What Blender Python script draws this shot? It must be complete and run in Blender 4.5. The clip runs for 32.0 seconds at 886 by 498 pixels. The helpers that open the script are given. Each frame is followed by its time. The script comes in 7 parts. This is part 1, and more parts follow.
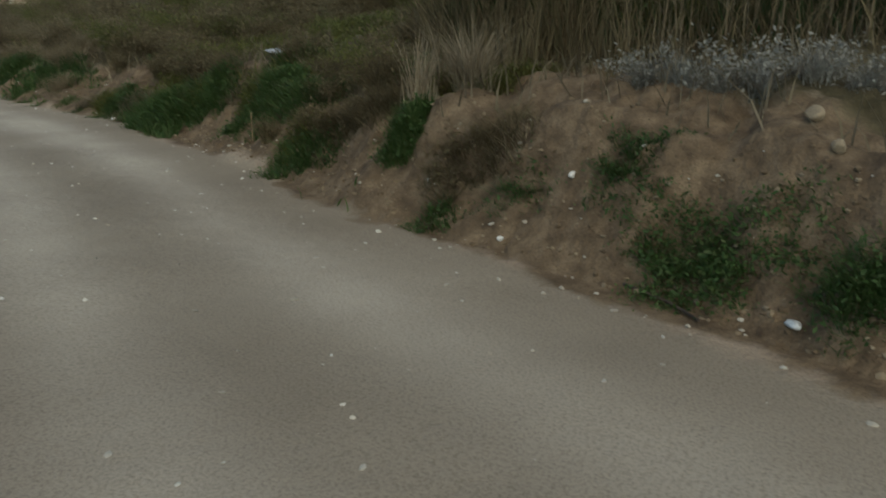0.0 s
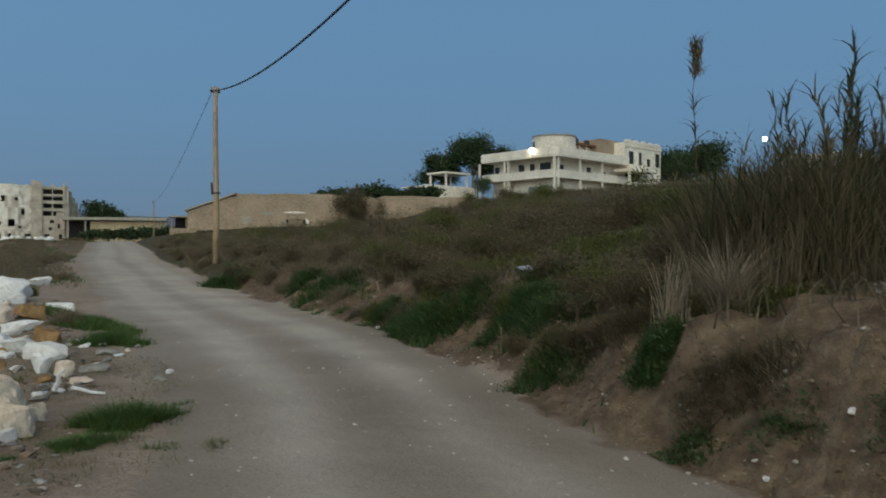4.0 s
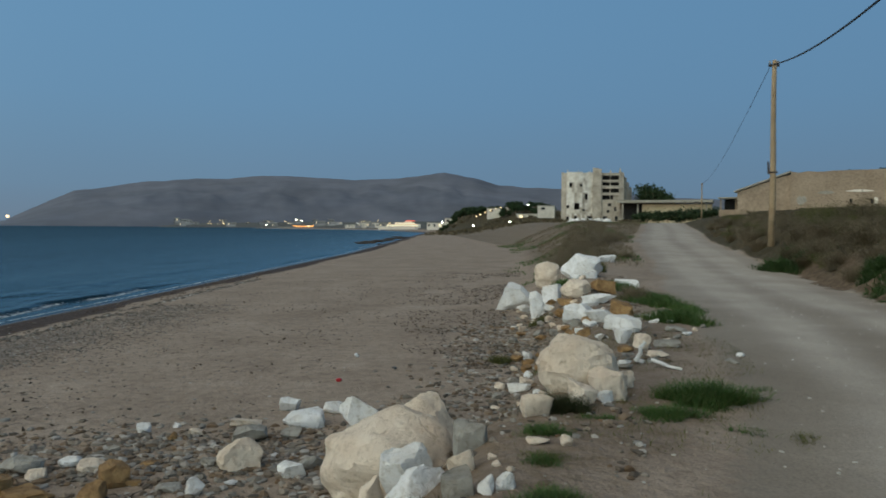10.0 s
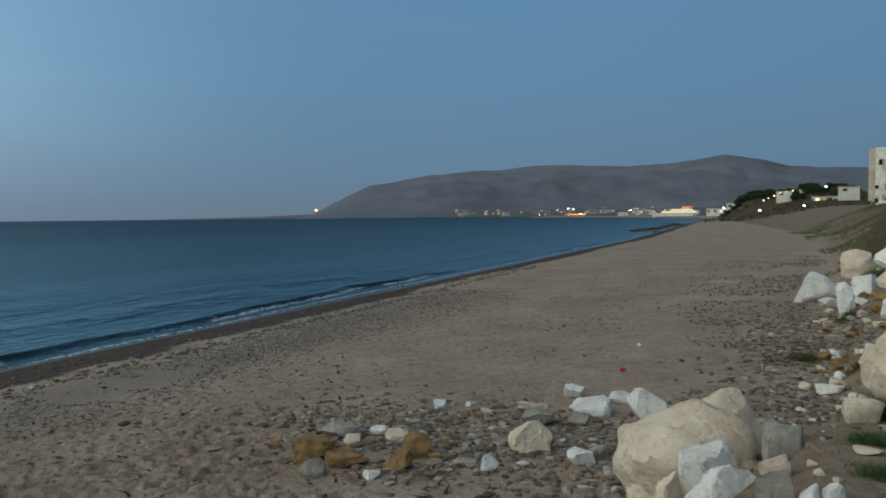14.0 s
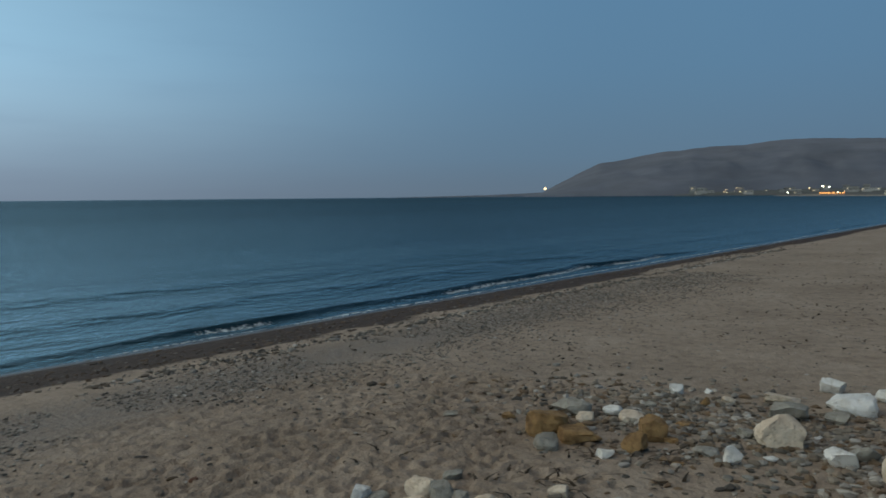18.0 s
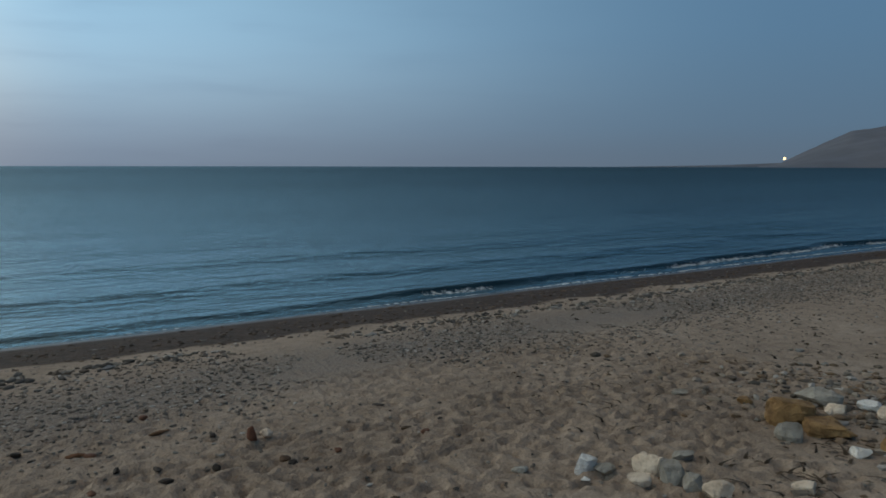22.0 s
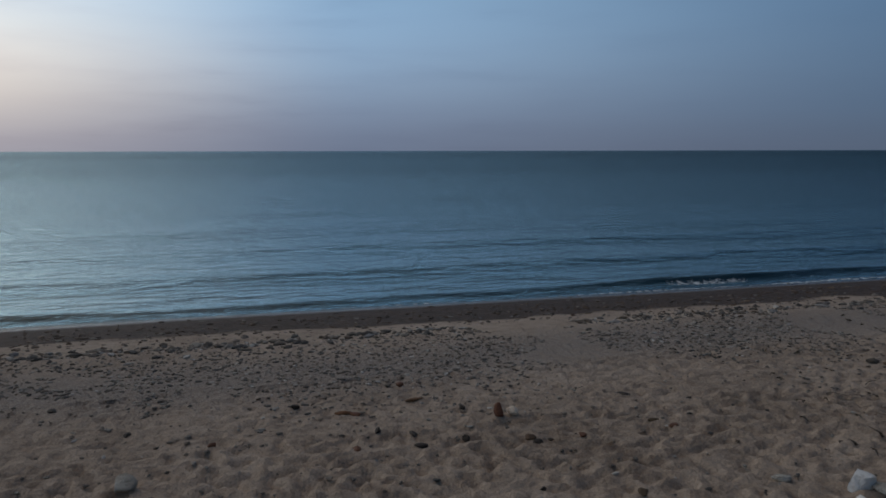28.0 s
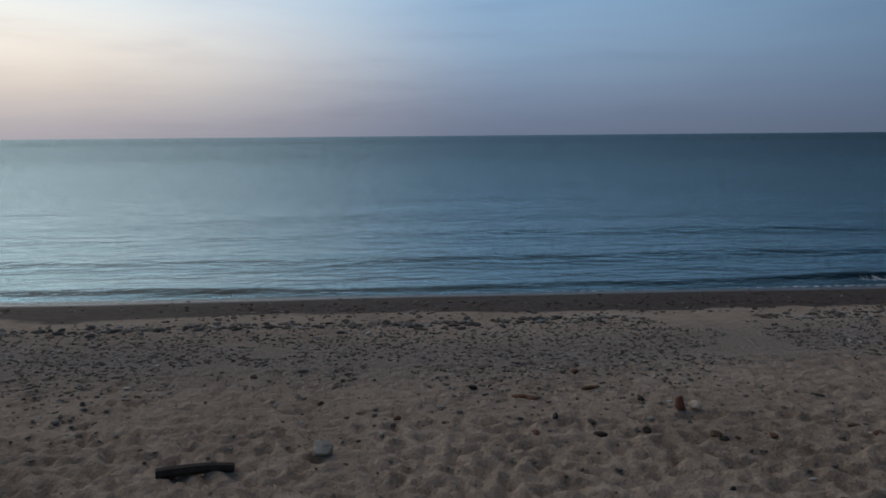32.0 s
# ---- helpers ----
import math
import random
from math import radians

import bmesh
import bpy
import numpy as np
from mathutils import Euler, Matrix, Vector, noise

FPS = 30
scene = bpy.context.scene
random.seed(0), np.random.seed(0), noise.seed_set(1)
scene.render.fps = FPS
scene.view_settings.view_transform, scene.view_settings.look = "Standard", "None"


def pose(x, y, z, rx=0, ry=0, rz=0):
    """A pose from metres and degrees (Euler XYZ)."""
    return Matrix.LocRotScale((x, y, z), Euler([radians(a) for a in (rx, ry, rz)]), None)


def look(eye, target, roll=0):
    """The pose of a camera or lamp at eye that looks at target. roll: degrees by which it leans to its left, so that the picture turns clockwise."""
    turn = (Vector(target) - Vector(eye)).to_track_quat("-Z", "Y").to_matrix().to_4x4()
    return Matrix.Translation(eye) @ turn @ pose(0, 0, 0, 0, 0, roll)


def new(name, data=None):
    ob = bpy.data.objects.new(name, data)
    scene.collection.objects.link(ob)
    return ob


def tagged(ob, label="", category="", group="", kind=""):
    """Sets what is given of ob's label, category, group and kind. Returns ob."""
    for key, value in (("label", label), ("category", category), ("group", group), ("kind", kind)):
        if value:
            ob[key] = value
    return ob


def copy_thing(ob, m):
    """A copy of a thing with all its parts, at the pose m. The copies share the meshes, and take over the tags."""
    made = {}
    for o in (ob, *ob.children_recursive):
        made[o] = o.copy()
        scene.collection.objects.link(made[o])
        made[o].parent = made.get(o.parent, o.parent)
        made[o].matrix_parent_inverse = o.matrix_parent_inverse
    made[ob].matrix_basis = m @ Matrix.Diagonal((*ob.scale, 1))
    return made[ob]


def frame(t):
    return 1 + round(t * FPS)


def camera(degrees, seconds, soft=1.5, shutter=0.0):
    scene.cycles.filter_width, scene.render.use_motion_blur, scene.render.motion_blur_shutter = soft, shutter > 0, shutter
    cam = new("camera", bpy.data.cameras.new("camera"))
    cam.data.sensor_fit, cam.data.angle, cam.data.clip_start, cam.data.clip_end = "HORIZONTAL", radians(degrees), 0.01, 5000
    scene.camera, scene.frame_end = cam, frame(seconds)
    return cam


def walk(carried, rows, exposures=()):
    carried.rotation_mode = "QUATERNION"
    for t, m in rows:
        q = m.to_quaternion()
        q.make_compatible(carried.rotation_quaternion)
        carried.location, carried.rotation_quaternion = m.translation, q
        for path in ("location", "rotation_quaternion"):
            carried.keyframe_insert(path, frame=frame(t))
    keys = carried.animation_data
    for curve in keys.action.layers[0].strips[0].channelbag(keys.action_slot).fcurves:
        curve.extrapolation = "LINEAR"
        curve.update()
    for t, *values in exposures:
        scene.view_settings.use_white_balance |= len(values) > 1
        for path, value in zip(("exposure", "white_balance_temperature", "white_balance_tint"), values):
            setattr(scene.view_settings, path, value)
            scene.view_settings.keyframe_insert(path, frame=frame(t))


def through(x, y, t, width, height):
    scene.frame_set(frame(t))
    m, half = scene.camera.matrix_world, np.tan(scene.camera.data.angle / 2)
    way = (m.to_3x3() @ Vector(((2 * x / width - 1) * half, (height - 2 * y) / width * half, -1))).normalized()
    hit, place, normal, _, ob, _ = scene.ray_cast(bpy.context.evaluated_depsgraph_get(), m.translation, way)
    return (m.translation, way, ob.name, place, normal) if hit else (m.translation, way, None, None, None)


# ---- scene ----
cam = camera(61.2, 32.0, soft=1.7, shutter=0.4)
EXPOSURES = [(0, 0.3, 7050, 7), (2, 0.2, 7150, 8.5), (5, 0.02, 6650, 10), (9, 0.02, 6700, 8), (13, -0.08, 6650, 6.5), (19, -0.35, 6650, 7), (23, -0.55, 6650, 11), (25, -0.77, 6500, 16), (28, -0.86, 6400, 19), (32, -0.9, 6300, 18)]
PATH = [
    (0, (-0.012, -0.085, 1.609), (1.599, 0.967, 1.062), 0.5),
    (0.5, (0.008, -0.072, 1.608), (1.578, 1.077, 1.147), 0.5),
    (1, (0.018, -0.082, 1.624), (1.56, 1.13, 1.234), 0.1),
    (1.5, (0.006, -0.085, 1.633), (1.501, 1.204, 1.309), 0.5),
    (2, (-0.015, -0.073, 1.646), (1.426, 1.289, 1.389), 0.6),
    (2.5, (0.01, -0.043, 1.645), (1.412, 1.369, 1.445), 0.0),
    (4.5, (-0.085, -0.074, 1.716), (1.068, 1.56, 1.76), 0.3),
    (5, (-0.133, -0.023, 1.718), (0.915, 1.68, 1.781), 0.5),
    (5.5, (-0.159, 0.068, 1.704), (0.784, 1.831, 1.771), 0.8),
    (6, (-0.193, 0.077, 1.707), (0.658, 1.886, 1.77), 1.2),
    (6.5, (-0.246, 0.084, 1.701), (0.526, 1.929, 1.736), 1.1),
    (7, (-0.279, 0.11, 1.697), (0.383, 1.997, 1.719), 0.7),
    (7.5, (-0.297, 0.095, 1.698), (0.189, 2.035, 1.719), 0.4),
    (8, (-0.303, 0.091, 1.705), (0.064, 2.057, 1.711), 0.4),
    (8.5, (-0.314, 0.083, 1.7), (-0.056, 2.065, 1.649), 0.4),
    (9, (-0.323, 0.069, 1.695), (-0.194, 2.062, 1.589), 0.3),
    (9.5, (-0.34, 0.085, 1.703), (-0.31, 2.083, 1.623), 0.5),
    (10, (-0.35, 0.097, 1.702), (-0.409, 2.095, 1.645), 0.4),
    (10.5, (-0.347, 0.097, 1.695), (-0.511, 2.089, 1.648), 0.5),
    (11, (-0.378, 0.125, 1.69), (-0.638, 2.108, 1.641), 0.5),
    (11.5, (-0.426, 0.121, 1.689), (-0.779, 2.089, 1.638), 0.2),
    (12, (-0.456, 0.137, 1.685), (-0.906, 2.086, 1.632), 0.1),
    (12.5, (-0.484, 0.137, 1.677), (-1.012, 2.065, 1.614), 0.0),
    (13, (-0.525, 0.156, 1.678), (-1.115, 2.066, 1.601), 0.0),
    (13.5, (-0.544, 0.164, 1.67), (-1.201, 2.051, 1.581), -0.2),
    (14, (-0.531, 0.13, 1.682), (-1.289, 1.979, 1.595), -0.6),
    (14.5, (-0.541, 0.149, 1.666), (-1.363, 1.97, 1.58), -0.4),
    (15, (-0.554, 0.146, 1.665), (-1.438, 1.938, 1.573), -0.2),
    (15.5, (-0.56, 0.133, 1.662), (-1.509, 1.891, 1.566), -0.2),
    (17.5, (-0.609, 0.108, 1.653), (-1.809, 1.703, 1.531), -0.5),
    (18, (-0.615, 0.094, 1.658), (-1.888, 1.631, 1.519), -0.5),
    (18.5, (-0.622, 0.09, 1.655), (-1.978, 1.552, 1.498), -0.4),
    (19, (-0.627, 0.095, 1.649), (-2.04, 1.501, 1.481), -0.4),
    (19.5, (-0.632, 0.083, 1.646), (-2.088, 1.441, 1.462), -0.3),
    (20, (-0.612, 0.099, 1.648), (-2.12, 1.399, 1.455), -0.4),
    (20.5, (-0.632, 0.08, 1.644), (-2.186, 1.325, 1.45), -0.8),
    (21, (-0.67, 0.061, 1.648), (-2.259, 1.259, 1.453), -1.1),
    (21.5, (-0.712, 0.035, 1.635), (-2.334, 1.189, 1.439), -0.4),
    (22, (-0.747, 0.023, 1.638), (-2.399, 1.129, 1.418), 0.1),
    (22.5, (-0.768, 0.011, 1.629), (-2.442, 1.08, 1.395), -0.0),
    (23, (-0.795, -0.012, 1.625), (-2.487, 1.022, 1.373), 0.1),
    (23.5, (-0.783, -0.015, 1.619), (-2.515, 0.951, 1.365), -0.1),
    (24, (-0.782, -0.038, 1.646), (-2.555, 0.851, 1.394), 0.0),
    (24.5, (-0.784, -0.047, 1.612), (-2.593, 0.772, 1.369), -0.0),
    (25, (-0.796, -0.074, 1.634), (-2.628, 0.688, 1.385), -0.1),
    (25.5, (-0.773, -0.052, 1.628), (-2.628, 0.656, 1.385), -0.1),
    (27.5, (-0.771, -0.048, 1.668), (-2.675, 0.506, 1.409), -0.3),
    (28, (-0.805, -0.097, 1.629), (-2.713, 0.44, 1.368), -0.1),
    (28.5, (-0.810, -0.103, 1.627), (-2.726, 0.400, 1.354), -0.10),
    (29, (-0.815, -0.108, 1.625), (-2.741, 0.354, 1.350), -0.12),
    (29.5, (-0.820, -0.114, 1.622), (-2.758, 0.297, 1.349), -0.10),
    (30, (-0.825, -0.12, 1.62), (-2.774, 0.23, 1.342), -0.1),
    (30.5, (-0.817, -0.171, 1.627), (-2.775, 0.124, 1.342), -0.25),
    (31, (-0.809, -0.223, 1.635), (-2.773, 0.023, 1.343), -0.50),
    (31.5, (-0.802, -0.274, 1.642), (-2.771, -0.088, 1.345), -0.50),
    (32, (-0.794, -0.325, 1.649), (-2.767, -0.202, 1.349), -0.5),
]
walk(cam, [(t, look(eye, target, roll)) for t, eye, target, roll in PATH], exposures=EXPOSURES)
# ---- world ----
world = bpy.data.worlds.new("dusk_sky")
scene.world = world
world.use_nodes = True
wn, wl = world.node_tree.nodes, world.node_tree.links


SKY_STRENGTH = 3.0


def sky_ramp(fac, stops):
    r = wn.new("ShaderNodeValToRGB")
    r.color_ramp.interpolation = "B_SPLINE"
    e = r.color_ramp.elements
    stops = [(p, (*(q / SKY_STRENGTH for q in c), 1)) for p, c in stops]
    e[0].position, e[0].color = stops[0]
    e[1].position, e[1].color = stops[-1]
    for p, c in stops[1:-1]:
        e.new(p).color = c
    wl.new(fac, r.inputs[0])
    return r.outputs[0]


# after sunset: clear blue, a grey-mauve belt over the horizon, and a pale cream glow where the sun went down
view = wn.new("ShaderNodeTexCoord").outputs["Generated"]
split = wn.new("ShaderNodeSeparateXYZ")
wl.new(view, split.inputs[0])
GLOW_AT = (-0.70, -0.714, 0.0)
toward = wn.new("ShaderNodeVectorMath")
toward.operation = "DOT_PRODUCT"
toward.inputs[1].default_value = GLOW_AT
wl.new(view, toward.inputs[0])
side = wn.new("ShaderNodeMapRange")
side.interpolation_type = "SMOOTHERSTEP"
side.inputs["From Min"].default_value, side.inputs["From Max"].default_value = -0.4, 1.05
wl.new(toward.outputs["Value"], side.inputs["Value"])
blue = sky_ramp(split.outputs[2], [(0.0, (0.146, 0.205, 0.285)), (0.05, (0.139, 0.235, 0.35)), (0.16, (0.133, 0.27, 0.44)), (0.36, (0.124, 0.28, 0.485)), (0.55, (0.1, 0.2, 0.33)), (0.75, (0.11, 0.17, 0.25)), (1.0, (0.14, 0.19, 0.25))])
# pale and cream brightened again above the view, added to light the sea's reflections
pale = sky_ramp(split.outputs[2], [(0.0, (0.29, 0.37, 0.5)), (0.04, (0.37, 0.48, 0.63)), (0.1, (0.55, 0.8, 1.02)), (0.18, (0.56, 0.95, 1.28)), (0.3, (0.42, 0.7, 0.94)), (0.4, (0.78, 1.1, 1.28)), (0.6, (0.55, 0.75, 0.88)), (1.0, (0.14, 0.19, 0.25))])
cream = sky_ramp(split.outputs[2], [(0.0, (0.8, 0.76, 0.76)), (0.03, (1.08, 1.0, 0.9)), (0.07, (1.6, 1.42, 1.1)), (0.12, (2.1, 1.95, 1.52)), (0.18, (1.6, 1.8, 1.68)), (0.3, (2.9, 3.2, 3.1)), (0.55, (2.3, 2.6, 2.5)), (1.0, (0.14, 0.19, 0.25))])
near = wn.new("ShaderNodeMapRange")
near.interpolation_type = "SMOOTHSTEP"
near.inputs["From Min"].default_value, near.inputs["From Max"].default_value = 0.56, 1.06
wl.new(toward.outputs["Value"], near.inputs["Value"])
glowing = wn.new("ShaderNodeMix")
glowing.data_type = "RGBA"
wl.new(near.outputs[0], glowing.inputs[0])
wl.new(pale, glowing.inputs[6])
wl.new(cream, glowing.inputs[7])
gold = glowing.outputs[2]
tint = wn.new("ShaderNodeMix")
tint.data_type = "RGBA"
wl.new(side.outputs[0], tint.inputs[0])
wl.new(blue, tint.inputs[6])
wl.new(gold, tint.inputs[7])
streak_map = wn.new("ShaderNodeMapping")
streak_map.inputs["Scale"].default_value = (2.2, 2.2, 16.0)
wl.new(view, streak_map.inputs[0])
streak = wn.new("ShaderNodeTexNoise")
streak.inputs["Scale"].default_value, streak.inputs["Detail"].default_value = 2.4, 5
wl.new(streak_map.outputs[0], streak.inputs["Vector"])
veil = sky_ramp(streak.outputs["Fac"], [(0.4, (3, 3, 3)), (0.6, (2.88, 2.85, 2.88)), (0.75, (2.6, 2.58, 2.64))])
cloud = wn.new("ShaderNodeMix")
cloud.data_type, cloud.blend_type = "RGBA", "MULTIPLY"
wl.new(side.outputs[0], cloud.inputs[0])
wl.new(tint.outputs[2], cloud.inputs[6])
wl.new(veil, cloud.inputs[7])
away = wn.new("ShaderNodeMapRange")
away.inputs["From Min"].default_value, away.inputs["From Max"].default_value = -1.0, 0.0
wl.new(toward.outputs["Value"], away.inputs["Value"])
fall = wn.new("ShaderNodeMix")
fall.data_type, fall.blend_type = "RGBA", "MULTIPLY"
fall.inputs[0].default_value = 1.0
wl.new(cloud.outputs[2], fall.inputs[6])
wl.new(sky_ramp(away.outputs[0], [(0.0, (2.6, 2.64, 2.7)), (0.55, (3.02, 3.04, 3.06)), (1.0, (3.12, 3.12, 3.12))]), fall.inputs[7])
wl.new(fall.outputs[2], wn["Background"].inputs[0])
wn["Background"].inputs[1].default_value = SKY_STRENGTH
# added fill, very wide and soft: stands in for twilight to brighten the ground
fill_sun = new("sun", bpy.data.lights.new("sun", "SUN"))
fill_sun.data.energy, fill_sun.data.angle, fill_sun.data.color = 0.62, radians(45), (1.0, 0.75, 0.48)
fill_sun.matrix_basis = look((-28, -21, 70), (0, 0, 0))
# ---- materials ----


def nodes_of(name):
    m = bpy.data.materials.new(name)
    m.use_nodes = True
    return m, m.node_tree.nodes, m.node_tree.links, m.node_tree.nodes["Principled BSDF"]


def noise_tex(n, l, scale, detail=4.0, rough=0.55, coord=None):
    t = n.new("ShaderNodeTexNoise")
    t.inputs["Scale"].default_value, t.inputs["Detail"].default_value, t.inputs["Roughness"].default_value = scale, detail, rough
    if coord is not None:
        l.new(coord, t.inputs["Vector"])
    return t.outputs["Fac"]


def ramp(n, l, fac, stops):
    r = n.new("ShaderNodeValToRGB")
    e = r.color_ramp.elements
    e[0].position, e[0].color = stops[0][0], (*stops[0][1], 1)
    e[1].position, e[1].color = stops[-1][0], (*stops[-1][1], 1)
    for p, c in stops[1:-1]:
        e.new(p).color = (*c, 1)
    l.new(fac, r.inputs[0])
    return r.outputs[0]


def mixc(n, l, fac, a, b, mode="MIX"):
    m = n.new("ShaderNodeMix")
    m.data_type, m.blend_type = "RGBA", mode
    for sock, v in ((m.inputs[0], fac), (m.inputs[6], a), (m.inputs[7], b)):
        if hasattr(v, "is_linked"):
            l.new(v, sock)
        elif isinstance(v, tuple):
            sock.default_value = (*v, 1)
        else:
            sock.default_value = v
    return m.outputs[2]


def math_node(n, l, op, a, b=0.0):
    m = n.new("ShaderNodeMath")
    m.operation = op
    for sock, v in ((m.inputs[0], a), (m.inputs[1], b)):
        if hasattr(v, "is_linked"):
            l.new(v, sock)
        else:
            sock.default_value = v
    return m.outputs[0]


def bump(n, l, bsdf, height, strength, dist):
    b = n.new("ShaderNodeBump")
    b.inputs["Strength"].default_value, b.inputs["Distance"].default_value = strength, dist
    l.new(height, b.inputs["Height"])
    l.new(b.outputs[0], bsdf.inputs["Normal"])


def surface(name, dark, light, rough=0.85, scale=3.0, fine=40.0, relief=0.02, vary=0.25, metal=0.0, translucent=0.0):
    """A two-scale grained surface: stains between dark and light, fine grain, relief, and a difference from object to object."""
    m, n, l, b = nodes_of(name)
    co = n.new("ShaderNodeTexCoord").outputs["Object"]
    big = noise_tex(n, l, scale, 5, 0.6, co)
    small = noise_tex(n, l, fine, 3, 0.6, co)
    col = ramp(n, l, big, [(0.3, dark), (0.7, light)])
    grain = ramp(n, l, small, [(0.25, (0.62, 0.62, 0.62)), (0.75, (1.2, 1.2, 1.2))])
    col = mixc(n, l, 0.8, col, grain, "MULTIPLY")
    rnd = n.new("ShaderNodeObjectInfo").outputs["Random"]
    each = ramp(n, l, rnd, [(0.0, (1 - vary, 1 - vary, 1 - vary)), (1.0, (1 + vary * 0.5, 1 + vary * 0.45, 1 + vary * 0.4))])
    col = mixc(n, l, 1.0, col, each, "MULTIPLY")
    l.new(col, b.inputs["Base Color"])
    b.inputs["Roughness"].default_value, b.inputs["Metallic"].default_value = rough, metal
    if relief:
        h = math_node(n, l, "ADD", big, math_node(n, l, "MULTIPLY", small, 0.5))
        bump(n, l, b, h, 0.7, relief)
    return m


def island_leaf(name, colours, rough=0.6, through=0.25):
    """Leaves or blades that differ from one to the next."""
    m, n, l, b = nodes_of(name)
    rnd = n.new("ShaderNodeNewGeometry").outputs["Random Per Island"]
    k = len(colours)
    col = ramp(n, l, rnd, [(i / (k - 1), c) for i, c in enumerate(colours)])
    patch = noise_tex(n, l, 0.8, 3, 0.6, n.new("ShaderNodeNewGeometry").outputs["Position"])
    col = mixc(n, l, 0.7, col, ramp(n, l, patch, [(0.3, (0.6, 0.62, 0.6)), (0.7, (1.25, 1.2, 1.15))]), "MULTIPLY")
    l.new(col, b.inputs["Base Color"])
    b.inputs["Roughness"].default_value = rough
    b.inputs["Specular IOR Level"].default_value = 0.3
    t = n.new("ShaderNodeBsdfTranslucent")
    l.new(col, t.inputs[0])
    mix = n.new("ShaderNodeMixShader")
    mix.inputs[0].default_value = through
    l.new(b.outputs[0], mix.inputs[1])
    l.new(t.outputs[0], mix.inputs[2])
    l.new(mix.outputs[0], n["Material Output"].inputs[0])
    return m


def glow(name, colour, strength):
    m, n, l, b = nodes_of(name)
    b.inputs["Base Color"].default_value = (*colour, 1)
    b.inputs["Emission Color"].default_value = (*colour, 1)
    b.inputs["Emission Strength"].default_value = strength
    return m


def ground_material():
    """Sand, wet sand, road dust, clay and turf, each with its own grain; the mesh says which lies where."""
    m, n, l, b = nodes_of("earth")
    pos = n.new("ShaderNodeNewGeometry").outputs["Position"]

    def share(key):
        a = n.new("ShaderNodeAttribute")
        a.attribute_name = key
        return a.outputs["Fac"]
    fine = noise_tex(n, l, 55, 4, 0.65, pos)
    mid = noise_tex(n, l, 5, 5, 0.6, pos)
    wide = noise_tex(n, l, 0.55, 4, 0.55, pos)
    ragged = math_node(n, l, "MULTIPLY", math_node(n, l, "SUBTRACT", mid, 0.5), 0.9)

    def mask(key, lo=0.35, hi=0.65):
        v = math_node(n, l, "ADD", share(key), ragged)
        r = n.new("ShaderNodeMapRange")
        r.inputs["From Min"].default_value, r.inputs["From Max"].default_value = lo, hi
        l.new(v, r.inputs["Value"])
        return r.outputs[0]
    sand = ramp(n, l, wide, [(0.3, (0.315, 0.246, 0.188)), (0.55, (0.39, 0.308, 0.238)), (0.75, (0.445, 0.36, 0.285))])
    sand = mixc(n, l, 0.75, sand, ramp(n, l, mid, [(0.3, (0.62, 0.6, 0.585)), (0.58, (1.0, 1.0, 1.0))]), "MULTIPLY")
    shingle = ramp(n, l, fine, [(0.3, (0.09, 0.08, 0.075)), (0.5, (0.2, 0.175, 0.155)), (0.7, (0.36, 0.33, 0.3))])
    sand = mixc(n, l, mask("shingle", 0.25, 0.95), sand, shingle)
    wet = ramp(n, l, mid, [(0.3, (0.034, 0.022, 0.016)), (0.7, (0.09, 0.056, 0.038))])
    wetness = mask("wet")
    sand = mixc(n, l, wetness, sand, wet)
    dust = ramp(n, l, wide, [(0.3, (0.32, 0.278, 0.23)), (0.7, (0.425, 0.376, 0.315))])
    # wheel ruts, plus the far road's grazing brightness put into the dust colour
    ruts_and_far_tone = ramp(n, l, share("track"), [(0.0, (0.7, 0.665, 0.625)), (1.0, (1.17, 1.17, 1.18))])
    dust = mixc(n, l, 1.0, dust, ruts_and_far_tone, "MULTIPLY")
    col = mixc(n, l, mask("road"), sand, dust)
    clay = ramp(n, l, mid, [(0.28, (0.07, 0.048, 0.031)), (0.48, (0.134, 0.094, 0.06)), (0.72, (0.222, 0.162, 0.107))])
    col = mixc(n, l, mask("clay"), col, clay)
    turf = ramp(n, l, mid, [(0.3, (0.045, 0.038, 0.02)), (0.6, (0.09, 0.073, 0.042)), (0.8, (0.14, 0.11, 0.068))])
    col = mixc(n, l, mask("turf"), col, turf)
    col = mixc(n, l, 0.75, col, ramp(n, l, fine, [(0.3, (0.55, 0.54, 0.53)), (0.55, (1, 1, 1))]), "MULTIPLY")
    l.new(col, b.inputs["Base Color"])
    gl = n.new("ShaderNodeMapRange")
    gl.inputs["To Min"].default_value, gl.inputs["To Max"].default_value = 0.95, 0.8
    l.new(wetness, gl.inputs["Value"])
    l.new(math_node(n, l, "SUBTRACT", gl.outputs[0], math_node(n, l, "MULTIPLY", share("swash"), 0.55)), b.inputs["Roughness"])
    l.new(math_node(n, l, "ADD", math_node(n, l, "MULTIPLY", share("swash"), 0.35), 0.25), b.inputs["Specular IOR Level"])
    h = math_node(n, l, "ADD", math_node(n, l, "MULTIPLY", fine, 0.35), mid)
    soft = math_node(n, l, "SUBTRACT", 1.0, share("road"))
    step = math_node(n, l, "MULTIPLY", noise_tex(n, l, 11, 4, 0.6, pos), soft)
    h = math_node(n, l, "ADD", h, math_node(n, l, "MULTIPLY", step, 3.0))
    bump(n, l, b, h, 0.8, 0.024)
    return m


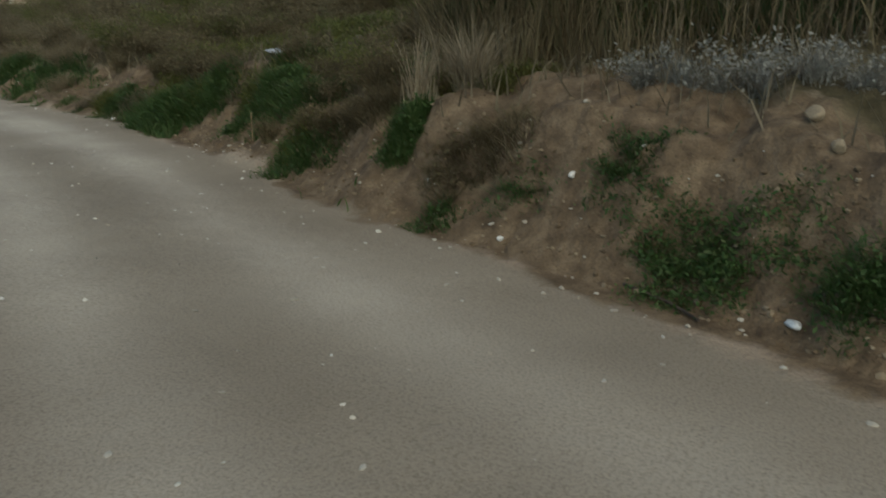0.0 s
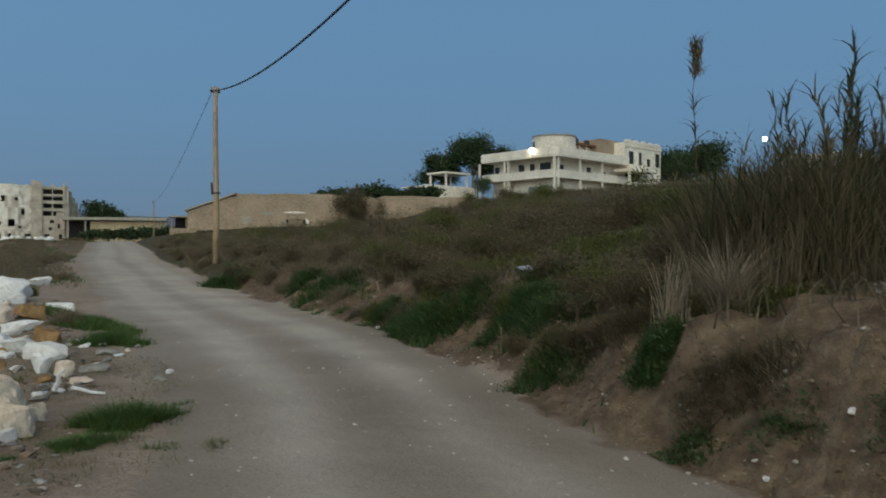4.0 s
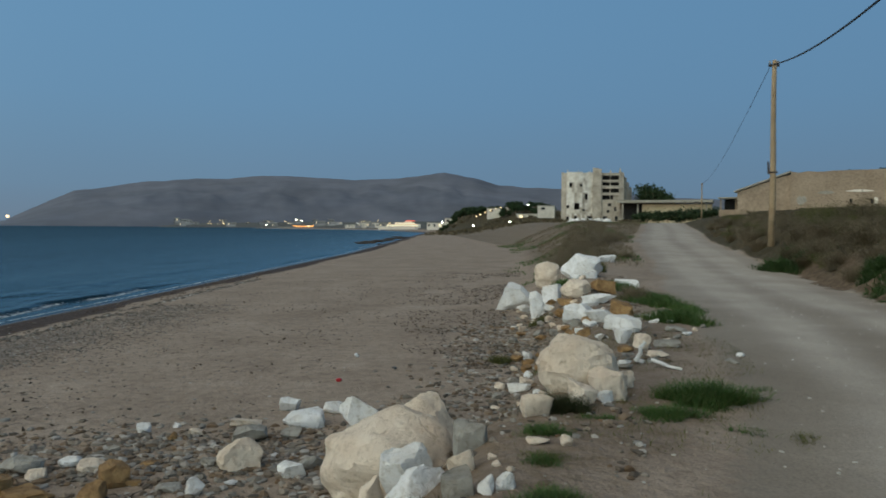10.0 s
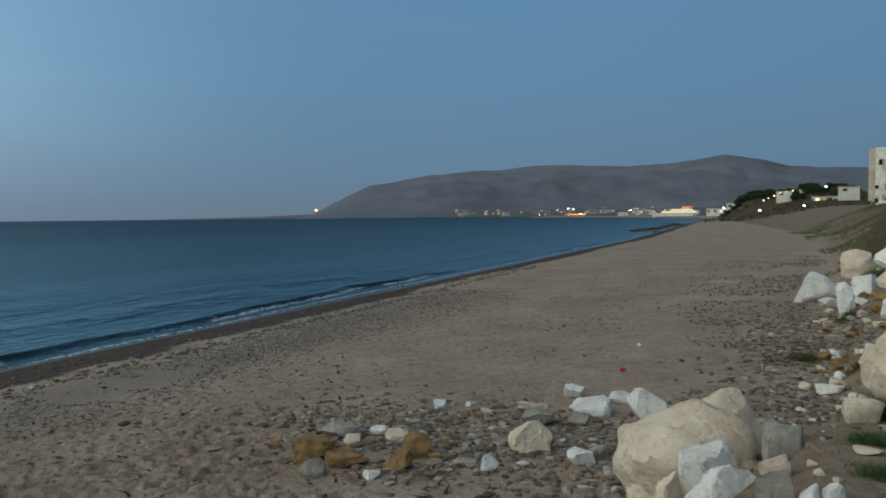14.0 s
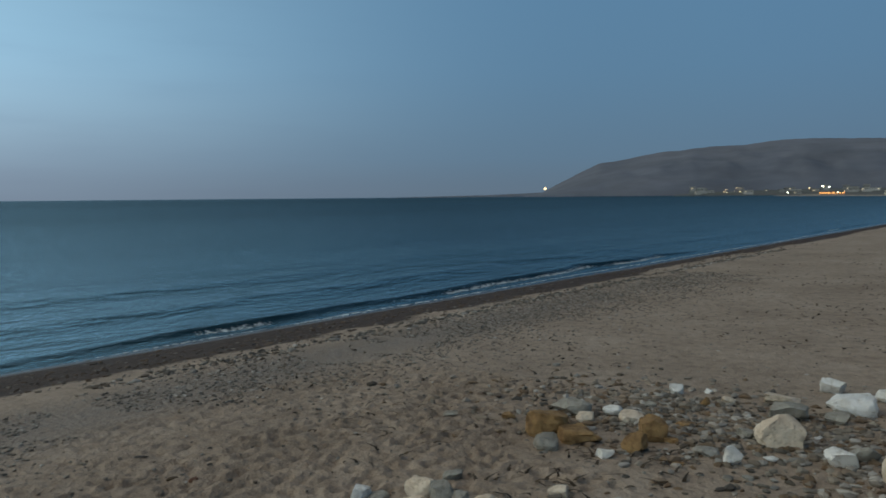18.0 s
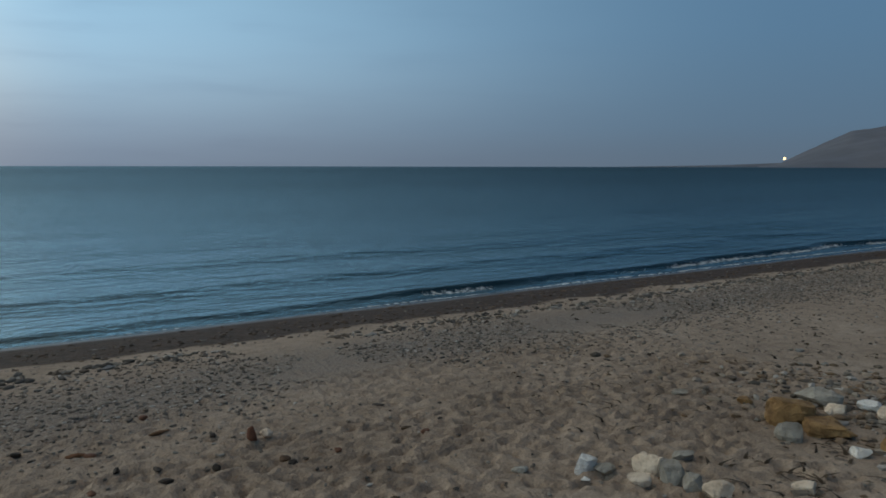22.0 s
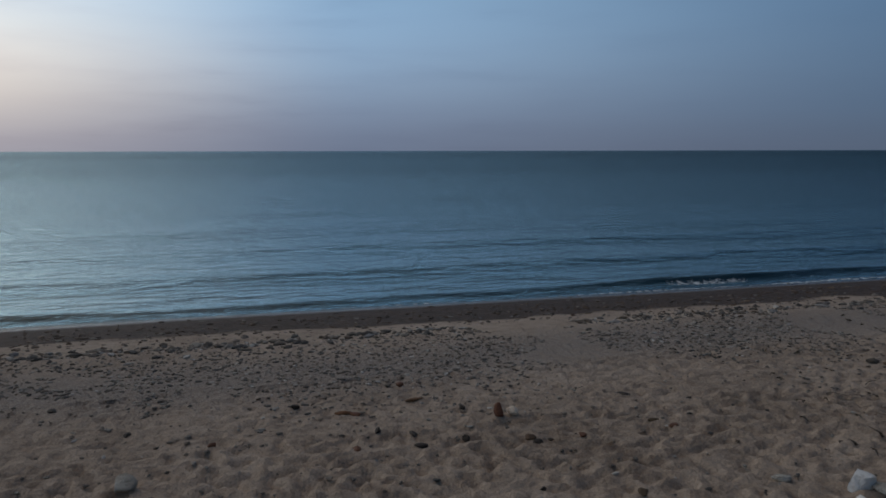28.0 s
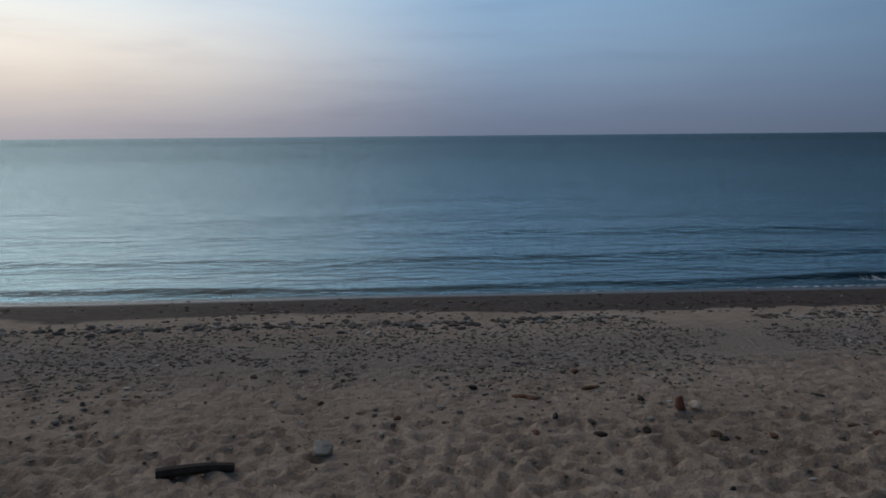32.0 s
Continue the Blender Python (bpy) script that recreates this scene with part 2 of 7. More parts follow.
def water_material():
    m, n, l, b = nodes_of("sea_water")
    pos = n.new("ShaderNodeNewGeometry").outputs["Position"]
    mp = n.new("ShaderNodeMapping")
    mp.inputs["Scale"].default_value = (1.0, 0.32, 1.0)
    l.new(pos, mp.inputs[0])
    chop = noise_tex(n, l, 1.6, 5, 0.6, mp.outputs[0])
    swell = noise_tex(n, l, 0.11, 3, 0.5, mp.outputs[0])
    a = n.new("ShaderNodeAttribute")
    a.attribute_name = "foam"
    lace = noise_tex(n, l, 7, 6, 0.7, pos)
    f = math_node(n, l, "ADD", a.outputs["Fac"], math_node(n, l, "MULTIPLY", math_node(n, l, "SUBTRACT", lace, 0.5), 1.6))
    r = n.new("ShaderNodeMapRange")
    r.inputs["From Min"].default_value, r.inputs["From Max"].default_value = 0.45, 0.7
    l.new(f, r.inputs["Value"])
    deep = ramp(n, l, swell, [(0.35, (0.003, 0.017, 0.026)), (0.65, (0.006, 0.026, 0.037))])
    col = mixc(n, l, r.outputs[0], deep, (0.62, 0.64, 0.64))
    l.new(col, b.inputs["Base Color"])
    rr = n.new("ShaderNodeMapRange")
    rr.inputs["To Min"].default_value, rr.inputs["To Max"].default_value = 0.12, 0.8
    l.new(r.outputs[0], rr.inputs["Value"])
    l.new(rr.outputs[0], b.inputs["Roughness"])
    b.inputs["IOR"].default_value = 1.33
    bump(n, l, b, math_node(n, l, "ADD", math_node(n, l, "MULTIPLY", chop, 0.3), swell), 0.6, 1.1)
    b.inputs["Specular IOR Level"].default_value = 0.0
    shine = n.new("ShaderNodeBsdfGlossy")
    shine.inputs["Roughness"].default_value = 0.24
    # blue tint put into the gloss for reflections of higher, bluer sky
    shine.inputs["Color"].default_value = (0.74, 0.93, 1.0, 1)
    l.new(b.inputs["Normal"].links[0].from_socket, shine.inputs["Normal"])
    # share of reflection per vertex, fitted to the brightness in view
    gloss_fit = n.new("ShaderNodeAttribute")
    gloss_fit.attribute_name = "gloss_fit"
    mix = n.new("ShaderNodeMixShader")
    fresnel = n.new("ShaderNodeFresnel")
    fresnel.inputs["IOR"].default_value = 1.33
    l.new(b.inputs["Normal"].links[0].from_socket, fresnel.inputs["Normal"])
    gloss = math_node(n, l, "MINIMUM", math_node(n, l, "MULTIPLY", fresnel.outputs[0], gloss_fit.outputs["Fac"]), 0.8)
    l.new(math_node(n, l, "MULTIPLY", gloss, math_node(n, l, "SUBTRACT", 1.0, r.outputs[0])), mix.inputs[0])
    l.new(b.outputs[0], mix.inputs[1])
    l.new(shine.outputs[0], mix.inputs[2])
    l.new(mix.outputs[0], n["Material Output"].inputs[0])
    return m


def stone(name, dark, light, stain, scale=2.2, stained=0.6):
    """Quarried limestone: mottled, stained, cracked and pitted."""
    m, n, l, b = nodes_of(name)
    co = n.new("ShaderNodeTexCoord").outputs["Object"]
    rnd = n.new("ShaderNodeObjectInfo").outputs["Random"]
    big, small, tiny = noise_tex(n, l, scale, 5, 0.65, co), noise_tex(n, l, 14, 5, 0.7, co), noise_tex(n, l, 70, 3, 0.6, co)
    col = ramp(n, l, big, [(0.3, dark), (0.62, light)])
    patch = ramp(n, l, noise_tex(n, l, scale * 0.9, 6, 0.7, n.new("ShaderNodeNewGeometry").outputs["Position"]), [(0.5, (0, 0, 0)), (0.68, (1, 1, 1))])
    col = mixc(n, l, math_node(n, l, "MULTIPLY", patch, stained), col, stain)
    col = mixc(n, l, 0.85, col, ramp(n, l, small, [(0.33, (0.66, 0.62, 0.56)), (0.47, (1, 1, 1))]), "MULTIPLY")
    col = mixc(n, l, 1.0, col, ramp(n, l, rnd, [(0.0, (0.88, 0.87, 0.85)), (1.0, (1, 1, 1))]), "MULTIPLY")
    l.new(col, b.inputs["Base Color"])
    b.inputs["Roughness"].default_value = 0.9
    h = math_node(n, l, "ADD", math_node(n, l, "MULTIPLY", small, 1.0), math_node(n, l, "MULTIPLY", tiny, 0.3))
    bump(n, l, b, h, 0.9, 0.05)
    return m


EARTH = ground_material()
WATER = water_material()
WHITE_STONE = stone("white_limestone", (0.78, 0.77, 0.74), (0.96, 0.95, 0.93), (0.66, 0.58, 0.45), 2.2, 0.4)
CREAM_STONE = stone("cream_limestone", (0.71, 0.565, 0.43), (0.91, 0.785, 0.64), (0.57, 0.42, 0.29), 2.2, 0.45)
GREY_STONE = stone("grey_limestone", (0.235, 0.22, 0.192), (0.455, 0.43, 0.38), (0.28, 0.235, 0.175))
ORANGE_STONE = stone("ochre_sandstone", (0.2, 0.11, 0.045), (0.44, 0.27, 0.115), (0.13, 0.075, 0.035), 4.0)
PLASTER_WHITE = surface("weathered_white_plaster", (0.7, 0.63, 0.52), (0.93, 0.86, 0.73), 0.9, 0.35, 4, 0.02, 0.1)
PEELING = stone("peeling_plaster", (0.6, 0.53, 0.42), (0.93, 0.89, 0.8), (0.36, 0.28, 0.19), 0.28, 0.9)
# greyed plaster: the far town's haze is put into this colour
PLASTER_DULL = surface("haze_grey_plaster", (0.24, 0.24, 0.235), (0.46, 0.45, 0.43), 0.95, 0.02, 0.2, 0, 0.4)
PLASTER_TAN = surface("bare_tan_plaster", (0.29, 0.215, 0.148), (0.45, 0.345, 0.245), 0.95, 0.4, 5, 0.04, 0.12)
BARE = stone("bare_beige_render", (0.36, 0.31, 0.24), (0.6, 0.53, 0.43), (0.24, 0.2, 0.16), 0.35, 0.6)
CONCRETE = surface("stained_concrete", (0.28, 0.26, 0.21), (0.46, 0.42, 0.35), 0.92, 0.6, 8, 0.02, 0.15)
# near-black colour stands in for the shade inside openings and bays
SHADE_BLACK = surface("painted_shade", (0.012, 0.011, 0.01), (0.03, 0.028, 0.025), 0.95, 1.0, 6, 0)
WOOD = surface("weathered_pole_wood", (0.26, 0.18, 0.1), (0.42, 0.31, 0.19), 0.85, 1.2, 30, 0.01)
IRON = surface("rusty_iron", (0.05, 0.045, 0.04), (0.14, 0.1, 0.08), 0.6, 4, 40, 0.005, metal=0.5)
CABLE_BLACK = surface("black_cable", (0.015, 0.015, 0.016), (0.03, 0.03, 0.032), 0.6, 4, 40, 0)
DRY = island_leaf("dry_stalks", [(0.1, 0.08, 0.054), (0.19, 0.155, 0.107), (0.13, 0.107, 0.073), (0.29, 0.24, 0.17), (0.12, 0.105, 0.066)], 0.7, 0.35)
HEATH = island_leaf("brown_heath", [(0.085, 0.065, 0.037), (0.148, 0.113, 0.067), (0.112, 0.097, 0.05), (0.225, 0.175, 0.107)], 0.7, 0.3)
DUSTY = island_leaf("dusty_brown_scrub", [(0.155, 0.122, 0.08), (0.24, 0.19, 0.127), (0.18, 0.15, 0.09), (0.3, 0.24, 0.162)], 0.75, 0.35)
GREEN = island_leaf("green_grass", [(0.045, 0.1, 0.026), (0.085, 0.175, 0.042), (0.06, 0.13, 0.034), (0.15, 0.18, 0.06), (0.075, 0.15, 0.04)], 0.6, 0.35)
WEED = island_leaf("dark_green_weeds", [(0.028, 0.062, 0.018), (0.055, 0.112, 0.03), (0.04, 0.085, 0.024), (0.085, 0.115, 0.042), (0.048, 0.1, 0.028)], 0.6, 0.3)
OLIVE = island_leaf("olive_weeds", [(0.086, 0.098, 0.031), (0.15, 0.154, 0.045), (0.073, 0.09, 0.029), (0.205, 0.197, 0.06)], 0.65, 0.35)
TREE_LEAF = island_leaf("dark_tree_leaves", [(0.025, 0.045, 0.017), (0.045, 0.078, 0.028), (0.033, 0.06, 0.022), (0.065, 0.095, 0.04)])
REED_LEAF = island_leaf("reed_leaves", [(0.024, 0.046, 0.015), (0.044, 0.068, 0.022), (0.08, 0.066, 0.033), (0.032, 0.058, 0.02), (0.115, 0.092, 0.05)], 0.6, 0.35)
REED_CANE = surface("dry_reed_cane", (0.07, 0.052, 0.03), (0.2, 0.15, 0.088), 0.7, 1.0, 12, 0.004, 0.4)
PALE_DRY = island_leaf("bleached_stalks", [(0.16, 0.13, 0.09), (0.28, 0.23, 0.165), (0.2, 0.165, 0.115), (0.37, 0.31, 0.225)], 0.7, 0.3)
SILVER = island_leaf("silver_scrub", [(0.17, 0.17, 0.155), (0.26, 0.26, 0.24), (0.13, 0.125, 0.11), (0.33, 0.32, 0.3)])
# ---- land ----


def smooth01(v, lo, hi):
    t = np.clip((v - lo) / (hi - lo), 0, 1)
    return t * t * (3 - 2 * t)


def value_noise(x, y, seed=0):
    """Smooth random values in 0..1 over the plane, one to the metre."""
    xi, yi = np.floor(x).astype(np.int64), np.floor(y).astype(np.int64)
    fx, fy = x - xi, y - yi
    fx, fy = fx * fx * (3 - 2 * fx), fy * fy * (3 - 2 * fy)

    def corner(i, j):
        h = (i * 374761393 + j * 668265263 + seed * 974634721) & 0x7FFFFFFF
        h = ((h ^ (h >> 13)) * 1274126177) & 0x7FFFFFFF
        return ((h ^ (h >> 16)) & 0xFFFF) / 65535.0
    a = corner(xi, yi) * (1 - fx) + corner(xi + 1, yi) * fx
    b = corner(xi, yi + 1) * (1 - fx) + corner(xi + 1, yi + 1) * fx
    return a * (1 - fy) + b * fy


def fbm(x, y, scale, seed=0, octaves=4):
    x, y = np.asarray(x, float), np.asarray(y, float)
    total, amp, norm = 0.0, 1.0, 0.0
    for k in range(octaves):
        total = total + amp * value_noise(x * scale * 2 ** k, y * scale * 2 ** k, seed + k)
        norm, amp = norm + amp, amp * 0.5
    return total / norm - 0.5


SEA_LEVEL = -1.8
# the road's two edges, its height, and the toe of the slope to the beach, by y
ROAD_R = ((-60, -20, -6, 0, 1.7, 3, 5, 8, 13, 20, 30, 48, 64, 91, 140, 400), (-17, -3.2, 2.2, 4.0, 4.6, 4.95, 5.6, 6.9, 8.7, 10.0, 11.9, 15.2, 19.4, 26, 40, 120))
ROAD_L = ((-60, -20, -6, 0, 4, 7.5, 11.8, 14, 22.6, 30, 48, 64, 91, 140, 400), (-22, -8, -2.6, -0.9, 0.9, 2.4, 3.3, 3.9, 5.5, 7.0, 10.4, 14.7, 21.2, 35, 115))
ROAD_Z = ((-400, -20, 0, 22, 28, 46, 65, 92, 130, 300), (0.3, 0, 0, 0.02, 0.15, 0.88, 1.55, 2.35, 2.7, 4))
TOE = ((-80, -20, -5, 3, 5, 6.8, 9, 12.2, 16, 24, 40, 84, 168, 300, 500, 900), (-24, -10, -4.4, -3.0, -2.0, -1.2, -0.3, 0.5, 0.9, 1.0, 2.6, 5.5, 0, -8, -18, -60))
CREST = ((-80, -20, -5, 3, 5, 6.8, 9, 12.2, 16, 24, 40, 84, 168, 300, 500, 900), (-20, -8, -2.4, -0.5, -0.05, 0.45, 1.3, 1.9, 2.6, 3.6, 6.5, 14, 20, 30, 40, 60))
BANK = ((-1, 0, 0.5, 0.95, 1.5, 4, 8, 20, 46, 70, 200, 1000), (0, 0, 0.4, 0.95, 1.15, 1.5, 2.1, 3.3, 6.6, 8.6, 17, 40))
SLOPE = ((-1, 0, 0.5, 1.2, 2.4, 4.5, 8, 20, 46, 70, 200, 1000), (0, 0, 0.3, 0.82, 1.2, 1.5, 2.1, 3.3, 6.6, 8.6, 17, 40))
BEACH = ((-400, -60, -26, -19, -16.9, -14.6, -12.6, -11.2, -9, -5, -1, 8, 60), (-40, -9, -3.4, -2.2, -1.8, -1.46, -1.24, -1.06, -1.0, -0.95, -0.86, -0.8, -0.7))
SHORE = ((-4000, 0, 98, 235, 473, 900, 1400), (0, 0, 1.0, -3, -9, -90, -400))


def coast(y):
    return np.interp(y, *SHORE)


def height(x, y):
    """The lie of the land, with its roughness left out."""
    x, y = np.asarray(x, float), np.asarray(y, float)
    xr, xl, zr = np.interp(y, *ROAD_R), np.interp(y, *ROAD_L), np.interp(y, *ROAD_Z)
    wander = fbm(x, y, 0.45, 11, 3)
    u = x - xr + 0.7 * wander * (x > xr - 0.5)
    lie = smooth01(y, 3.5, 8.0)
    bank = np.interp(u, *BANK) * (1 - lie) + np.interp(u, *SLOPE) * lie
    steep = smooth01(y, 60, 110)
    bank = bank * (1 - 0.6 * steep)
    bank = bank * (1 - 0.28 * smooth01(y, 28, 52) * (1 - smooth01(y, 66, 76)) * (1 - smooth01(u, 20, 34)))
    beach = np.interp(x - coast(y), *BEACH)
    xc, xt = np.interp(y, *CREST), np.interp(y, *TOE)
    xc = np.minimum(xc, xl - 0.1)
    up = smooth01(x + 0.8 * wander, xt, np.maximum(xc, xt + 0.8))
    edge = zr + 0.05 * smooth01(x, xl, xc)
    left = beach * (1 - up) + edge * up
    dune = 1.3 * smooth01(y, 22, 34) * (1 - smooth01(y, 95, 150)) * np.exp(-((x - (xc - 1.2)) / 3.2) ** 2)
    left = left + dune * 0.12 * (0.6 + 0.9 * fbm(x, y, 0.3, 5, 3))
    mound = 10.0 * smooth01(y, 335, 420) * (1 - smooth01(y, 640, 860)) * smooth01(x, -16, 2) * (0.9 + 0.5 * fbm(x, y, 0.02, 71, 3))
    left = left + mound * (1 - smooth01(x, 40, 75))
    return np.where(x < xl, left, zr + bank)


def rough_ground(x, y):
    """The land as built: with clods on the bank, ruts in the road and trodden sand."""
    x, y = np.asarray(x, float), np.asarray(y, float)
    z = height(x, y)
    xr, xl, zr = np.interp(y, *ROAD_R), np.interp(y, *ROAD_L), np.interp(y, *ROAD_Z)
    u = x - xr
    onbank = smooth01(u, -0.2, 0.5)
    sand = smooth01(xl - x, 0.3, 2.0) * smooth01(x - coast(y), -16.5, -13)
    z = z + onbank * (0.5 * fbm(x, y, 0.9, 21, 4) * smooth01(u, 0.05, 1.2) + 0.22 * fbm(x, y, 2.6, 23, 4) + 0.05 * fbm(x, y, 5.5, 25, 2) - 0.1 * np.maximum(0, 0.12 - np.abs(fbm(x, y, 1.4, 24, 3))) / 0.12)
    z = z + 0.03 * fbm(x, y, 1.6, 31, 3) * sand + 0.05 * fbm(x, y, 0.25, 33, 2) * sand
    road = (1 - smooth01(np.abs(x - (xr + xl) / 2) / np.maximum(0.5 * (xr - xl), 0.5), 0.8, 1.1))
    z = z + road * 0.03 * fbm(x, y, 0.9, 41, 3)
    return z


def axis(parts):
    """Coordinates from pairs of (end, spacing); the spacing runs smoothly into the next."""
    out = [parts[0]]
    for end, first, last in parts[1:]:
        start, k = out[-1], 0
        while out[-1] < end:
            f = min(1.0, (out[-1] - start) / (end - start))
            out.append(out[-1] + first * (last / first) ** f)
        out[-1] = end
    return np.array(out)


def sheet(xs, ys, zs):
    """Vertices and faces of a grid."""
    nx, ny = len(xs), len(ys)
    gx, gy = np.meshgrid(xs, ys)
    v = np.stack([gx.ravel(), gy.ravel(), zs.ravel()], 1)
    i = np.arange(nx * ny).reshape(ny, nx)
    f = np.stack([i[:-1, :-1], i[:-1, 1:], i[1:, 1:], i[1:, :-1]], -1).reshape(-1, 4)
    return v, f


def mesh_from(name, v, f, material, smooth=True):
    """A mesh from arrays; all faces have the same number of corners."""
    me = bpy.data.meshes.new(name)
    v, f = np.asarray(v, np.float32), np.asarray(f, np.int32)
    k = f.shape[1]
    me.vertices.add(len(v))
    me.vertices.foreach_set("co", v.ravel())
    me.loops.add(f.size)
    me.loops.foreach_set("vertex_index", f.ravel())
    me.polygons.add(len(f))
    me.polygons.foreach_set("loop_start", np.arange(0, f.size, k, dtype=np.int32))
    me.polygons.foreach_set("use_smooth", np.full(len(f), smooth))
    me.update(calc_edges=True)
    me.validate()
    me.materials.append(material)
    return me


def build_ground():
    xs = axis([-420, (-60, 40, 6), (-17.5, 6, 0.12), (-9.2, 0.12, 0.04), (-3.6, 0.04, 0.04), (7, 0.075, 0.075), (14, 0.075, 0.3), (60, 0.3, 3), (4800, 3, 500)])
    ys = axis([-4800, (-60, 500, 4), (-5, 4, 0.04), (9, 0.04, 0.04), (14, 0.06, 0.075), (40, 0.075, 0.4), (160, 0.4, 3), (1000, 3, 40), (4800, 40, 500)])
    gx, gy = np.meshgrid(xs, ys)
    z = rough_ground(gx, gy)
    # footprints in the dry sand, some 5 m to 10 m out from the road
    rng = np.random.default_rng(4)
    for k in range(9000):
        px, py = rng.uniform(-9.2, -3.6), rng.uniform(-5, 9)
        if py > 6.2 and px > -5:
            continue
        r, d, a, e = rng.uniform(0.03, 0.058), rng.uniform(0.015, 0.042), rng.normal(1.4, 0.7), rng.uniform(1.2, 2.4)
        if px < -7.4:
            d *= 0.5
        i0, i1 = np.searchsorted(xs, (px - 0.42, px + 0.42))
        j0, j1 = np.searchsorted(ys, (py - 0.42, py + 0.42))
        dx, dy = gx[j0:j1, i0:i1] - px, gy[j0:j1, i0:i1] - py
        s, t = dx * math.cos(a) + dy * math.sin(a), (dy * math.cos(a) - dx * math.sin(a))
        q = (s / (r * e)) ** 2 + (t / r) ** 2
        z[j0:j1, i0:i1] += d * (-np.exp(-q) + 0.3 * np.exp(-((np.sqrt(q) - 1.5) / 0.5) ** 2))
    v, f = sheet(xs, ys, z)
    x, y = v[:, 0], v[:, 1]
    xr, xl = np.interp(y, *ROAD_R), np.interp(y, *ROAD_L)
    u = x - xr
    half = np.maximum(0.5 * (xr - xl), 0.5)
    across = (x - (xr + xl) / 2) / half
    road = 1 - smooth01(np.abs(across) + 0.35 * fbm(x, y, 0.5, 51, 3), 0.74, 1.18)
    track = np.exp(-((np.abs(across + 0.12 * fbm(x, y, 0.1, 52, 2)) - 0.38) / 0.2) ** 2) * (0.55 + 0.45 * smooth01(y, 1, 14))
    # far dust made paler too: brightness of the grazing view put into colour
    track = np.clip(track + 0.55 * smooth01(y, 6, 26) + 0.4 * fbm(x, y, 0.6, 60, 4) * (1 - 0.8 * smooth01(y, 6, 20)), 0, 1)
    wet = 1 - smooth01(x - coast(y) + 2.2 * fbm(x, y, 0.12, 53, 2) + 1.4 * fbm(x, y, 0.7, 57, 3), -13.7, -12.4)
    swash = 1 - smooth01(x - coast(y) + 0.9 * fbm(x, y, 0.16, 56, 2), -16.3, -15.5)
    band = np.exp(-((x - coast(y) + 10.0 + 1.6 * fbm(x, y, 0.1, 54, 2)) / 1.3) ** 2) * (1 - smooth01(y, 10, 34))
    toe = np.interp(y, *TOE)
    wrack = np.exp(-((x - toe + 0.5) / 0.9) ** 2) * smooth01(y, 4, 6) * (1 - smooth01(y, 20, 30))
    shingle = np.clip(0.7 * band + 0.4 * wrack, 0, 1)
    clay0 = 0.5 * smooth01(x, np.interp(y, *TOE) - 0.5, np.interp(y, *TOE) + 0.4) * (1 - smooth01(x + 1.2 * fbm(x, y, 0.8, 59, 3), np.interp(y, *CREST) + 0.5, np.interp(y, *CREST) + 2.4)) * smooth01(y, 1, 4.5) * (1 - smooth01(y, 20, 28))
    clay = smooth01(u + 0.9 * fbm(x, y, 1.1, 58, 4), -0.45, 0.2) * (1 - smooth01(u + 2.2 * fbm(x, y, 0.35, 55, 3) - 0.6 * (y < 4.5), 1.0, 2.1)) * (1 - smooth01(y, 4, 9) * 0.15) * (1 - smooth01(y, 24, 34))
    clay = np.maximum(clay, clay0)
    turf = smooth01(u + 2.2 * fbm(x, y, 0.35, 55, 3) - 0.6 * (y < 4.5), 0.9, 2.0)
    verge = smooth01(y, 24, 36) * smooth01(x, toe - 1.0, toe + 1.5) * (1 - smooth01(x, xl - 0.9, xl - 0.1))
    turf = np.maximum(turf, verge * 0.5)
    turf = np.maximum(turf, smooth01(u, -0.25, 0.35) * smooth01(y, 24, 34))
    turf = np.maximum(turf, smooth01(y, 320, 350) * smooth01(x, -15, -8))
    shares = {"swash": swash, "road": road, "track": track, "wet": wet, "shingle": shingle, "clay": clay, "turf": turf}
    isroad = (np.abs(across[f]).mean(1) < 1.0) & (np.abs(y[f]).mean(1) < 200)
    for name, pick, label in (("ground", ~isroad, "sandy beach, clay bank and scrubby hillside"), ("road", isroad, "pale unpaved dirt track with faint wheel ruts")):
        used = np.unique(f[pick])
        back = np.zeros(len(v), np.int64)
        back[used] = np.arange(len(used))
        me = mesh_from(name, v[used], back[f[pick]], EARTH)
        for key, val in shares.items():
            me.attributes.new(key, "FLOAT", "POINT").data.foreach_set("value", val[used].astype(np.float32))
        tagged(new(name, me), label, name, kind="structure")


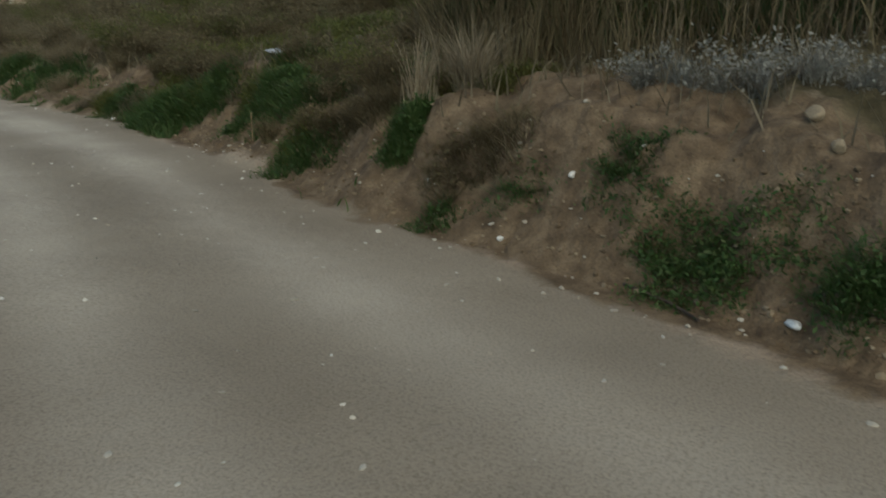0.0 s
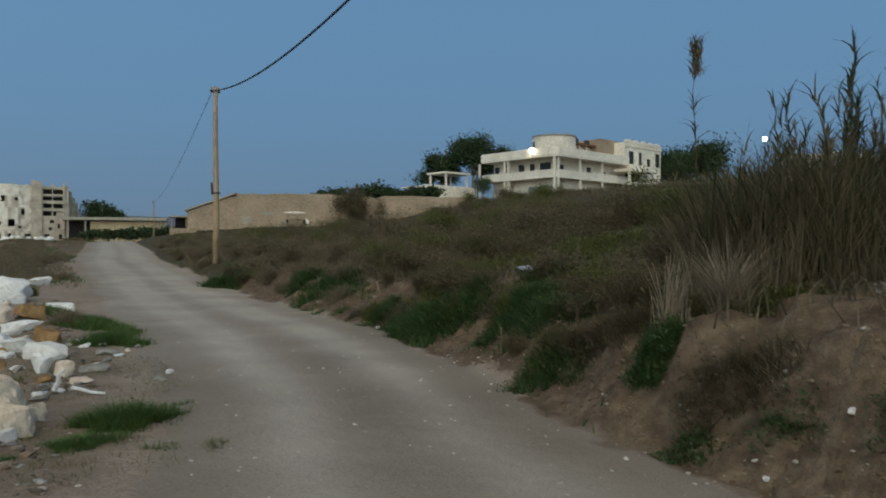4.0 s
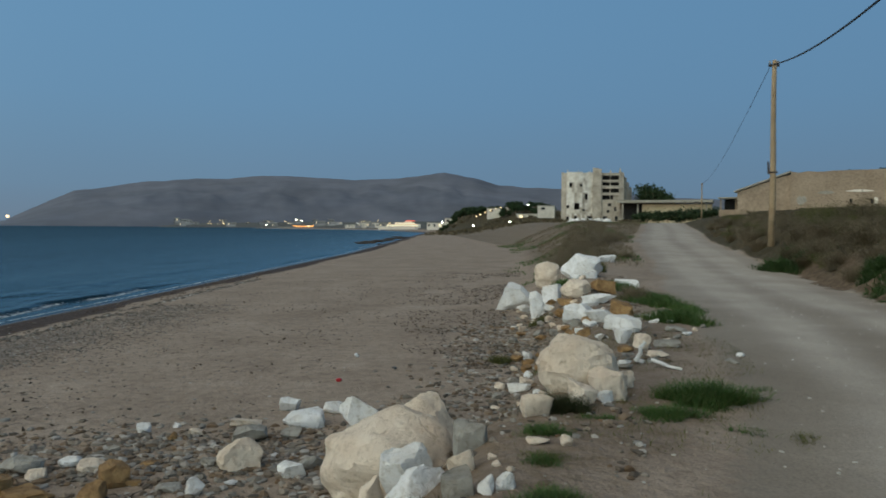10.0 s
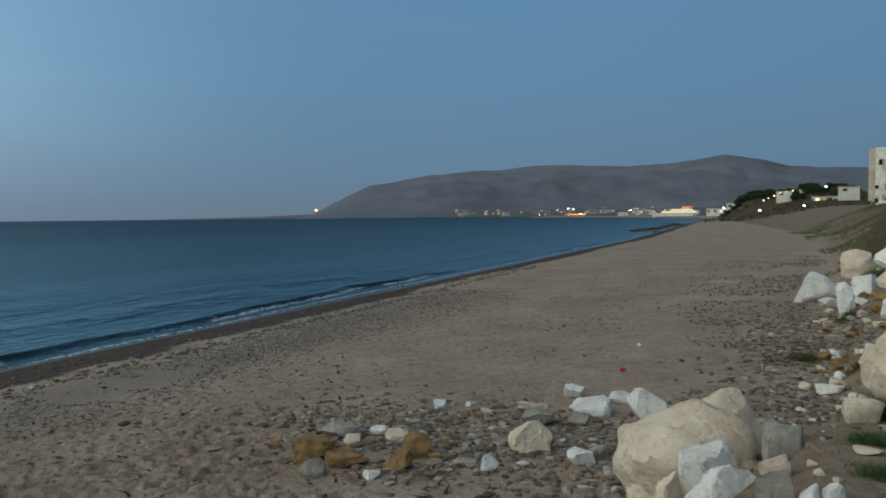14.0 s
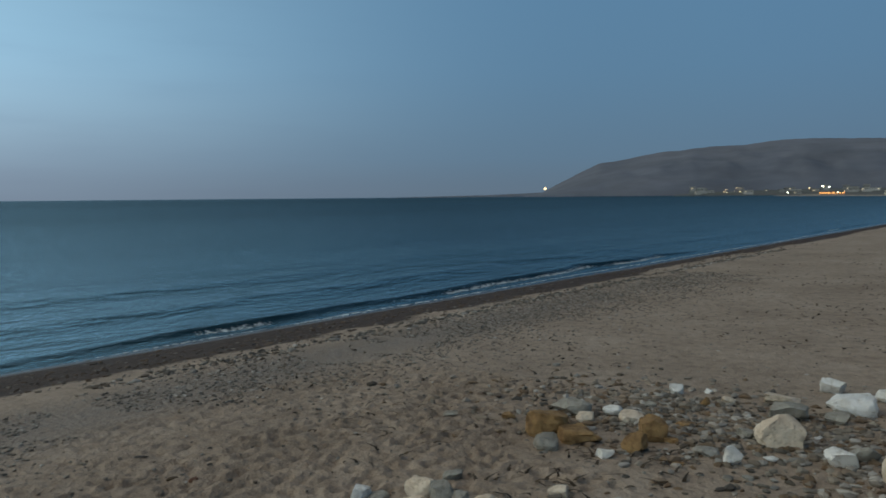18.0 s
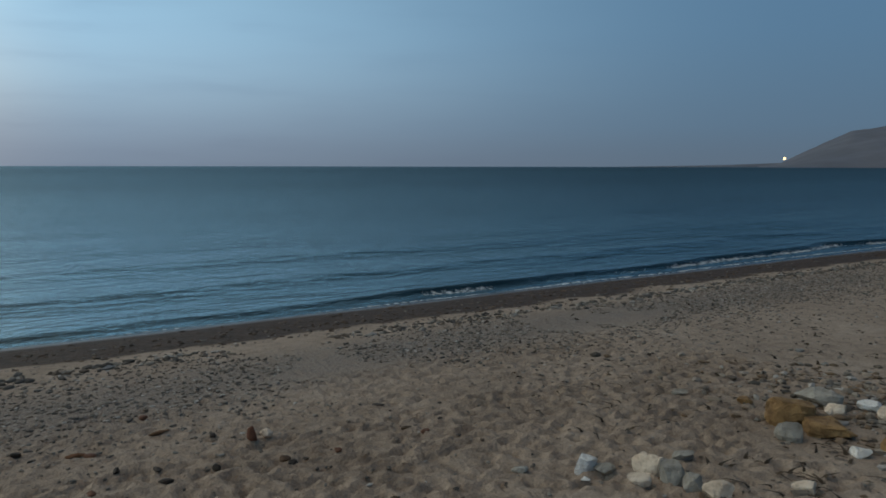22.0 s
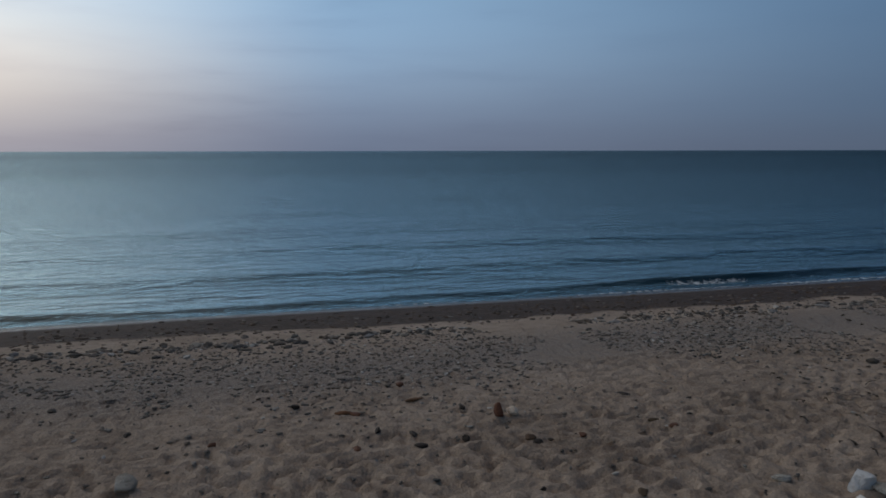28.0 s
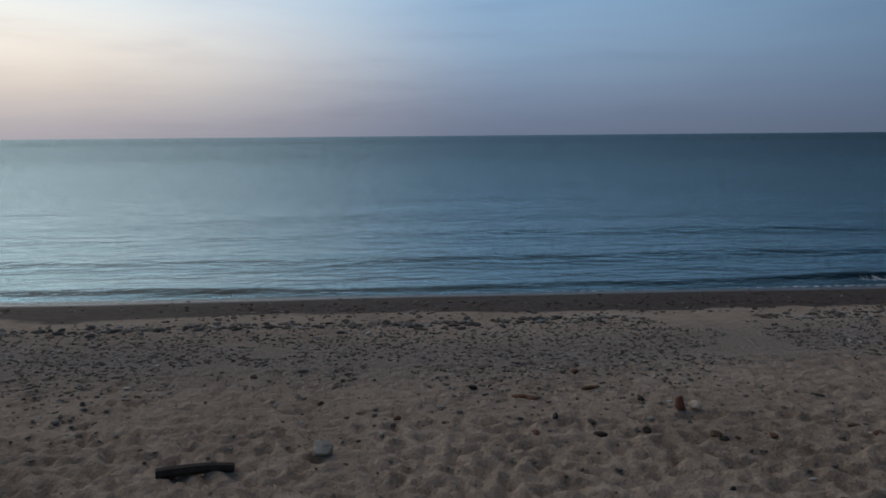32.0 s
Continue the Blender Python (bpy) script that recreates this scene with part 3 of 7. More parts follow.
def build_sea():
    xs = np.concatenate([-axis([15.6, (22, 0.1, 0.1), (40, 0.1, 0.5), (150, 0.5, 4), (4900, 4, 500)])[::-1]])
    ys = axis([-4900, (-60, 500, 4), (-10, 4, 0.35), (50, 0.35, 0.35), (130, 0.35, 3), (1100, 3, 60), (4900, 60, 500)])
    gx, gy = np.meshgrid(xs, ys)
    off = -(gx + 16.75) + coast(gy) * 0          # metres out from the waterline
    bend = 1.1 * fbm(gx * 0, gy, 0.06, 61, 2) + 0.5 * fbm(gx * 0, gy, 0.25, 62, 2)
    fade = np.exp(-np.maximum(off, 0) / 60)
    z = SEA_LEVEL + 0.02 * np.sin(off * 1.3 + 5 * bend) * fade * (off > 0) + 0.06 * fbm(gx, gy * 0.35, 0.5, 63, 3) * fade
    crestline = 1.25 + 1.5 * bend
    strength = np.clip(0.55 + 1.5 * fbm(gx * 0, gy, 0.08, 64, 2), 0.1, 1.0)
    z += 0.17 * strength * np.exp(-((off - crestline) / np.where(off < crestline, 0.16, 0.5)) ** 2)
    z += 0.1 * np.exp(-((off - 5.5 - 2 * bend) / 0.7) ** 2) + 0.07 * np.exp(-((off - 11 - 3 * bend) / 1.0) ** 2)
    foam = 0.62 * np.exp(-((off - crestline + 0.3) / 0.22) ** 2) * smooth01(strength + 0.9 * fbm(gx * 0, gy, 0.6, 66, 3), 0.5, 0.95) + 0.6 * np.exp(-((off - 0.25 - 0.5 * bend) / 0.18) ** 2)
    far = coast(gy)
    gx2 = gx + far * np.exp(-np.maximum(off, 0) / 80)
    v, f = sheet(xs, ys, z)
    v[:, 0] = gx2.ravel()
    me = mesh_from("sea", v, f, WATER)
    me.attributes.new("foam", "FLOAT", "POINT").data.foreach_set("value", foam.ravel().astype(np.float32))
    # gloss share drops seaward, fitted to the dark horizon seen from the camera
    gloss_fit = np.interp(off, (0, 10, 30, 110, 420), (1.4, 1.15, 0.9, 0.64, 0.46))
    # and drops northward: the sea's brightness from the camera, put into the gloss
    gloss_fit = gloss_fit * np.interp(gy / (np.maximum(off, 0) + 22), (-1.2, -0.5, 0, 0.5, 1.1), (1.4, 1.22, 0.94, 0.64, 0.46))
    me.attributes.new("gloss_fit", "FLOAT", "POINT").data.foreach_set("value", gloss_fit.ravel().astype(np.float32))
    tagged(new("sea", me), "quiet blue-grey sea with a low breaking ripple", "sea", kind="structure")


build_ground()
build_sea()
# ---- helpers for things ----


def thing(name, x, y, z, label, category, group="", rz=0.0, kind=""):
    ob = new(name)
    ob.empty_display_size = 0.2
    ob.matrix_basis = pose(x, y, z, 0, 0, rz)
    return tagged(ob, label, category, group, kind)


def part(name, bm, material, parent, label="", smooth=False):
    me = bpy.data.meshes.new(name)
    bm.normal_update()
    bm.to_mesh(me)
    bm.free()
    me.materials.append(material)
    if smooth:
        me.polygons.foreach_set("use_smooth", np.full(len(me.polygons), True))
    ob = new(name, me)
    ob.parent = parent
    return tagged(ob, label)


def array_part(name, v, f, material, parent, label="", smooth=False):
    ob = new(name, mesh_from(name, v, f, material, smooth))
    ob.parent = parent
    return tagged(ob, label, kind="stuff")


def box(bm, x0, y0, z0, x1, y1, z1):
    v = [bm.verts.new(p) for p in ((x0, y0, z0), (x1, y0, z0), (x1, y1, z0), (x0, y1, z0), (x0, y0, z1), (x1, y0, z1), (x1, y1, z1), (x0, y1, z1))]
    for f in ((3, 2, 1, 0), (4, 5, 6, 7), (0, 1, 5, 4), (1, 2, 6, 5), (2, 3, 7, 6), (3, 0, 4, 7)):
        bm.faces.new([v[i] for i in f])
    return v


def box_part(name, parent, material, x0, y0, z0, x1, y1, z1, label="", soft=0.0):
    bm = bmesh.new()
    box(bm, x0, y0, z0, x1, y1, z1)
    if soft:
        bmesh.ops.bevel(bm, geom=bm.edges[:], offset=soft, segments=1, affect="EDGES")
    return part(name, bm, material, parent, label)


def tube(bm, p, q, r0, r1, sides=8):
    p, q = Vector(p), Vector(q)
    d = (q - p).normalized()
    a = d.orthogonal().normalized()
    b = d.cross(a)
    rings = []
    for c, r in ((p, r0), (q, r1)):
        rings.append([bm.verts.new(c + (a * math.cos(k * math.tau / sides) + b * math.sin(k * math.tau / sides)) * r) for k in range(sides)])
    for k in range(sides):
        bm.faces.new((rings[0][k], rings[0][(k + 1) % sides], rings[1][(k + 1) % sides], rings[1][k]))
    bm.faces.new(rings[0][::-1])
    bm.faces.new(rings[1])


def pipe(bm, pts, radii, sides=8):
    """One continuous bent tube through the points."""
    pts = [Vector(p) for p in pts]
    rings = []
    for k, c in enumerate(pts):
        d = (pts[min(k + 1, len(pts) - 1)] - pts[max(k - 1, 0)]).normalized()
        a = d.cross(Vector((0, 0, 1))).normalized() if abs(d.z) < 0.9 else d.cross(Vector((0, 1, 0))).normalized()
        b = d.cross(a)
        r = radii[k] if hasattr(radii, "__len__") else radii
        rings.append([bm.verts.new(c + (a * math.cos(j * math.tau / sides) + b * math.sin(j * math.tau / sides)) * r) for j in range(sides)])
    for p, q in zip(rings, rings[1:]):
        for j in range(sides):
            bm.faces.new((p[j], p[(j + 1) % sides], q[(j + 1) % sides], q[j]))
    bm.faces.new(rings[0][::-1])
    bm.faces.new(rings[-1])
    bmesh.ops.recalc_face_normals(bm, faces=bm.faces)


def slab(bm, outline, z0, z1):
    """A plate of the given outline (counter-clockwise)."""
    lo = [bm.verts.new((x, y, z0)) for x, y in outline]
    hi = [bm.verts.new((x, y, z1)) for x, y in outline]
    n = len(outline)
    bm.faces.new(lo[::-1])
    bm.faces.new(hi)
    for k in range(n):
        bm.faces.new((lo[k], lo[(k + 1) % n], hi[(k + 1) % n], hi[k]))


def ground_z(x, y):
    return float(rough_ground(np.array([x]), np.array([y]))[0])


# ---- plants ----


def blades(rng, base, h, w, lean, droop=0.5, levels=3):
    """Tapered, bending blades from the base points. Returns vertices and quads."""
    n = len(base)
    a = rng.uniform(0, math.tau, n)
    out = np.stack([np.cos(a), np.sin(a), np.zeros(n)], 1)
    sidew = np.stack([-np.sin(a), np.cos(a), np.zeros(n)], 1)
    turn = rng.uniform(-0.9, 0.9, n)[:, None]
    sidew = sidew * np.cos(turn) + out * np.sin(turn)
    h, w, lean = (np.broadcast_to(np.asarray(q, float), (n,)) for q in (h, w, lean))
    rows = []
    for k in range(levels + 1):
        s = k / levels
        up = h * (s - droop * lean * s * s * 0.5)
        go = h * lean * (0.35 * s + 0.65 * s * s)
        c = base + out * go[:, None] + np.array([0, 0, 1.0]) * up[:, None]
        half = (w * (1 - s) ** 0.7 + w * 0.06)[:, None] * 0.5
        rows += [c - sidew * half, c + sidew * half]
    v = np.stack(rows, 1).reshape(-1, 3)
    m = 2 * (levels + 1)
    quad = np.array([[2 * k, 2 * k + 1, 2 * k + 3, 2 * k + 2] for k in range(levels)])
    f = (np.arange(n)[:, None, None] * m + quad[None]).reshape(-1, 4)
    return v, f


def leaf_quads(rng, centres, size, tilt=1.0):
    """Small pointed leaves, turned at random."""
    n = len(centres)
    d = rng.normal(size=(n, 3))
    d[:, 2] *= tilt
    d /= np.linalg.norm(d, axis=1)[:, None]
    e = np.cross(d, rng.normal(size=(n, 3)))
    e /= np.linalg.norm(e, axis=1)[:, None]
    s = (size * rng.uniform(0.6, 1.4, n))[:, None]
    v = np.stack([centres - d * s, centres + e * s * 0.42, centres + d * s, centres - e * s * 0.42], 1).reshape(-1, 3)
    return v, np.arange(4 * n).reshape(-1, 4)


def join(parts):
    vs, fs, k = [], [], 0
    for v, f in parts:
        vs.append(v)
        fs.append(f + k)
        k += len(v)
    return np.concatenate(vs), np.concatenate(fs)


def on_ground(rng, n, x0, x1, y0, y1, keep, sink=0.02):
    x, y = rng.uniform(x0, x1, n), rng.uniform(y0, y1, n)
    k = keep(x, y)
    x, y = x[k], y[k]
    return np.stack([x, y, rough_ground(x, y) - sink], 1)


def off_road(x, y):
    return x - np.interp(y, *ROAD_R)


def stuff(name, v, f, material, label, category):
    return tagged(new(name, mesh_from(name, v, f, material, False)), label, category, kind="stuff")


def tuft(name, x, y, rx, ry, n, h, w, lean, material, label, category="grass tuft", group="", seed=0, rz=0.0, leafy=0):
    """One clump of grass or weeds, its blades thinning out toward an uneven rim."""
    rng = np.random.default_rng(1000 + seed)
    a, r = rng.uniform(0, math.tau, n), np.sqrt(rng.uniform(0, 1, n)) * rng.uniform(0.75, 1.15, n)
    r *= 0.8 + 0.3 * np.sin(3 * a + seed) + 0.15 * np.sin(7 * a)
    c, s = math.cos(radians(rz)), math.sin(radians(rz))
    lx, ly = np.cos(a) * r * rx, np.sin(a) * r * ry
    px, py = x + lx * c - ly * s, y + lx * s + ly * c
    z0 = ground_z(x, y)
    base = np.stack([px - x, py - y, rough_ground(px, py) - z0 - 0.03], 1)
    tall = h * rng.uniform(0.45, 1.1, n) * (1.05 - 0.45 * np.clip(r, 0, 1.2))
    t = thing(name, x, y, z0, label, category, group)
    v, f = blades(rng, base, tall, w * rng.uniform(0.6, 1.3, n), lean * rng.uniform(0.4, 1.4, n))
    array_part("foliage", v, f, material, t)
    if leafy:
        k = rng.integers(0, n, leafy)
        c = base[k] + np.stack([rng.normal(0, 0.06, leafy), rng.normal(0, 0.06, leafy), tall[k] * rng.uniform(0.3, 0.9, leafy)], 1)
        v, f = leaf_quads(rng, c, 0.014 + 0.0012 * math.hypot(x, y))
        array_part("leafage", v, f, material, t)
    return t


def shrub_mesh(seed, r, h, stems, leaves, leaf, material):
    """A rounded scrub bush of fine stems with small leaves, thinner at the rim."""
    rng = np.random.default_rng(seed)
    a, q = rng.uniform(0, math.tau, stems), rng.uniform(0, 1, stems)
    base = np.stack([np.cos(a) * q * r * 0.35, np.sin(a) * q * r * 0.35, np.zeros(stems) - 0.05], 1)
    sv, sf = blades(rng, base, h * rng.uniform(0.5, 1.1, stems), 0.006 + 0.006 * r, r / h * rng.uniform(0.1, 1.1, stems), 0.6)
    lumps = rng.normal(size=(14, 3)) * np.array([r * 0.42, r * 0.42, h * 0.2]) + np.array([0, 0, h * 0.5])
    c = lumps[rng.integers(0, 14, leaves)] + rng.normal(size=(leaves, 3)) * np.array([r, r, h]) * 0.14
    c[:, 2] = np.abs(c[:, 2])
    lv, lf = leaf_quads(rng, c, leaf)
    return mesh_from("brushwood", sv, sf, material, False), mesh_from("foliage", lv, lf, material, False)


def place_shrub(me, name, x, y, s, rz, label, category, group, sink=0.05):
    t = thing(name, x, y, ground_z(x, y) - sink, label, category, group, rz)
    t.scale = (s, s, s)
    for name, m in zip(("brushwood", "foliage"), me):
        ob = tagged(new(name, m), kind="stuff")
        ob.parent = t
    return t


def tree(name, x, y, z, h, r, seed, label, group="", lean=0.0, leaf=0.24, leaves=9000):
    """A tapered trunk with limbs, and a crown of leaf clumps with gaps."""
    rng = np.random.default_rng(seed)
    t = thing(name, x, y, z, label, "tree", group)
    bm = bmesh.new()
    fork = h * 0.32
    tube(bm, (0, 0, -0.3), (lean, 0, fork), h * 0.035, h * 0.024)
    tips = []
    for k in range(9):
        a, up = k * 2.4 + rng.uniform(-0.3, 0.3), rng.uniform(0.55, 0.95)
        tip = (lean + math.cos(a) * r * rng.uniform(0.35, 0.75), math.sin(a) * r * rng.uniform(0.35, 0.75), h * up)
        tube(bm, (lean * rng.uniform(0.7, 1), 0, fork * rng.uniform(0.8, 1)), tip, h * 0.014, h * 0.004, 6)
        tips.append(tip)
    part("trunk", bm, WOOD, t, "grey-brown trunk and limbs", True)
    lumps = np.array(tips + [(lean + rng.normal(0, r * 0.45), rng.normal(0, r * 0.45), h * rng.uniform(0.42, 0.92)) for _ in range(22)])
    size = rng.uniform(0.13, 0.3, len(lumps)) * r
    k = rng.integers(0, len(lumps), leaves)
    c = lumps[k] + rng.normal(size=(leaves, 3)) * size[k][:, None] * np.array([1, 1, 0.75])
    v, f = leaf_quads(rng, c, leaf)
    array_part("crown", v, f, TREE_LEAF, t, "dense dark green leaves")
    return t
# ---- pole and cables ----


def wooden_pole(name, x, y, z, h, label):
    t = thing(name, x, y, z, label, "utility pole")
    bm = bmesh.new()
    pipe(bm, [(0.02 * math.sin(k), 0, h * k / 6 - (0.4 if k == 0 else 0)) for k in range(7)], [0.15 - 0.009 * k for k in range(7)], 12)
    part("shaft", bm, WOOD, t, "pale weathered timber shaft", True)
    box_part("bracket", t, IRON, -0.26, -0.05, h - 0.28, 0.2, 0.05, h - 0.18, "iron cross bracket")
    for dx in (-0.22, 0.15):
        bm = bmesh.new()
        tube(bm, (dx, 0, h - 0.18), (dx, 0, h - 0.02), 0.045, 0.03, 10)
        part("insulator", bm, GREY_STONE, t, "grey ceramic insulator", True)
    box_part("clamp_band", t, IRON, -0.16, -0.16, h * 0.365, 0.16, 0.16, h * 0.365 + 0.07, "iron band")
    bm = bmesh.new()
    tube(bm, (-0.17, 0.02, h * 0.36), (-0.2, 0.02, h * 0.43), 0.05, 0.05, 8)
    part("junction_box", bm, IRON, t, "small dark junction box")
    return t


def cable(name, p, q, sag, r, label):
    bm = bmesh.new()
    p, q = Vector(p), Vector(q)
    pts = [p.lerp(q, k / 40) - Vector((0, 0, sag * 4 * (k / 40) * (1 - k / 40))) for k in range(41)]
    pipe(bm, pts, r, 6)
    me = bpy.data.meshes.new(name)
    bm.to_mesh(me)
    bm.free()
    me.materials.append(CABLE_BLACK)
    return tagged(new(name, me), label, "cable")


wooden_pole("utility_pole", 13.45, 34.3, 1.35, 7.95, "weathered wooden utility pole on the scrubby bank")
wooden_pole("utility_pole", 1.8, -12.3, 0.2, 9.0, "wooden utility pole beside the dirt track")
wooden_pole("utility_pole", 44.3, 143.3, 4.2, 6.3, "distant thin wooden utility pole by the track")
cable("overhead_cable", (13.4, 34.3, 9.12), (1.8, -12.3, 9.1), 2.15, 0.03, "thick black overhead cable sagging between poles")
cable("overhead_cable", (13.3, 34.3, 9.12), (44.3, 143.3, 10.4), 1.1, 0.014, "thin dark overhead wire running along the track")
# ---- buildings ----


def window(parent, x, y, z, w, h, face, frame_m, pane_m, name="window"):
    """A flat pane with a frame, on a wall that faces -y ('y') or -x ('x'), set a little proud of it."""
    bm = bmesh.new()
    if face == "y":
        box(bm, x, y - 0.03, z, x + w, y + 0.1, z + h)
    else:
        box(bm, x - 0.03, y, z, x + 0.1, y + w, z + h)
    win = part(name, bm, pane_m, parent)
    e = 0.09
    if face == "y":
        for q in ((x - e, z - e, x + w + e, z), (x - e, z + h, x + w + e, z + h + e), (x - e, z, x, z + h), (x + w, z, x + w + e, z + h)):
            box_part("frame", win, frame_m, q[0], y - 0.07, q[1], q[2], y + 0.02, q[3])
    else:
        for q in ((y - e, z - e, y + w + e, z), (y - e, z + h, y + w + e, z + h + e), (y - e, z, y, z + h), (y + w, z, y + w + e, z + h)):
            box_part("frame", win, frame_m, x - 0.07, q[0], q[1], x + 0.02, q[2], q[3])
    return win


SHUTTER = surface("dark_green_shutter", (0.015, 0.022, 0.02), (0.03, 0.04, 0.035), 0.6, 2, 20, 0)
GLASS_DARK, _n, _l, _b = nodes_of("dark_window_glass")
_b.inputs["Base Color"].default_value, _b.inputs["Roughness"].default_value = (0.02, 0.025, 0.03, 1), 0.08
LAMP = glow("lamp_white", (1.0, 0.97, 0.8), 14.0)
LAMP_WARM = glow("lamp_warm", (1.0, 0.72, 0.36), 3.5)
LAMP_ORANGE = glow("lamp_orange", (1.0, 0.42, 0.1), 4.0)
LIT_WINDOW = glow("lit_window", (1.0, 0.8, 0.5), 1.2)
RED_SIGN = glow("red_sign", (1.0, 0.15, 0.06), 0.9)


def curved_edge(x0, y0, x1, y1, r, steps=6):
    """An L of two outer edges with a rounded corner at (x0, y0)."""
    return [(x0 + r - r * math.sin(a), y0 + r - r * math.cos(a)) for a in [k * math.pi / 2 / steps for k in range(steps + 1)]]


def villa():
    t = thing("villa", 72.9, 68.4, 8.7, "white two-storey seaside villa with long balconies on the hill", "house", rz=5)
    W, T = PLASTER_WHITE, PLASTER_TAN
    box_part("ground_floor_wall", t, W, 1.8, 1.6, -2.5, 17.0, 12.8, 2.4, "white plastered ground floor")
    box_part("main_floor_wall", t, W, 1.9, 1.7, 2.63, 16.8, 12.7, 5.25, "white plastered main floor")
    corner = curved_edge(0, 0, 0, 0, 1.0)
    for z0, z1, ex in ((2.4, 2.63, 0.0), (5.2, 5.5, 0.25)):
        arc = [(x - ex, y - ex) for x, y in corner][::-1]
        bm = bmesh.new()
        slab(bm, [(17.2, 13.3), (-ex, 13.3)] + [(-ex, 1.0)] + arc[1:-1] + [(1.0, -ex), (17.2, -ex)], z0, z1)
        part("balcony_slab" if z0 < 3 else "roof_slab", bm, W, t)
    for z0, z1, ex in ((2.63, 3.5, 0.0), (5.5, 6.45, 0.25)):
        box_part("parapet", t, W, -ex, 1.0, z0, 0.16 - ex, 13.3, z1)
        box_part("parapet", t, W, 1.0, -ex, z0, 17.2, 0.16 - ex, z1)
        bm = bmesh.new()
        pts = [(x - ex, y - ex) for x, y in corner]
        inner = [(x - ex + 0.14, y - ex + 0.14) for x, y in corner]
        slab(bm, pts[::-1] + inner, z0, z1)
        part("corner_parapet", bm, W, t)
    for x, y in ((0.1, 0.15), (0.75, 0.02), (0.02, 8.2), (0.02, 8.9), (5.6, 0.02), (10.8, 0.02), (0.02, 13.8)):
        box_part("column", t, W, x, y, -1.5, x + 0.3, y + 0.3, 5.2, "square white column", 0.03)
    for y, w, h, z in ((2.2, 1.9, 1.5, 3.2), (5.0, 0.9, 1.5, 3.2), (6.9, 1.1, 1.5, 3.2), (9.6, 1.1, 2.2, 2.7), (11.6, 0.9, 1.4, 3.3)):
        window(t, 1.9, y, z, w, h, "x", W, SHUTTER)
    for x, w, h, z in ((3.0, 1.0, 1.9, 2.5), (9.2, 1.1, 1.6, 2.9), (13.4, 0.5, 0.5, 3.6)):
        window(t, x, 1.7, z, w, h, "y", W, SHUTTER)
    for y, w in ((3.5, 1.6), (9.5, 1.2)):
        window(t, 1.8, y, -0.2, w, 1.6, "x", W, SHADE_BLACK, "doorway")
    # the round roof room with its flat lid
    bm = bmesh.new()
    cx, cy, r = 5.4, 4.4, 3.0
    slab(bm, [(cx + r * math.cos(a), cy + r * math.sin(a)) for a in [k * math.tau / 40 for k in range(40)]], 5.5, 8.5)
    part("round_roof_room", bm, W, t, "round white roof room")
    bm = bmesh.new()
    slab(bm, [(cx + (r + 0.15) * math.cos(a), cy + (r + 0.15) * math.sin(a)) for a in [k * math.tau / 40 for k in range(40)]], 8.5, 8.7)
    part("roof_lid", bm, CONCRETE, t)
    window(t, 2.75, 4.9, 6.1, 1.2, 1.9, "x", W, SHUTTER)
    box_part("roof_room_wall", t, W, 8.0, 4.2, 5.5, 13.8, 10.5, 7.9, "white roof-level room")
    box_part("tiled_awning", t, surface("rust_awning", (0.13, 0.06, 0.035), (0.22, 0.11, 0.06), 0.9), 8.3, 3.2, 7.9, 14.0, 10.6, 8.15, "rust-brown awning roof")
    for x in (10.1, 11.8):
        box_part("pillar", t, W, x, 3.6, 5.5, x + 0.25, 3.85, 7.9)
    box_part("tan_wall", t, T, 13.8, 2.4, 2.7, 18.2, 10.6, 9.1, "bare tan stair wall")
    # the wing with its scalloped parapet
    box_part("wing_wall", t, W, 17.2, 0.6, -2.0, 27.4, 8.6, 8.75, "white wing wall")
    bm = bmesh.new()
    outline = []
    for k in range(5):
        x = 17.3 + k * 2.02
        outline += [(x + 2.02 * s / 6, 8.75 + 0.18 + 0.38 * abs(math.sin(math.pi * s / 6))) for s in range(6)]
    front = [(17.3, 8.7)] + outline + [(27.4, 8.93), (27.4, 8.7)]
    lo = [bm.verts.new((x, 0.5, z)) for x, z in front]
    hi = [bm.verts.new((x, 0.75, z)) for x, z in front]
    bm.faces.new(lo[::-1])
    bm.faces.new(hi)
    for k in range(len(front)):
        j = (k + 1) % len(front)
        bm.faces.new((lo[k], lo[j], hi[j], hi[k]))
    part("scalloped_parapet", bm, W, t, "scalloped white parapet")
    box_part("cornice", t, W, 17.2, 0.42, 8.15, 27.5, 0.6, 8.3)
    for x, w, h in ((18.3, 1.3, 1.9), (21.0, 0.85, 1.9), (25.7, 1.25, 2.1)):
        window(t, x, 0.6, 5.6, w, h, "y", W, SHUTTER)
    box_part("carport_slab", t, W, 14.6, -2.0, 4.1, 21.5, 0.6, 4.5)
    for x in (14.8, 20.9):
        box_part("carport_post", t, W, x, -1.9, -1.0, x + 0.3, -1.6, 4.1)
    box_part("terrace_wall", t, W, 13.5, -3.2, 1.0, 21.0, -2.9, 2.4)
    box_part("garden_wall", t, CONCRETE, -3.0, -3.4, -2.0, 13.5, -3.1, 0.4, "grey garden wall")
    window(t, 23.3, 0.6, 4.7, 0.9, 2.0, "y", W, SHUTTER, "door")
    box_part("wing_balcony", t, W, 17.0, -0.6, 4.3, 22.6, 0.55, 5.3, "white balcony parapet of the wing")
    # flat dark panel on the wall: the carport's shade put into colour
    box_part("dark_bay", t, SHADE_BLACK, 17.3, 0.48, 2.0, 21.2, 0.58, 4.1, "near-black panel for the shade in the carport bay")
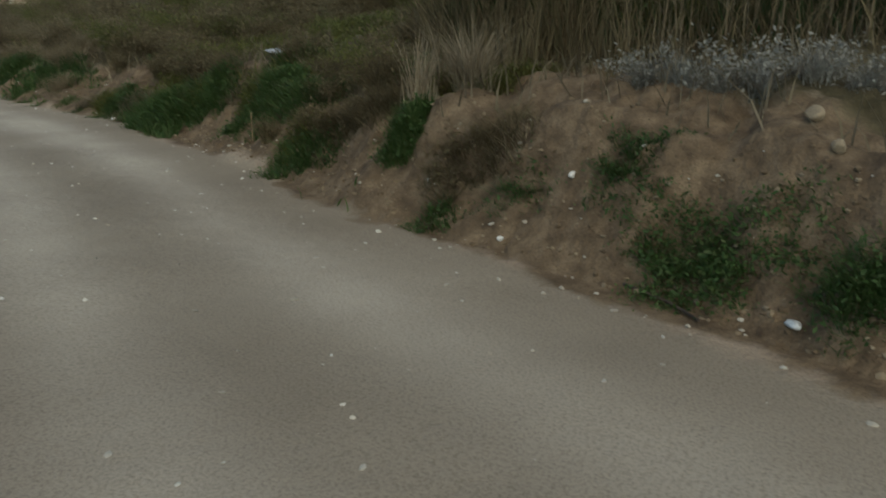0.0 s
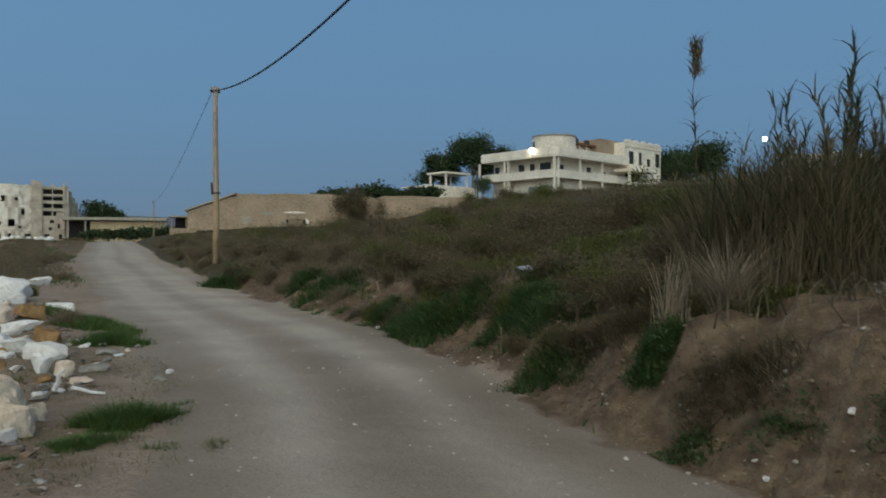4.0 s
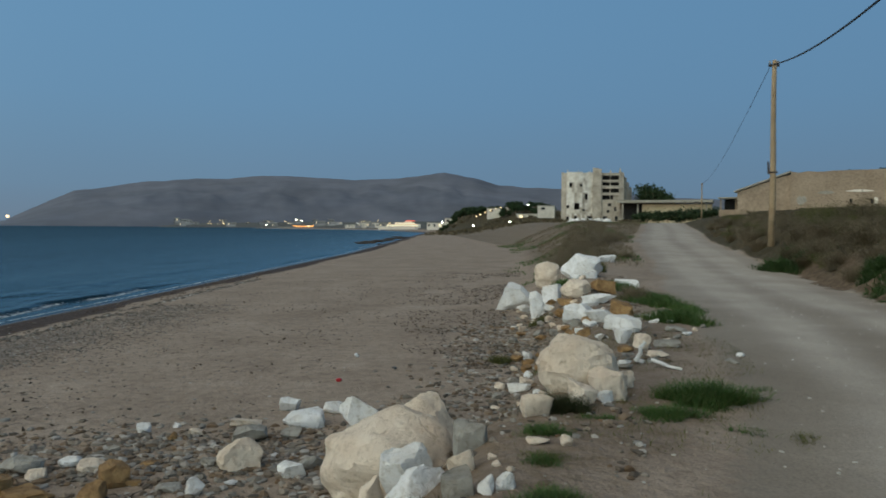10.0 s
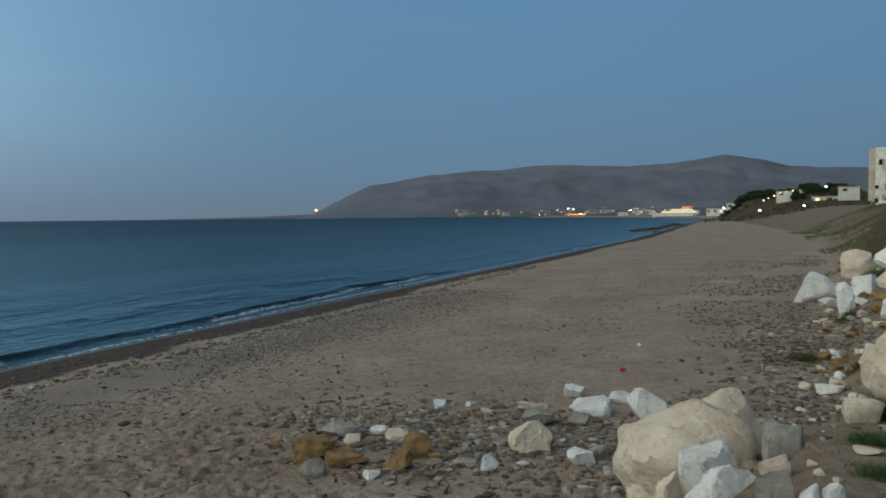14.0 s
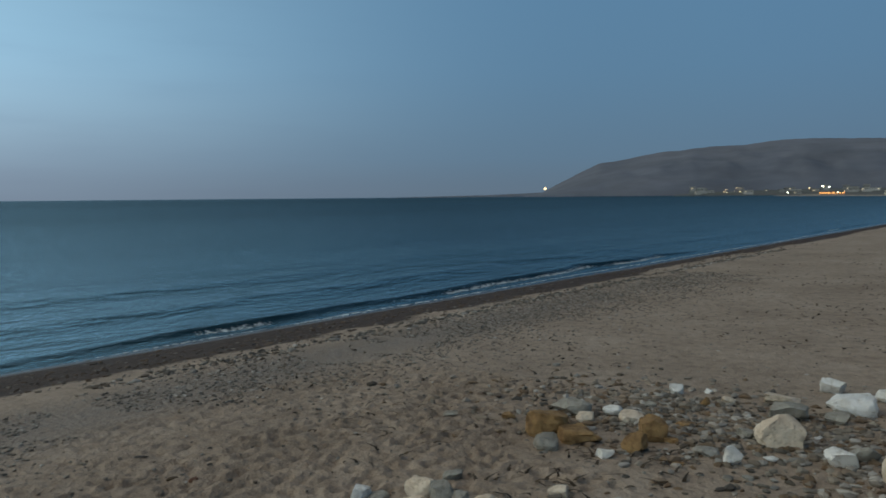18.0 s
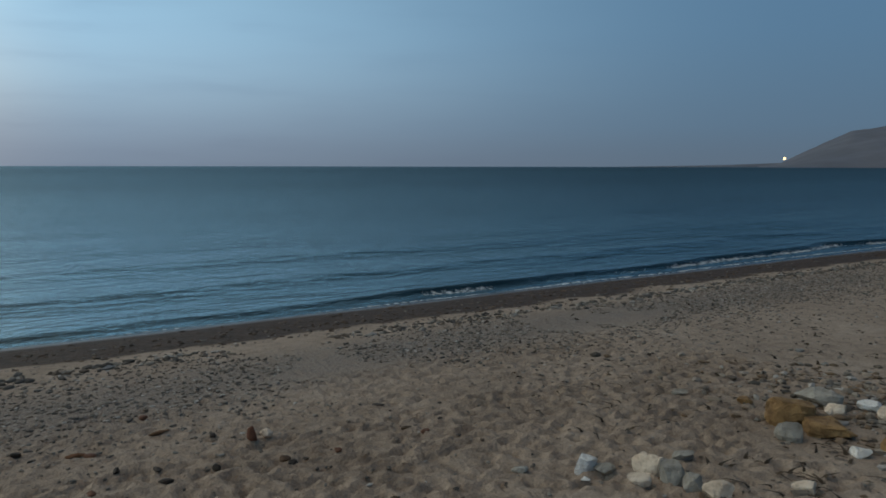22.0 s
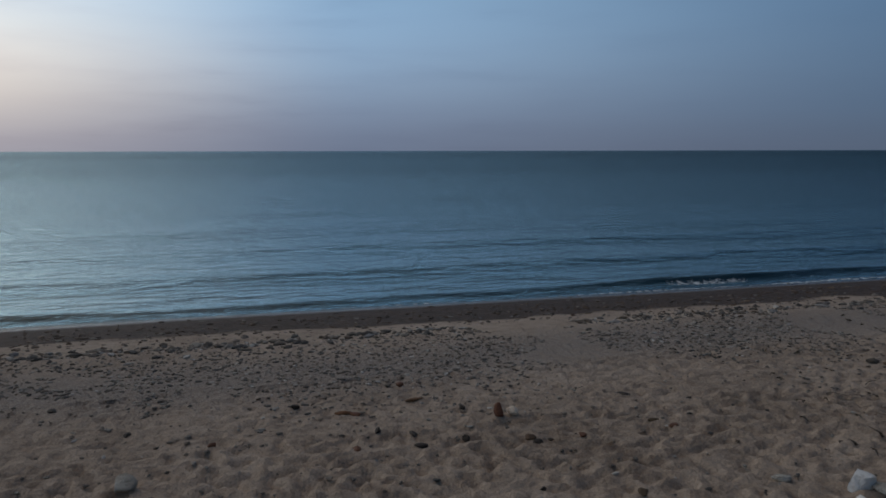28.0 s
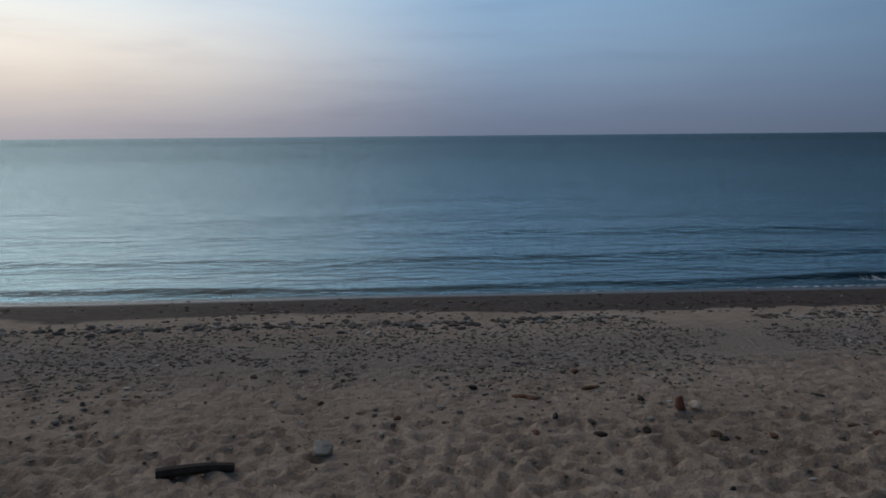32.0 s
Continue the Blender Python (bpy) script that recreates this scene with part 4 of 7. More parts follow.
    for y in (6.0, 8.4):
        box_part("roller_shutter", t, PLASTER_DULL, 1.7, y - 4.2, -0.4, 1.78, y - 2.4, 1.5, "grey roller shutter")
    for x, z, w in ((9.4, 8.15, 0.9), (10.0, 8.15, 0.5), (12.6, 8.15, 0.6)):
        box_part("roof_clutter", t, IRON, x, 4.0, z, x + w, 4.6, z + 0.75, "dark clutter on the roof")
    box_part("roof_plant_box", t, T, 7.0, 8.6, 8.5, 8.4, 9.4, 9.0)
    return t


villa()
lamp = thing("floodlight", 72.2, 72.0, 14.85, "bright round floodlight on the villa's terrace", "lamp")
bm = bmesh.new()
bmesh.ops.create_icosphere(bm, subdivisions=2, radius=0.42)
part("bulb", bm, LAMP, lamp, "glowing white bulb")
box_part("bracket", lamp, IRON, -0.05, -0.05, -0.75, 0.05, 0.05, -0.3)
box_part("housing", lamp, IRON, 0.2, -0.25, -0.3, 0.5, 0.25, 0.3)


def pergola(x, y, z):
    t = thing("pergola", x, y, z, "white flat-roofed garden pergola beside the villa", "pergola", rz=5)
    for dx, dy in ((0, 0), (4.2, 0), (0, 3.4), (4.2, 3.4)):
        box_part("post", t, PLASTER_WHITE, dx, dy, -1.5, dx + 0.22, dy + 0.22, 2.5)
    box_part("roof", t, PLASTER_WHITE, -0.3, -0.3, 2.5, 4.8, 3.9, 2.75)
    box_part("low_wall", t, PLASTER_WHITE, -5.5, -1.4, -1.5, 5.0, -1.1, 0.5)
    box_part("low_roof", t, PLASTER_WHITE, -6.0, -1.0, 0.1, 0.5, 3.0, 0.3)


pergola(68.5, 86.0, 10.2)
second = thing("villa", 108.0, 49.0, 10.6, "low white house among trees with a bright lamp", "house", rz=-10)
box_part("wall", second, PLASTER_WHITE, -5, -4, -3, 6, 4, 3.6)
box_part("roof_slab", second, PLASTER_WHITE, -5.4, -4.4, 3.6, 6.4, 4.4, 3.9)
for wx in (-3.5, 0.5, 3.5):
    window(second, wx, -4.0, 1.0, 1.1, 1.4, "y", PLASTER_WHITE, SHUTTER)
lamp = thing("floodlight", 96.6, 52.3, 16.4, "bright white lamp on a distant house", "lamp")
bm = bmesh.new()
bmesh.ops.create_icosphere(bm, subdivisions=2, radius=0.3)
part("bulb", bm, LAMP, lamp, "glowing white bulb")
box_part("mast", lamp, IRON, -0.06, -0.06, -6.0, 0.06, 0.06, -0.4)


def broken_wall(bm, x0, x1, y0, y1, z0, z1, rng, step=0.8, wear=0.25):
    """A masonry wall with a worn, uneven top."""
    n = max(2, int((x1 - x0) / step))
    xs = np.linspace(x0, x1, n + 1)
    zs = z1 - wear * rng.uniform(0, 1, n + 1) ** 2
    lo0, hi0, lo1, hi1 = ([bm.verts.new((x, y, z)) for x, z in zip(xs, zz)] for y, zz in ((y0, [z0] * (n + 1)), (y0, zs), (y1, [z0] * (n + 1)), (y1, zs)))
    for k in range(n):
        for q in ((lo0[k], lo0[k + 1], hi0[k + 1], hi0[k]), (lo1[k + 1], lo1[k], hi1[k], hi1[k + 1]), (hi0[k], hi0[k + 1], hi1[k + 1], hi1[k])):
            bm.faces.new(q)
    bm.faces.new((lo0[0], hi0[0], hi1[0], lo1[0]))
    bm.faces.new((lo0[-1], lo1[-1], hi1[-1], hi0[-1]))


def farm_ruin():
    """The roofless tan wall along the hill, with the gable end of a shed."""
    rng = np.random.default_rng(8)
    t = thing("farm_building", 31.1, 73.7, 3.2, "long bare tan masonry farm wall with patched plaster", "building", rz=-30.3)
    bm = bmesh.new()
    broken_wall(bm, 0, 10.2, 0, 0.5, -1.5, 4.15, rng, 0.7, 0.12)
    part("front_wall", bm, PLASTER_TAN, t, "tan plastered front wall")
    bm = bmesh.new()
    broken_wall(bm, 10.2, 24.5, 0.15, 0.6, -1.5, 4.05, rng, 0.8, 0.35)
    part("yard_wall", bm, PLASTER_TAN, t, "bare stone yard wall")
    bm = bmesh.new()
    prof = [(-5.0, -1.5), (0.0, -1.5), (0.0, 3.95), (-0.9, 3.75), (-5.0, 2.3)]
    lo, hi = [bm.verts.new((x, 0.7, z)) for x, z in prof], [bm.verts.new((x, 1.15, z)) for x, z in prof]
    bm.faces.new(lo)
    bm.faces.new(hi[::-1])
    for k in range(5):
        j = (k + 1) % 5
        bm.faces.new((lo[k], hi[k], hi[j], lo[j]))
    bmesh.ops.recalc_face_normals(bm, faces=bm.faces)
    part("gable_wall", bm, PLASTER_TAN, t, "tan gable end sloping down to one side")
    bm = bmesh.new()
    a = [bm.verts.new(p) for p in ((-5.3, 0.45, 2.26), (-0.1, 0.45, 4.12), (-0.1, 6.0, 4.12), (-5.3, 6.0, 2.26))]
    b = [bm.verts.new((v.co.x, v.co.y, v.co.z + 0.16)) for v in a]
    bm.faces.new(a[::-1])
    bm.faces.new(b)
    for k in range(4):
        bm.faces.new((a[k], a[(k + 1) % 4], b[(k + 1) % 4], b[k]))
    part("lean_to_roof", bm, CONCRETE, t, "pale sagging lean-to roof")
    for x, z in ((5.05, 1.05), (6.75, 1.0)):
        window(t, x, 0.0, z, 0.22, 0.42, "y", PLASTER_TAN, SHADE_BLACK, "vent_hole")
    for x, z, w, h in ((2.1, 1.9, 1.9, 0.35), (4.6, 2.05, 2.6, 0.3), (6.4, 0.2, 2.4, 0.55), (6.9, 0.55, 0.5, 1.2), (0.4, 0.9, 1.1, 1.0), (20.5, 2.4, 0.6, 0.9)):
        bm = bmesh.new()
        pts = [(x + w * (0.5 + 0.5 * math.cos(a) * rng.uniform(0.6, 1)), z + h * (0.5 + 0.5 * math.sin(a) * rng.uniform(0.6, 1))) for a in [k * math.tau / 12 for k in range(12)]]
        dy = -0.02 if x < 10 else 0.13
        f = bm.faces.new([bm.verts.new((px, dy, pz)) for px, pz in pts])
        g = bmesh.ops.extrude_face_region(bm, geom=[f])
        bmesh.ops.translate(bm, vec=(0, 0.04, 0), verts=[e for e in g["geom"] if isinstance(e, bmesh.types.BMVert)])
        bmesh.ops.recalc_face_normals(bm, faces=bm.faces)
        part("plaster_patch", bm, PLASTER_WHITE if x > 4 else CONCRETE, t, "flaking pale plaster patch")
    # the open shed behind, its shade put in as a near-black panel
    box_part("shed_back", t, SHADE_BLACK, -6.9, 4.0, -1.2, -5.2, 4.3, 1.7, "near-black panel for the shade in the open shed")
    box_part("shed_low_wall", t, PLASTER_TAN, -7.0, 1.75, -1.5, -5.05, 1.95, 0.55, "low tan wall of the shed")
    box_part("shed_roof", t, CONCRETE, -7.1, 1.6, 1.7, -5.1, 4.5, 1.85)
    for x in (-6.9, -5.4):
        box_part("shed_post", t, WOOD, x, 1.8, 0.5, x + 0.12, 1.93, 1.7)


farm_ruin()


def hotel_ruin():
    """A gutted concrete block by the beach: a peeling white front, a beige stair tower, an open frame and a broken side."""
    rng = np.random.default_rng(12)
    t = thing("ruined_block", 52.7, 295.4, 3.6, "gutted five-storey concrete block with peeling white front", "building", rz=-9)
    H = 20.4
    n = 12
    pts = [(-15.4 + 12.2 * k / n, 2.6 * (1 - math.sin(math.pi * (0.12 + 0.7 * k / n))) - 0.8) for k in range(n + 1)]
    holes = {(5, 1): (1.5, 4.1), (6, 1): (1.5, 4.1), (10, 0): (2.1, 3.0), (11, 0): (2.1, 3.0), (5, 0): (1.9, 3.2), (9, 2): (1.4, 3.6), (3, 3): (2.0, 4.0), (8, 1): (0.9, 1.7), (2, 1): (2.0, 3.2), (7, 3): (2.4, 3.4), (2, 0): (0.8, 2.8)}
    for k in range(n):
        (x0, y0), (x1, y1) = pts[k], pts[k + 1]
        for q in range(5):
            z0, z1 = q * H / 5, (q + 1) * H / 5
            if q == 4:
                z1 -= rng.uniform(0, 0.45)
            gap = holes.get((k, q))
            for lo, hi in ([(z0, z0 + gap[0]), (z0 + gap[1], z1)] if gap else [(z0, z1)]):
                if hi - lo < 0.05:
                    continue
                bm = bmesh.new()
                v = [bm.verts.new(p) for p in ((x0, y0, lo), (x1, y1, lo), (x1, y1, hi), (x0, y0, hi), (x0, y0 + 0.5, lo), (x1, y1 + 0.5, lo), (x1, y1 + 0.5, hi), (x0, y0 + 0.5, hi))]
                for f in ((0, 1, 2, 3), (5, 4, 7, 6), (3, 2, 6, 7), (1, 0, 4, 5), (0, 3, 7, 4), (2, 1, 5, 6)):
                    bm.faces.new([v[i] for i in f])
                bare = k < 2 or fbm(np.array([k * 1.0]), np.array([q * 1.7]), 0.5, 6, 2)[0] < -0.14
                part("front_panel", bm, BARE if bare else PEELING, t)
    for q in range(6):
        z = min(q * H / 5, H - 0.7)
        box_part("floor_slab", t, CONCRETE, -15.0, 1.9, z - 0.12, 7.2, 13.0, z + 0.14)
    # near-black walls put the gutted rooms' shade into colour
    box_part("inner_wall", t, SHADE_BLACK, -14.8, 3.4, 0.2, -3.4, 3.6, H - 1.0, "near-black wall for the shade of the gutted interior")
    box_part("back_wall", t, CONCRETE, -15.0, 12.9, 0, 8.6, 13.3, H - 1.0, "grey back wall")
    box_part("left_wall", t, BARE, -15.4, 1.8, 0, -14.9, 13.0, H - 0.3)
    bm = bmesh.new()
    broken_wall(bm, -3.25, 0.0, -0.9, 3.0, 0, H + 1.5, rng, 0.5, 0.8)
    part("stair_tower", bm, BARE, t, "bare beige stair tower")
    # the open frame: two bays of openings on four floors
    for x, w in ((0.02, 0.4), (3.25, 0.3), (6.75, 0.5)):
        box_part("frame_column", t, BARE, x, -0.3, 9.0, x + w, 0.4, H - (0.3 if x < 6 else -0.5))
    for z, hh in ((9.0, 0.5), (11.2, 0.85), (13.8, 0.75), (16.5, 0.7), (18.9, 1.0)):
        box_part("frame_beam", t, BARE, 0.05, -0.25, z, 7.2, 0.35, z + hh)
    # another near-black wall, for the shade behind the open frame
    box_part("rear_screen", t, SHADE_BLACK, 0.1, 2.4, 0, 7.0, 2.6, H - 1.2, "near-black wall for the shade of the gutted interior")
    box_part("balustrade", t, CONCRETE, 0.4, 0.0, 14.55, 6.8, 0.2, 15.0)
    box_part("partition", t, BARE, 4.6, 0.5, 9.4, 6.8, 0.7, 11.2, "pale partition in one bay")
    box_part("side_infill", t, BARE, 0.02, -0.2, 0, 7.2, 0.2, 9.0, "patched beige infill wall")
    for x, z, w, hh in ((2.6, 6.9, 1.3, 1.1), (2.2, 4.4, 1.0, 1.0), (5.0, 5.0, 0.8, 1.6), (0.8, 1.4, 1.6, 1.6), (5.4, 1.2, 1.0, 1.8)):
        window(t, x, -0.2, z, w, hh, "y", CONCRETE, SHADE_BLACK, "opening")
    # the side, stepping down to the back
    for k, (y0, y1, z) in enumerate(((0.4, 3.5, H + 0.4), (3.5, 7.0, H - 1.4), (7.0, 10.0, H - 3.6), (10.0, 13.3, H - 5.6))):
        bm = bmesh.new()
        broken_wall(bm, 7.2 + k * 1.2, 8.6 + k * 1.2, y0, y1, 0, z, rng, 0.4, 0.9)
        part("side_wall", bm, CONCRETE if k % 2 else BARE, t, "broken concrete side wall")
    for x, y, w in ((-2.4, 0.2, 0.5), (3.2, 0.0, 0.5), (6.9, 0.1, 0.4), (-9.0, 1.0, 0.3), (-13.2, 1.5, 0.3)):
        box_part("roof_stub", t, BARE, x, y, H - 0.4, x + w, y + 0.5, H + rng.uniform(0.6, 1.3))
    return t


hotel_ruin()
rubble = tagged(new("rubble_heap"), "pale rubble heap at the foot of the ruin", "rubble")
rubble.matrix_basis = pose(46.0, 285.0, 3.4)


def warehouse():
    t = thing("warehouse", 59.2, 287.0, 4.0, "long low cream warehouse with a flat concrete canopy", "building", rz=-20)
    L = 32.0
    box_part("wall", t, surface("cream_plaster", (0.5, 0.39, 0.23), (0.66, 0.53, 0.34), 0.9, 0.2, 3, 0.02, 0.1), 7, 3.0, -2, L, 12, 7.2, "faded cream plaster wall")
    box_part("canopy", t, CONCRETE, -2, 0.0, 7.6, L + 0.5, 12.5, 8.6, "flat concrete canopy")
    for x in (0.0, 5.5, 30.0):
        box_part("canopy_post", t, CONCRETE, x, 0.4, -2, x + 0.4, 0.8, 7.6)
    # shade under the canopy put in as a near-black panel
    box_part("open_bay", t, SHADE_BLACK, -1.0, 8.0, -2, 6.8, 8.4, 7.6, "near-black panel for the shade in the open bay")
    box_part("stained_band", t, CONCRETE, 7.5, 2.9, -2, L - 0.5, 3.0, 0.2)


warehouse()
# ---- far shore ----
# distance haze is put into the slopes' blue-grey base colour
MOUNTAIN = surface("haze_tinted_slope", (0.105, 0.118, 0.152), (0.158, 0.163, 0.188), 1.0, 0.0016, 0.0045, 0, 0.0)
FARLAND = surface("far_scrub", (0.06, 0.065, 0.055), (0.13, 0.12, 0.1), 1.0, 0.02, 0.2, 0, 0.1)


def ridge(name, profile, near, far, foot, material, label, rough, seed, steps=260):
    """A range of hills from its skyline: degrees of bearing and of height."""
    az = np.linspace(profile[0][0], profile[0][-1], steps)
    el = np.interp(az, *profile)
    el = el + rough * fbm(az, az * 0 + 3.3, 0.45, seed, 4) * np.minimum(1, el)
    rows = 26
    v = []
    for j in range(rows):
        s = j / (rows - 1)
        d = near + (far - near) * s
        top = np.tan(np.radians(el)) * far
        z = foot + (top - foot) * s ** 0.8 + top * 0.15 * fbm(az * 0.9 + 3 * s, az * 0 + s * 7, 0.7, seed + 4, 4) * math.sin(math.pi * s)
        v.append(np.stack([np.sin(np.radians(az)) * d, np.cos(np.radians(az)) * d, z], 1))
    v = np.concatenate(v)
    i = np.arange(rows * steps).reshape(rows, steps)
    f = np.stack([i[:-1, :-1], i[:-1, 1:], i[1:, 1:], i[1:, :-1]], -1).reshape(-1, 4)
    tagged(new(name, mesh_from(name, v, f, material)), label, "hills", kind="structure")


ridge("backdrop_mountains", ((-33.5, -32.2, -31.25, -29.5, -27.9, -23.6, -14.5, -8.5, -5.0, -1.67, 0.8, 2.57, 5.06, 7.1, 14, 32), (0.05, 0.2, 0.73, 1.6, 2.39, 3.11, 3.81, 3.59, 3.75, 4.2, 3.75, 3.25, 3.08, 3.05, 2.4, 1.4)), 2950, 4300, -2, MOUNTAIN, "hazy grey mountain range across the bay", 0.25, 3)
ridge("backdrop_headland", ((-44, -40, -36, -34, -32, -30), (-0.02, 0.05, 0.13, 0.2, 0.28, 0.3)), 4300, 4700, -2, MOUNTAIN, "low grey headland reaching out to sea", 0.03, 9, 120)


def lights(name, x, y, z, r, material, label, group):
    t = thing(name, x, y, z, label, "lamp", group)
    bm = bmesh.new()
    bmesh.ops.create_icosphere(bm, subdivisions=1, radius=r)
    part("bulb", bm, material, t)
    bm = bmesh.new()
    tube(bm, (0, 0, -2.5 * r - 2), (0, 0, -r * 0.8), 0.12 * r, 0.1 * r, 5)
    part("mast", bm, IRON, t)


lights("harbour_light", -1560.0, 2510.0, 30.0, 5.0, LAMP_WARM, "bright warm light on the headland's end", "")


def far_house(x, y, z, w, d, h, rz, material, group, label):
    t = thing("town_house", x, y, z, label, "house", group, rz)
    box_part("wall", t, material, -w / 2, -d / 2, -3, w / 2, d / 2, h)
    box_part("roof", t, CONCRETE, -w / 2 - 0.3, -d / 2 - 0.3, h, w / 2 + 0.3, d / 2 + 0.3, h + 0.35)
    for k in range(max(1, int(w / 5))):
        box_part("window", t, LIT_WINDOW if (k * 7 + int(x)) % 5 == 0 else SHADE_BLACK, -w / 2 + 1.2 + k * 5, -d / 2 - 0.05, h * 0.35, -w / 2 + 2.8 + k * 5, -d / 2, h * 0.75)


rng = np.random.default_rng(5)
for k in range(44):
    b = radians(rng.uniform(-21.5, -5.5))
    d = rng.uniform(2150, 2700)
    far_house(math.sin(b) * d, math.cos(b) * d, rng.uniform(0, 16), rng.uniform(12, 34), 12, rng.uniform(6, 13), -math.degrees(b), PLASTER_DULL, "houses of the far town", "small pale house of the town across the bay")
for k in range(20):
    b = radians(rng.uniform(-20, -5))
    d = rng.uniform(2050, 2400)
    lights("street_lamp", math.sin(b) * d, math.cos(b) * d, rng.uniform(4, 22), rng.uniform(1.0, 1.7), LAMP_WARM if k % 4 else LAMP, "tiny glowing street lamp of the far town", "lamps of the far town")
for k in range(9):
    b = radians(-12.95 + k * 0.17)
    lights("pier_lamp", math.sin(b) * 1990, math.cos(b) * 1990, 3.0, 1.5, LAMP_ORANGE, "orange lamp in a row along the far pier", "lamps of the far pier")
box_part("deck", thing("pier", -430.0, 1950.0, -1.0, "dark low pier under a row of orange lamps", "pier", rz=12), CONCRETE, -60, -5, -2, 70, 5, 1.6)
for k in range(16):
    b = radians(-8.8 + k * 0.33)
    d = 1250 + 40 * math.sin(k * 2.1)
    far_house(math.sin(b) * d, math.cos(b) * d, 1.0 + k % 3, rng.uniform(10, 20), 9, rng.uniform(3.5, 8), -math.degrees(b), PLASTER_DULL if k % 3 else PLASTER_WHITE, "houses by the harbour", "white low harbour building with lit windows")
FAR_SPIT = ((-11.5, -9, -7, -5, -3, 2), (0.02, 0.12, 0.2, 0.26, 0.3, 0.32))
ridge("backdrop_spit", FAR_SPIT, 1180, 1420, -2, FARLAND, "low dark harbour shore", 0.06, 14, 90)
ridge("backdrop_plain", ((-22.5, -20, -14, -8, -4, 8), (0.02, 0.22, 0.35, 0.4, 0.5, 0.5)), 2100, 2800, -2, FARLAND, "low plain with the far town", 0.08, 17, 120)


def ferry():
    t = thing("ferry", -81.0, 897.0, -1.8, "white lit-up ferry moored at the end of the beach", "ship", rz=3)
    bm = bmesh.new()
    deck = [(-24, 1.5), (-22, -4), (20, -5), (24, -2), (24, 4), (20, 5), (-22, 5)]
    slab(bm, deck, -1.0, 4.6)
    part("hull", bm, PLASTER_WHITE, t, "white hull")
    box_part("main_deck", t, PLASTER_WHITE, -14, -4, 4.6, 22, 4, 7.0)
    box_part("upper_deck", t, PLASTER_WHITE, -4, -3.5, 7.0, 20, 3.5, 9.4)
    box_part("bridge", t, PLASTER_WHITE, 8, -3, 9.4, 17, 3, 11.0)
    for x in range(-13, 21, 3):
        box_part("lit_window", t, LIT_WINDOW, x, -4.08, 5.2, x + 2.0, -4.0, 6.4)
    for x in range(-3, 19, 3):
        box_part("lit_window", t, LIT_WINDOW, x, -3.58, 7.6, x + 2.0, -3.5, 8.8)
    # the red sign, built as a glowing box over the bridge
    box_part("awning", t, RED_SIGN, 9.0, -3.3, 11.0, 20.0, 2.0, 11.8, "glowing red sign on the bridge roof")
    bm = bmesh.new()
    tube(bm, (-8, 0, 4.6), (-8, 0, 12.5), 0.25, 0.15)
    part("mast", bm, IRON, t)


ferry()
# low buildings and lamps on the rise beyond the beach
for x, y, z, w, d, h, label in ((13.9, 380, 9.0, 6.5, 5, 2.4, "long lit terrace building on the rise"), (24, 399, 10.5, 5.6, 5, 2.7, "white cube house on the rise"), (38, 358, 9.6, 7.5, 5, 2.6, "pale flat-roofed house on the rise"), (-3, 460, 4.0, 20, 8, 3.4, "white beach building at the foot of the rise"), (-19, 700, 1.0, 34, 8, 5.0, "long white shed by the water"), (30, 372, 6.0, 10, 6, 2.6, "grey flat hut below the houses")):
    far_house(x, y, z, w, d, h, 0, PLASTER_WHITE, "houses on the rise", label)
for x, y, z, m in ((9.5, 372, 9.4, LAMP_WARM), (12, 371, 10.4, LAMP_WARM), (14.5, 370, 11.2, LAMP_WARM), (17, 369, 11.6, LAMP_WARM), (7.2, 373, 8.4, LAMP_WARM), (5.2, 374, 7.4, LAMP_WARM), (2.8, 300, 2.7, LAMP), (17.5, 300, 4.2, LAMP), (19.0, 302, 4.0, LAMP_WARM), (29, 352, 12.5, LAMP), (-20, 640, 6.2, LAMP), (-14, 600, 5.2, LAMP), (1.5, 430, 4.6, LAMP_WARM)):
    lights("street_lamp", x, y, z, 0.32 if y < 500 else 0.8, m, "small glowing lamp on the rise", "lamps on the rise")
# ---- trees and scrub on the skyline ----
tree("pine_tree", 84.5, 98.5, 11.0, 10.0, 4.2, 1, "dense dark green tree behind the villa", "trees by the villa")
tree("pine_tree", 80.0, 101.5, 10.5, 7.0, 3.4, 2, "smaller dark green tree behind the villa", "trees by the villa")
tree("pine_tree", 89.0, 98.0, 11.0, 8.5, 3.6, 3, "dark green tree behind the villa", "trees by the villa")
tree("pine_tree", 106.0, 74.0, 10.5, 6.8, 4.4, 4, "dark green tree beside the villa's wing", "trees by the villa")
tree("pine_tree", 113.0, 72.0, 11.2, 7.6, 4.6, 5, "dark green tree beyond the villa's wing", "trees by the villa")
tree("citrus_tree", 70.5, 80.0, 8.4, 3.2, 1.7, 7, "small round garden tree at the pergola", "trees by the villa", leaf=0.1, leaves=2600)
tree("citrus_tree", 92.5, 63.5, 10.6, 3.6, 1.5, 8, "small dark garden tree by the carport", "trees by the villa", leaf=0.1, leaves=2200)
tree("fig_tree", 74.0, 300.5, 3.8, 14.5, 6.2, 9, "round dark green tree by the ruin", leaf=0.55, leaves=4500)
for k in range(40):
    x, y = -12 + 62 * ((k * 0.618) % 1), 372 + 60 * ((k * 0.37) % 1)
    h = 2.0 + 2.4 * ((k * 0.77) % 1)
    tree("roadside_tree", x, y, ground_z(x, y), h, h * 0.55, 20 + k, "dark bushy tree on the rise beyond the beach", "trees on the rise", leaf=0.5, leaves=600)
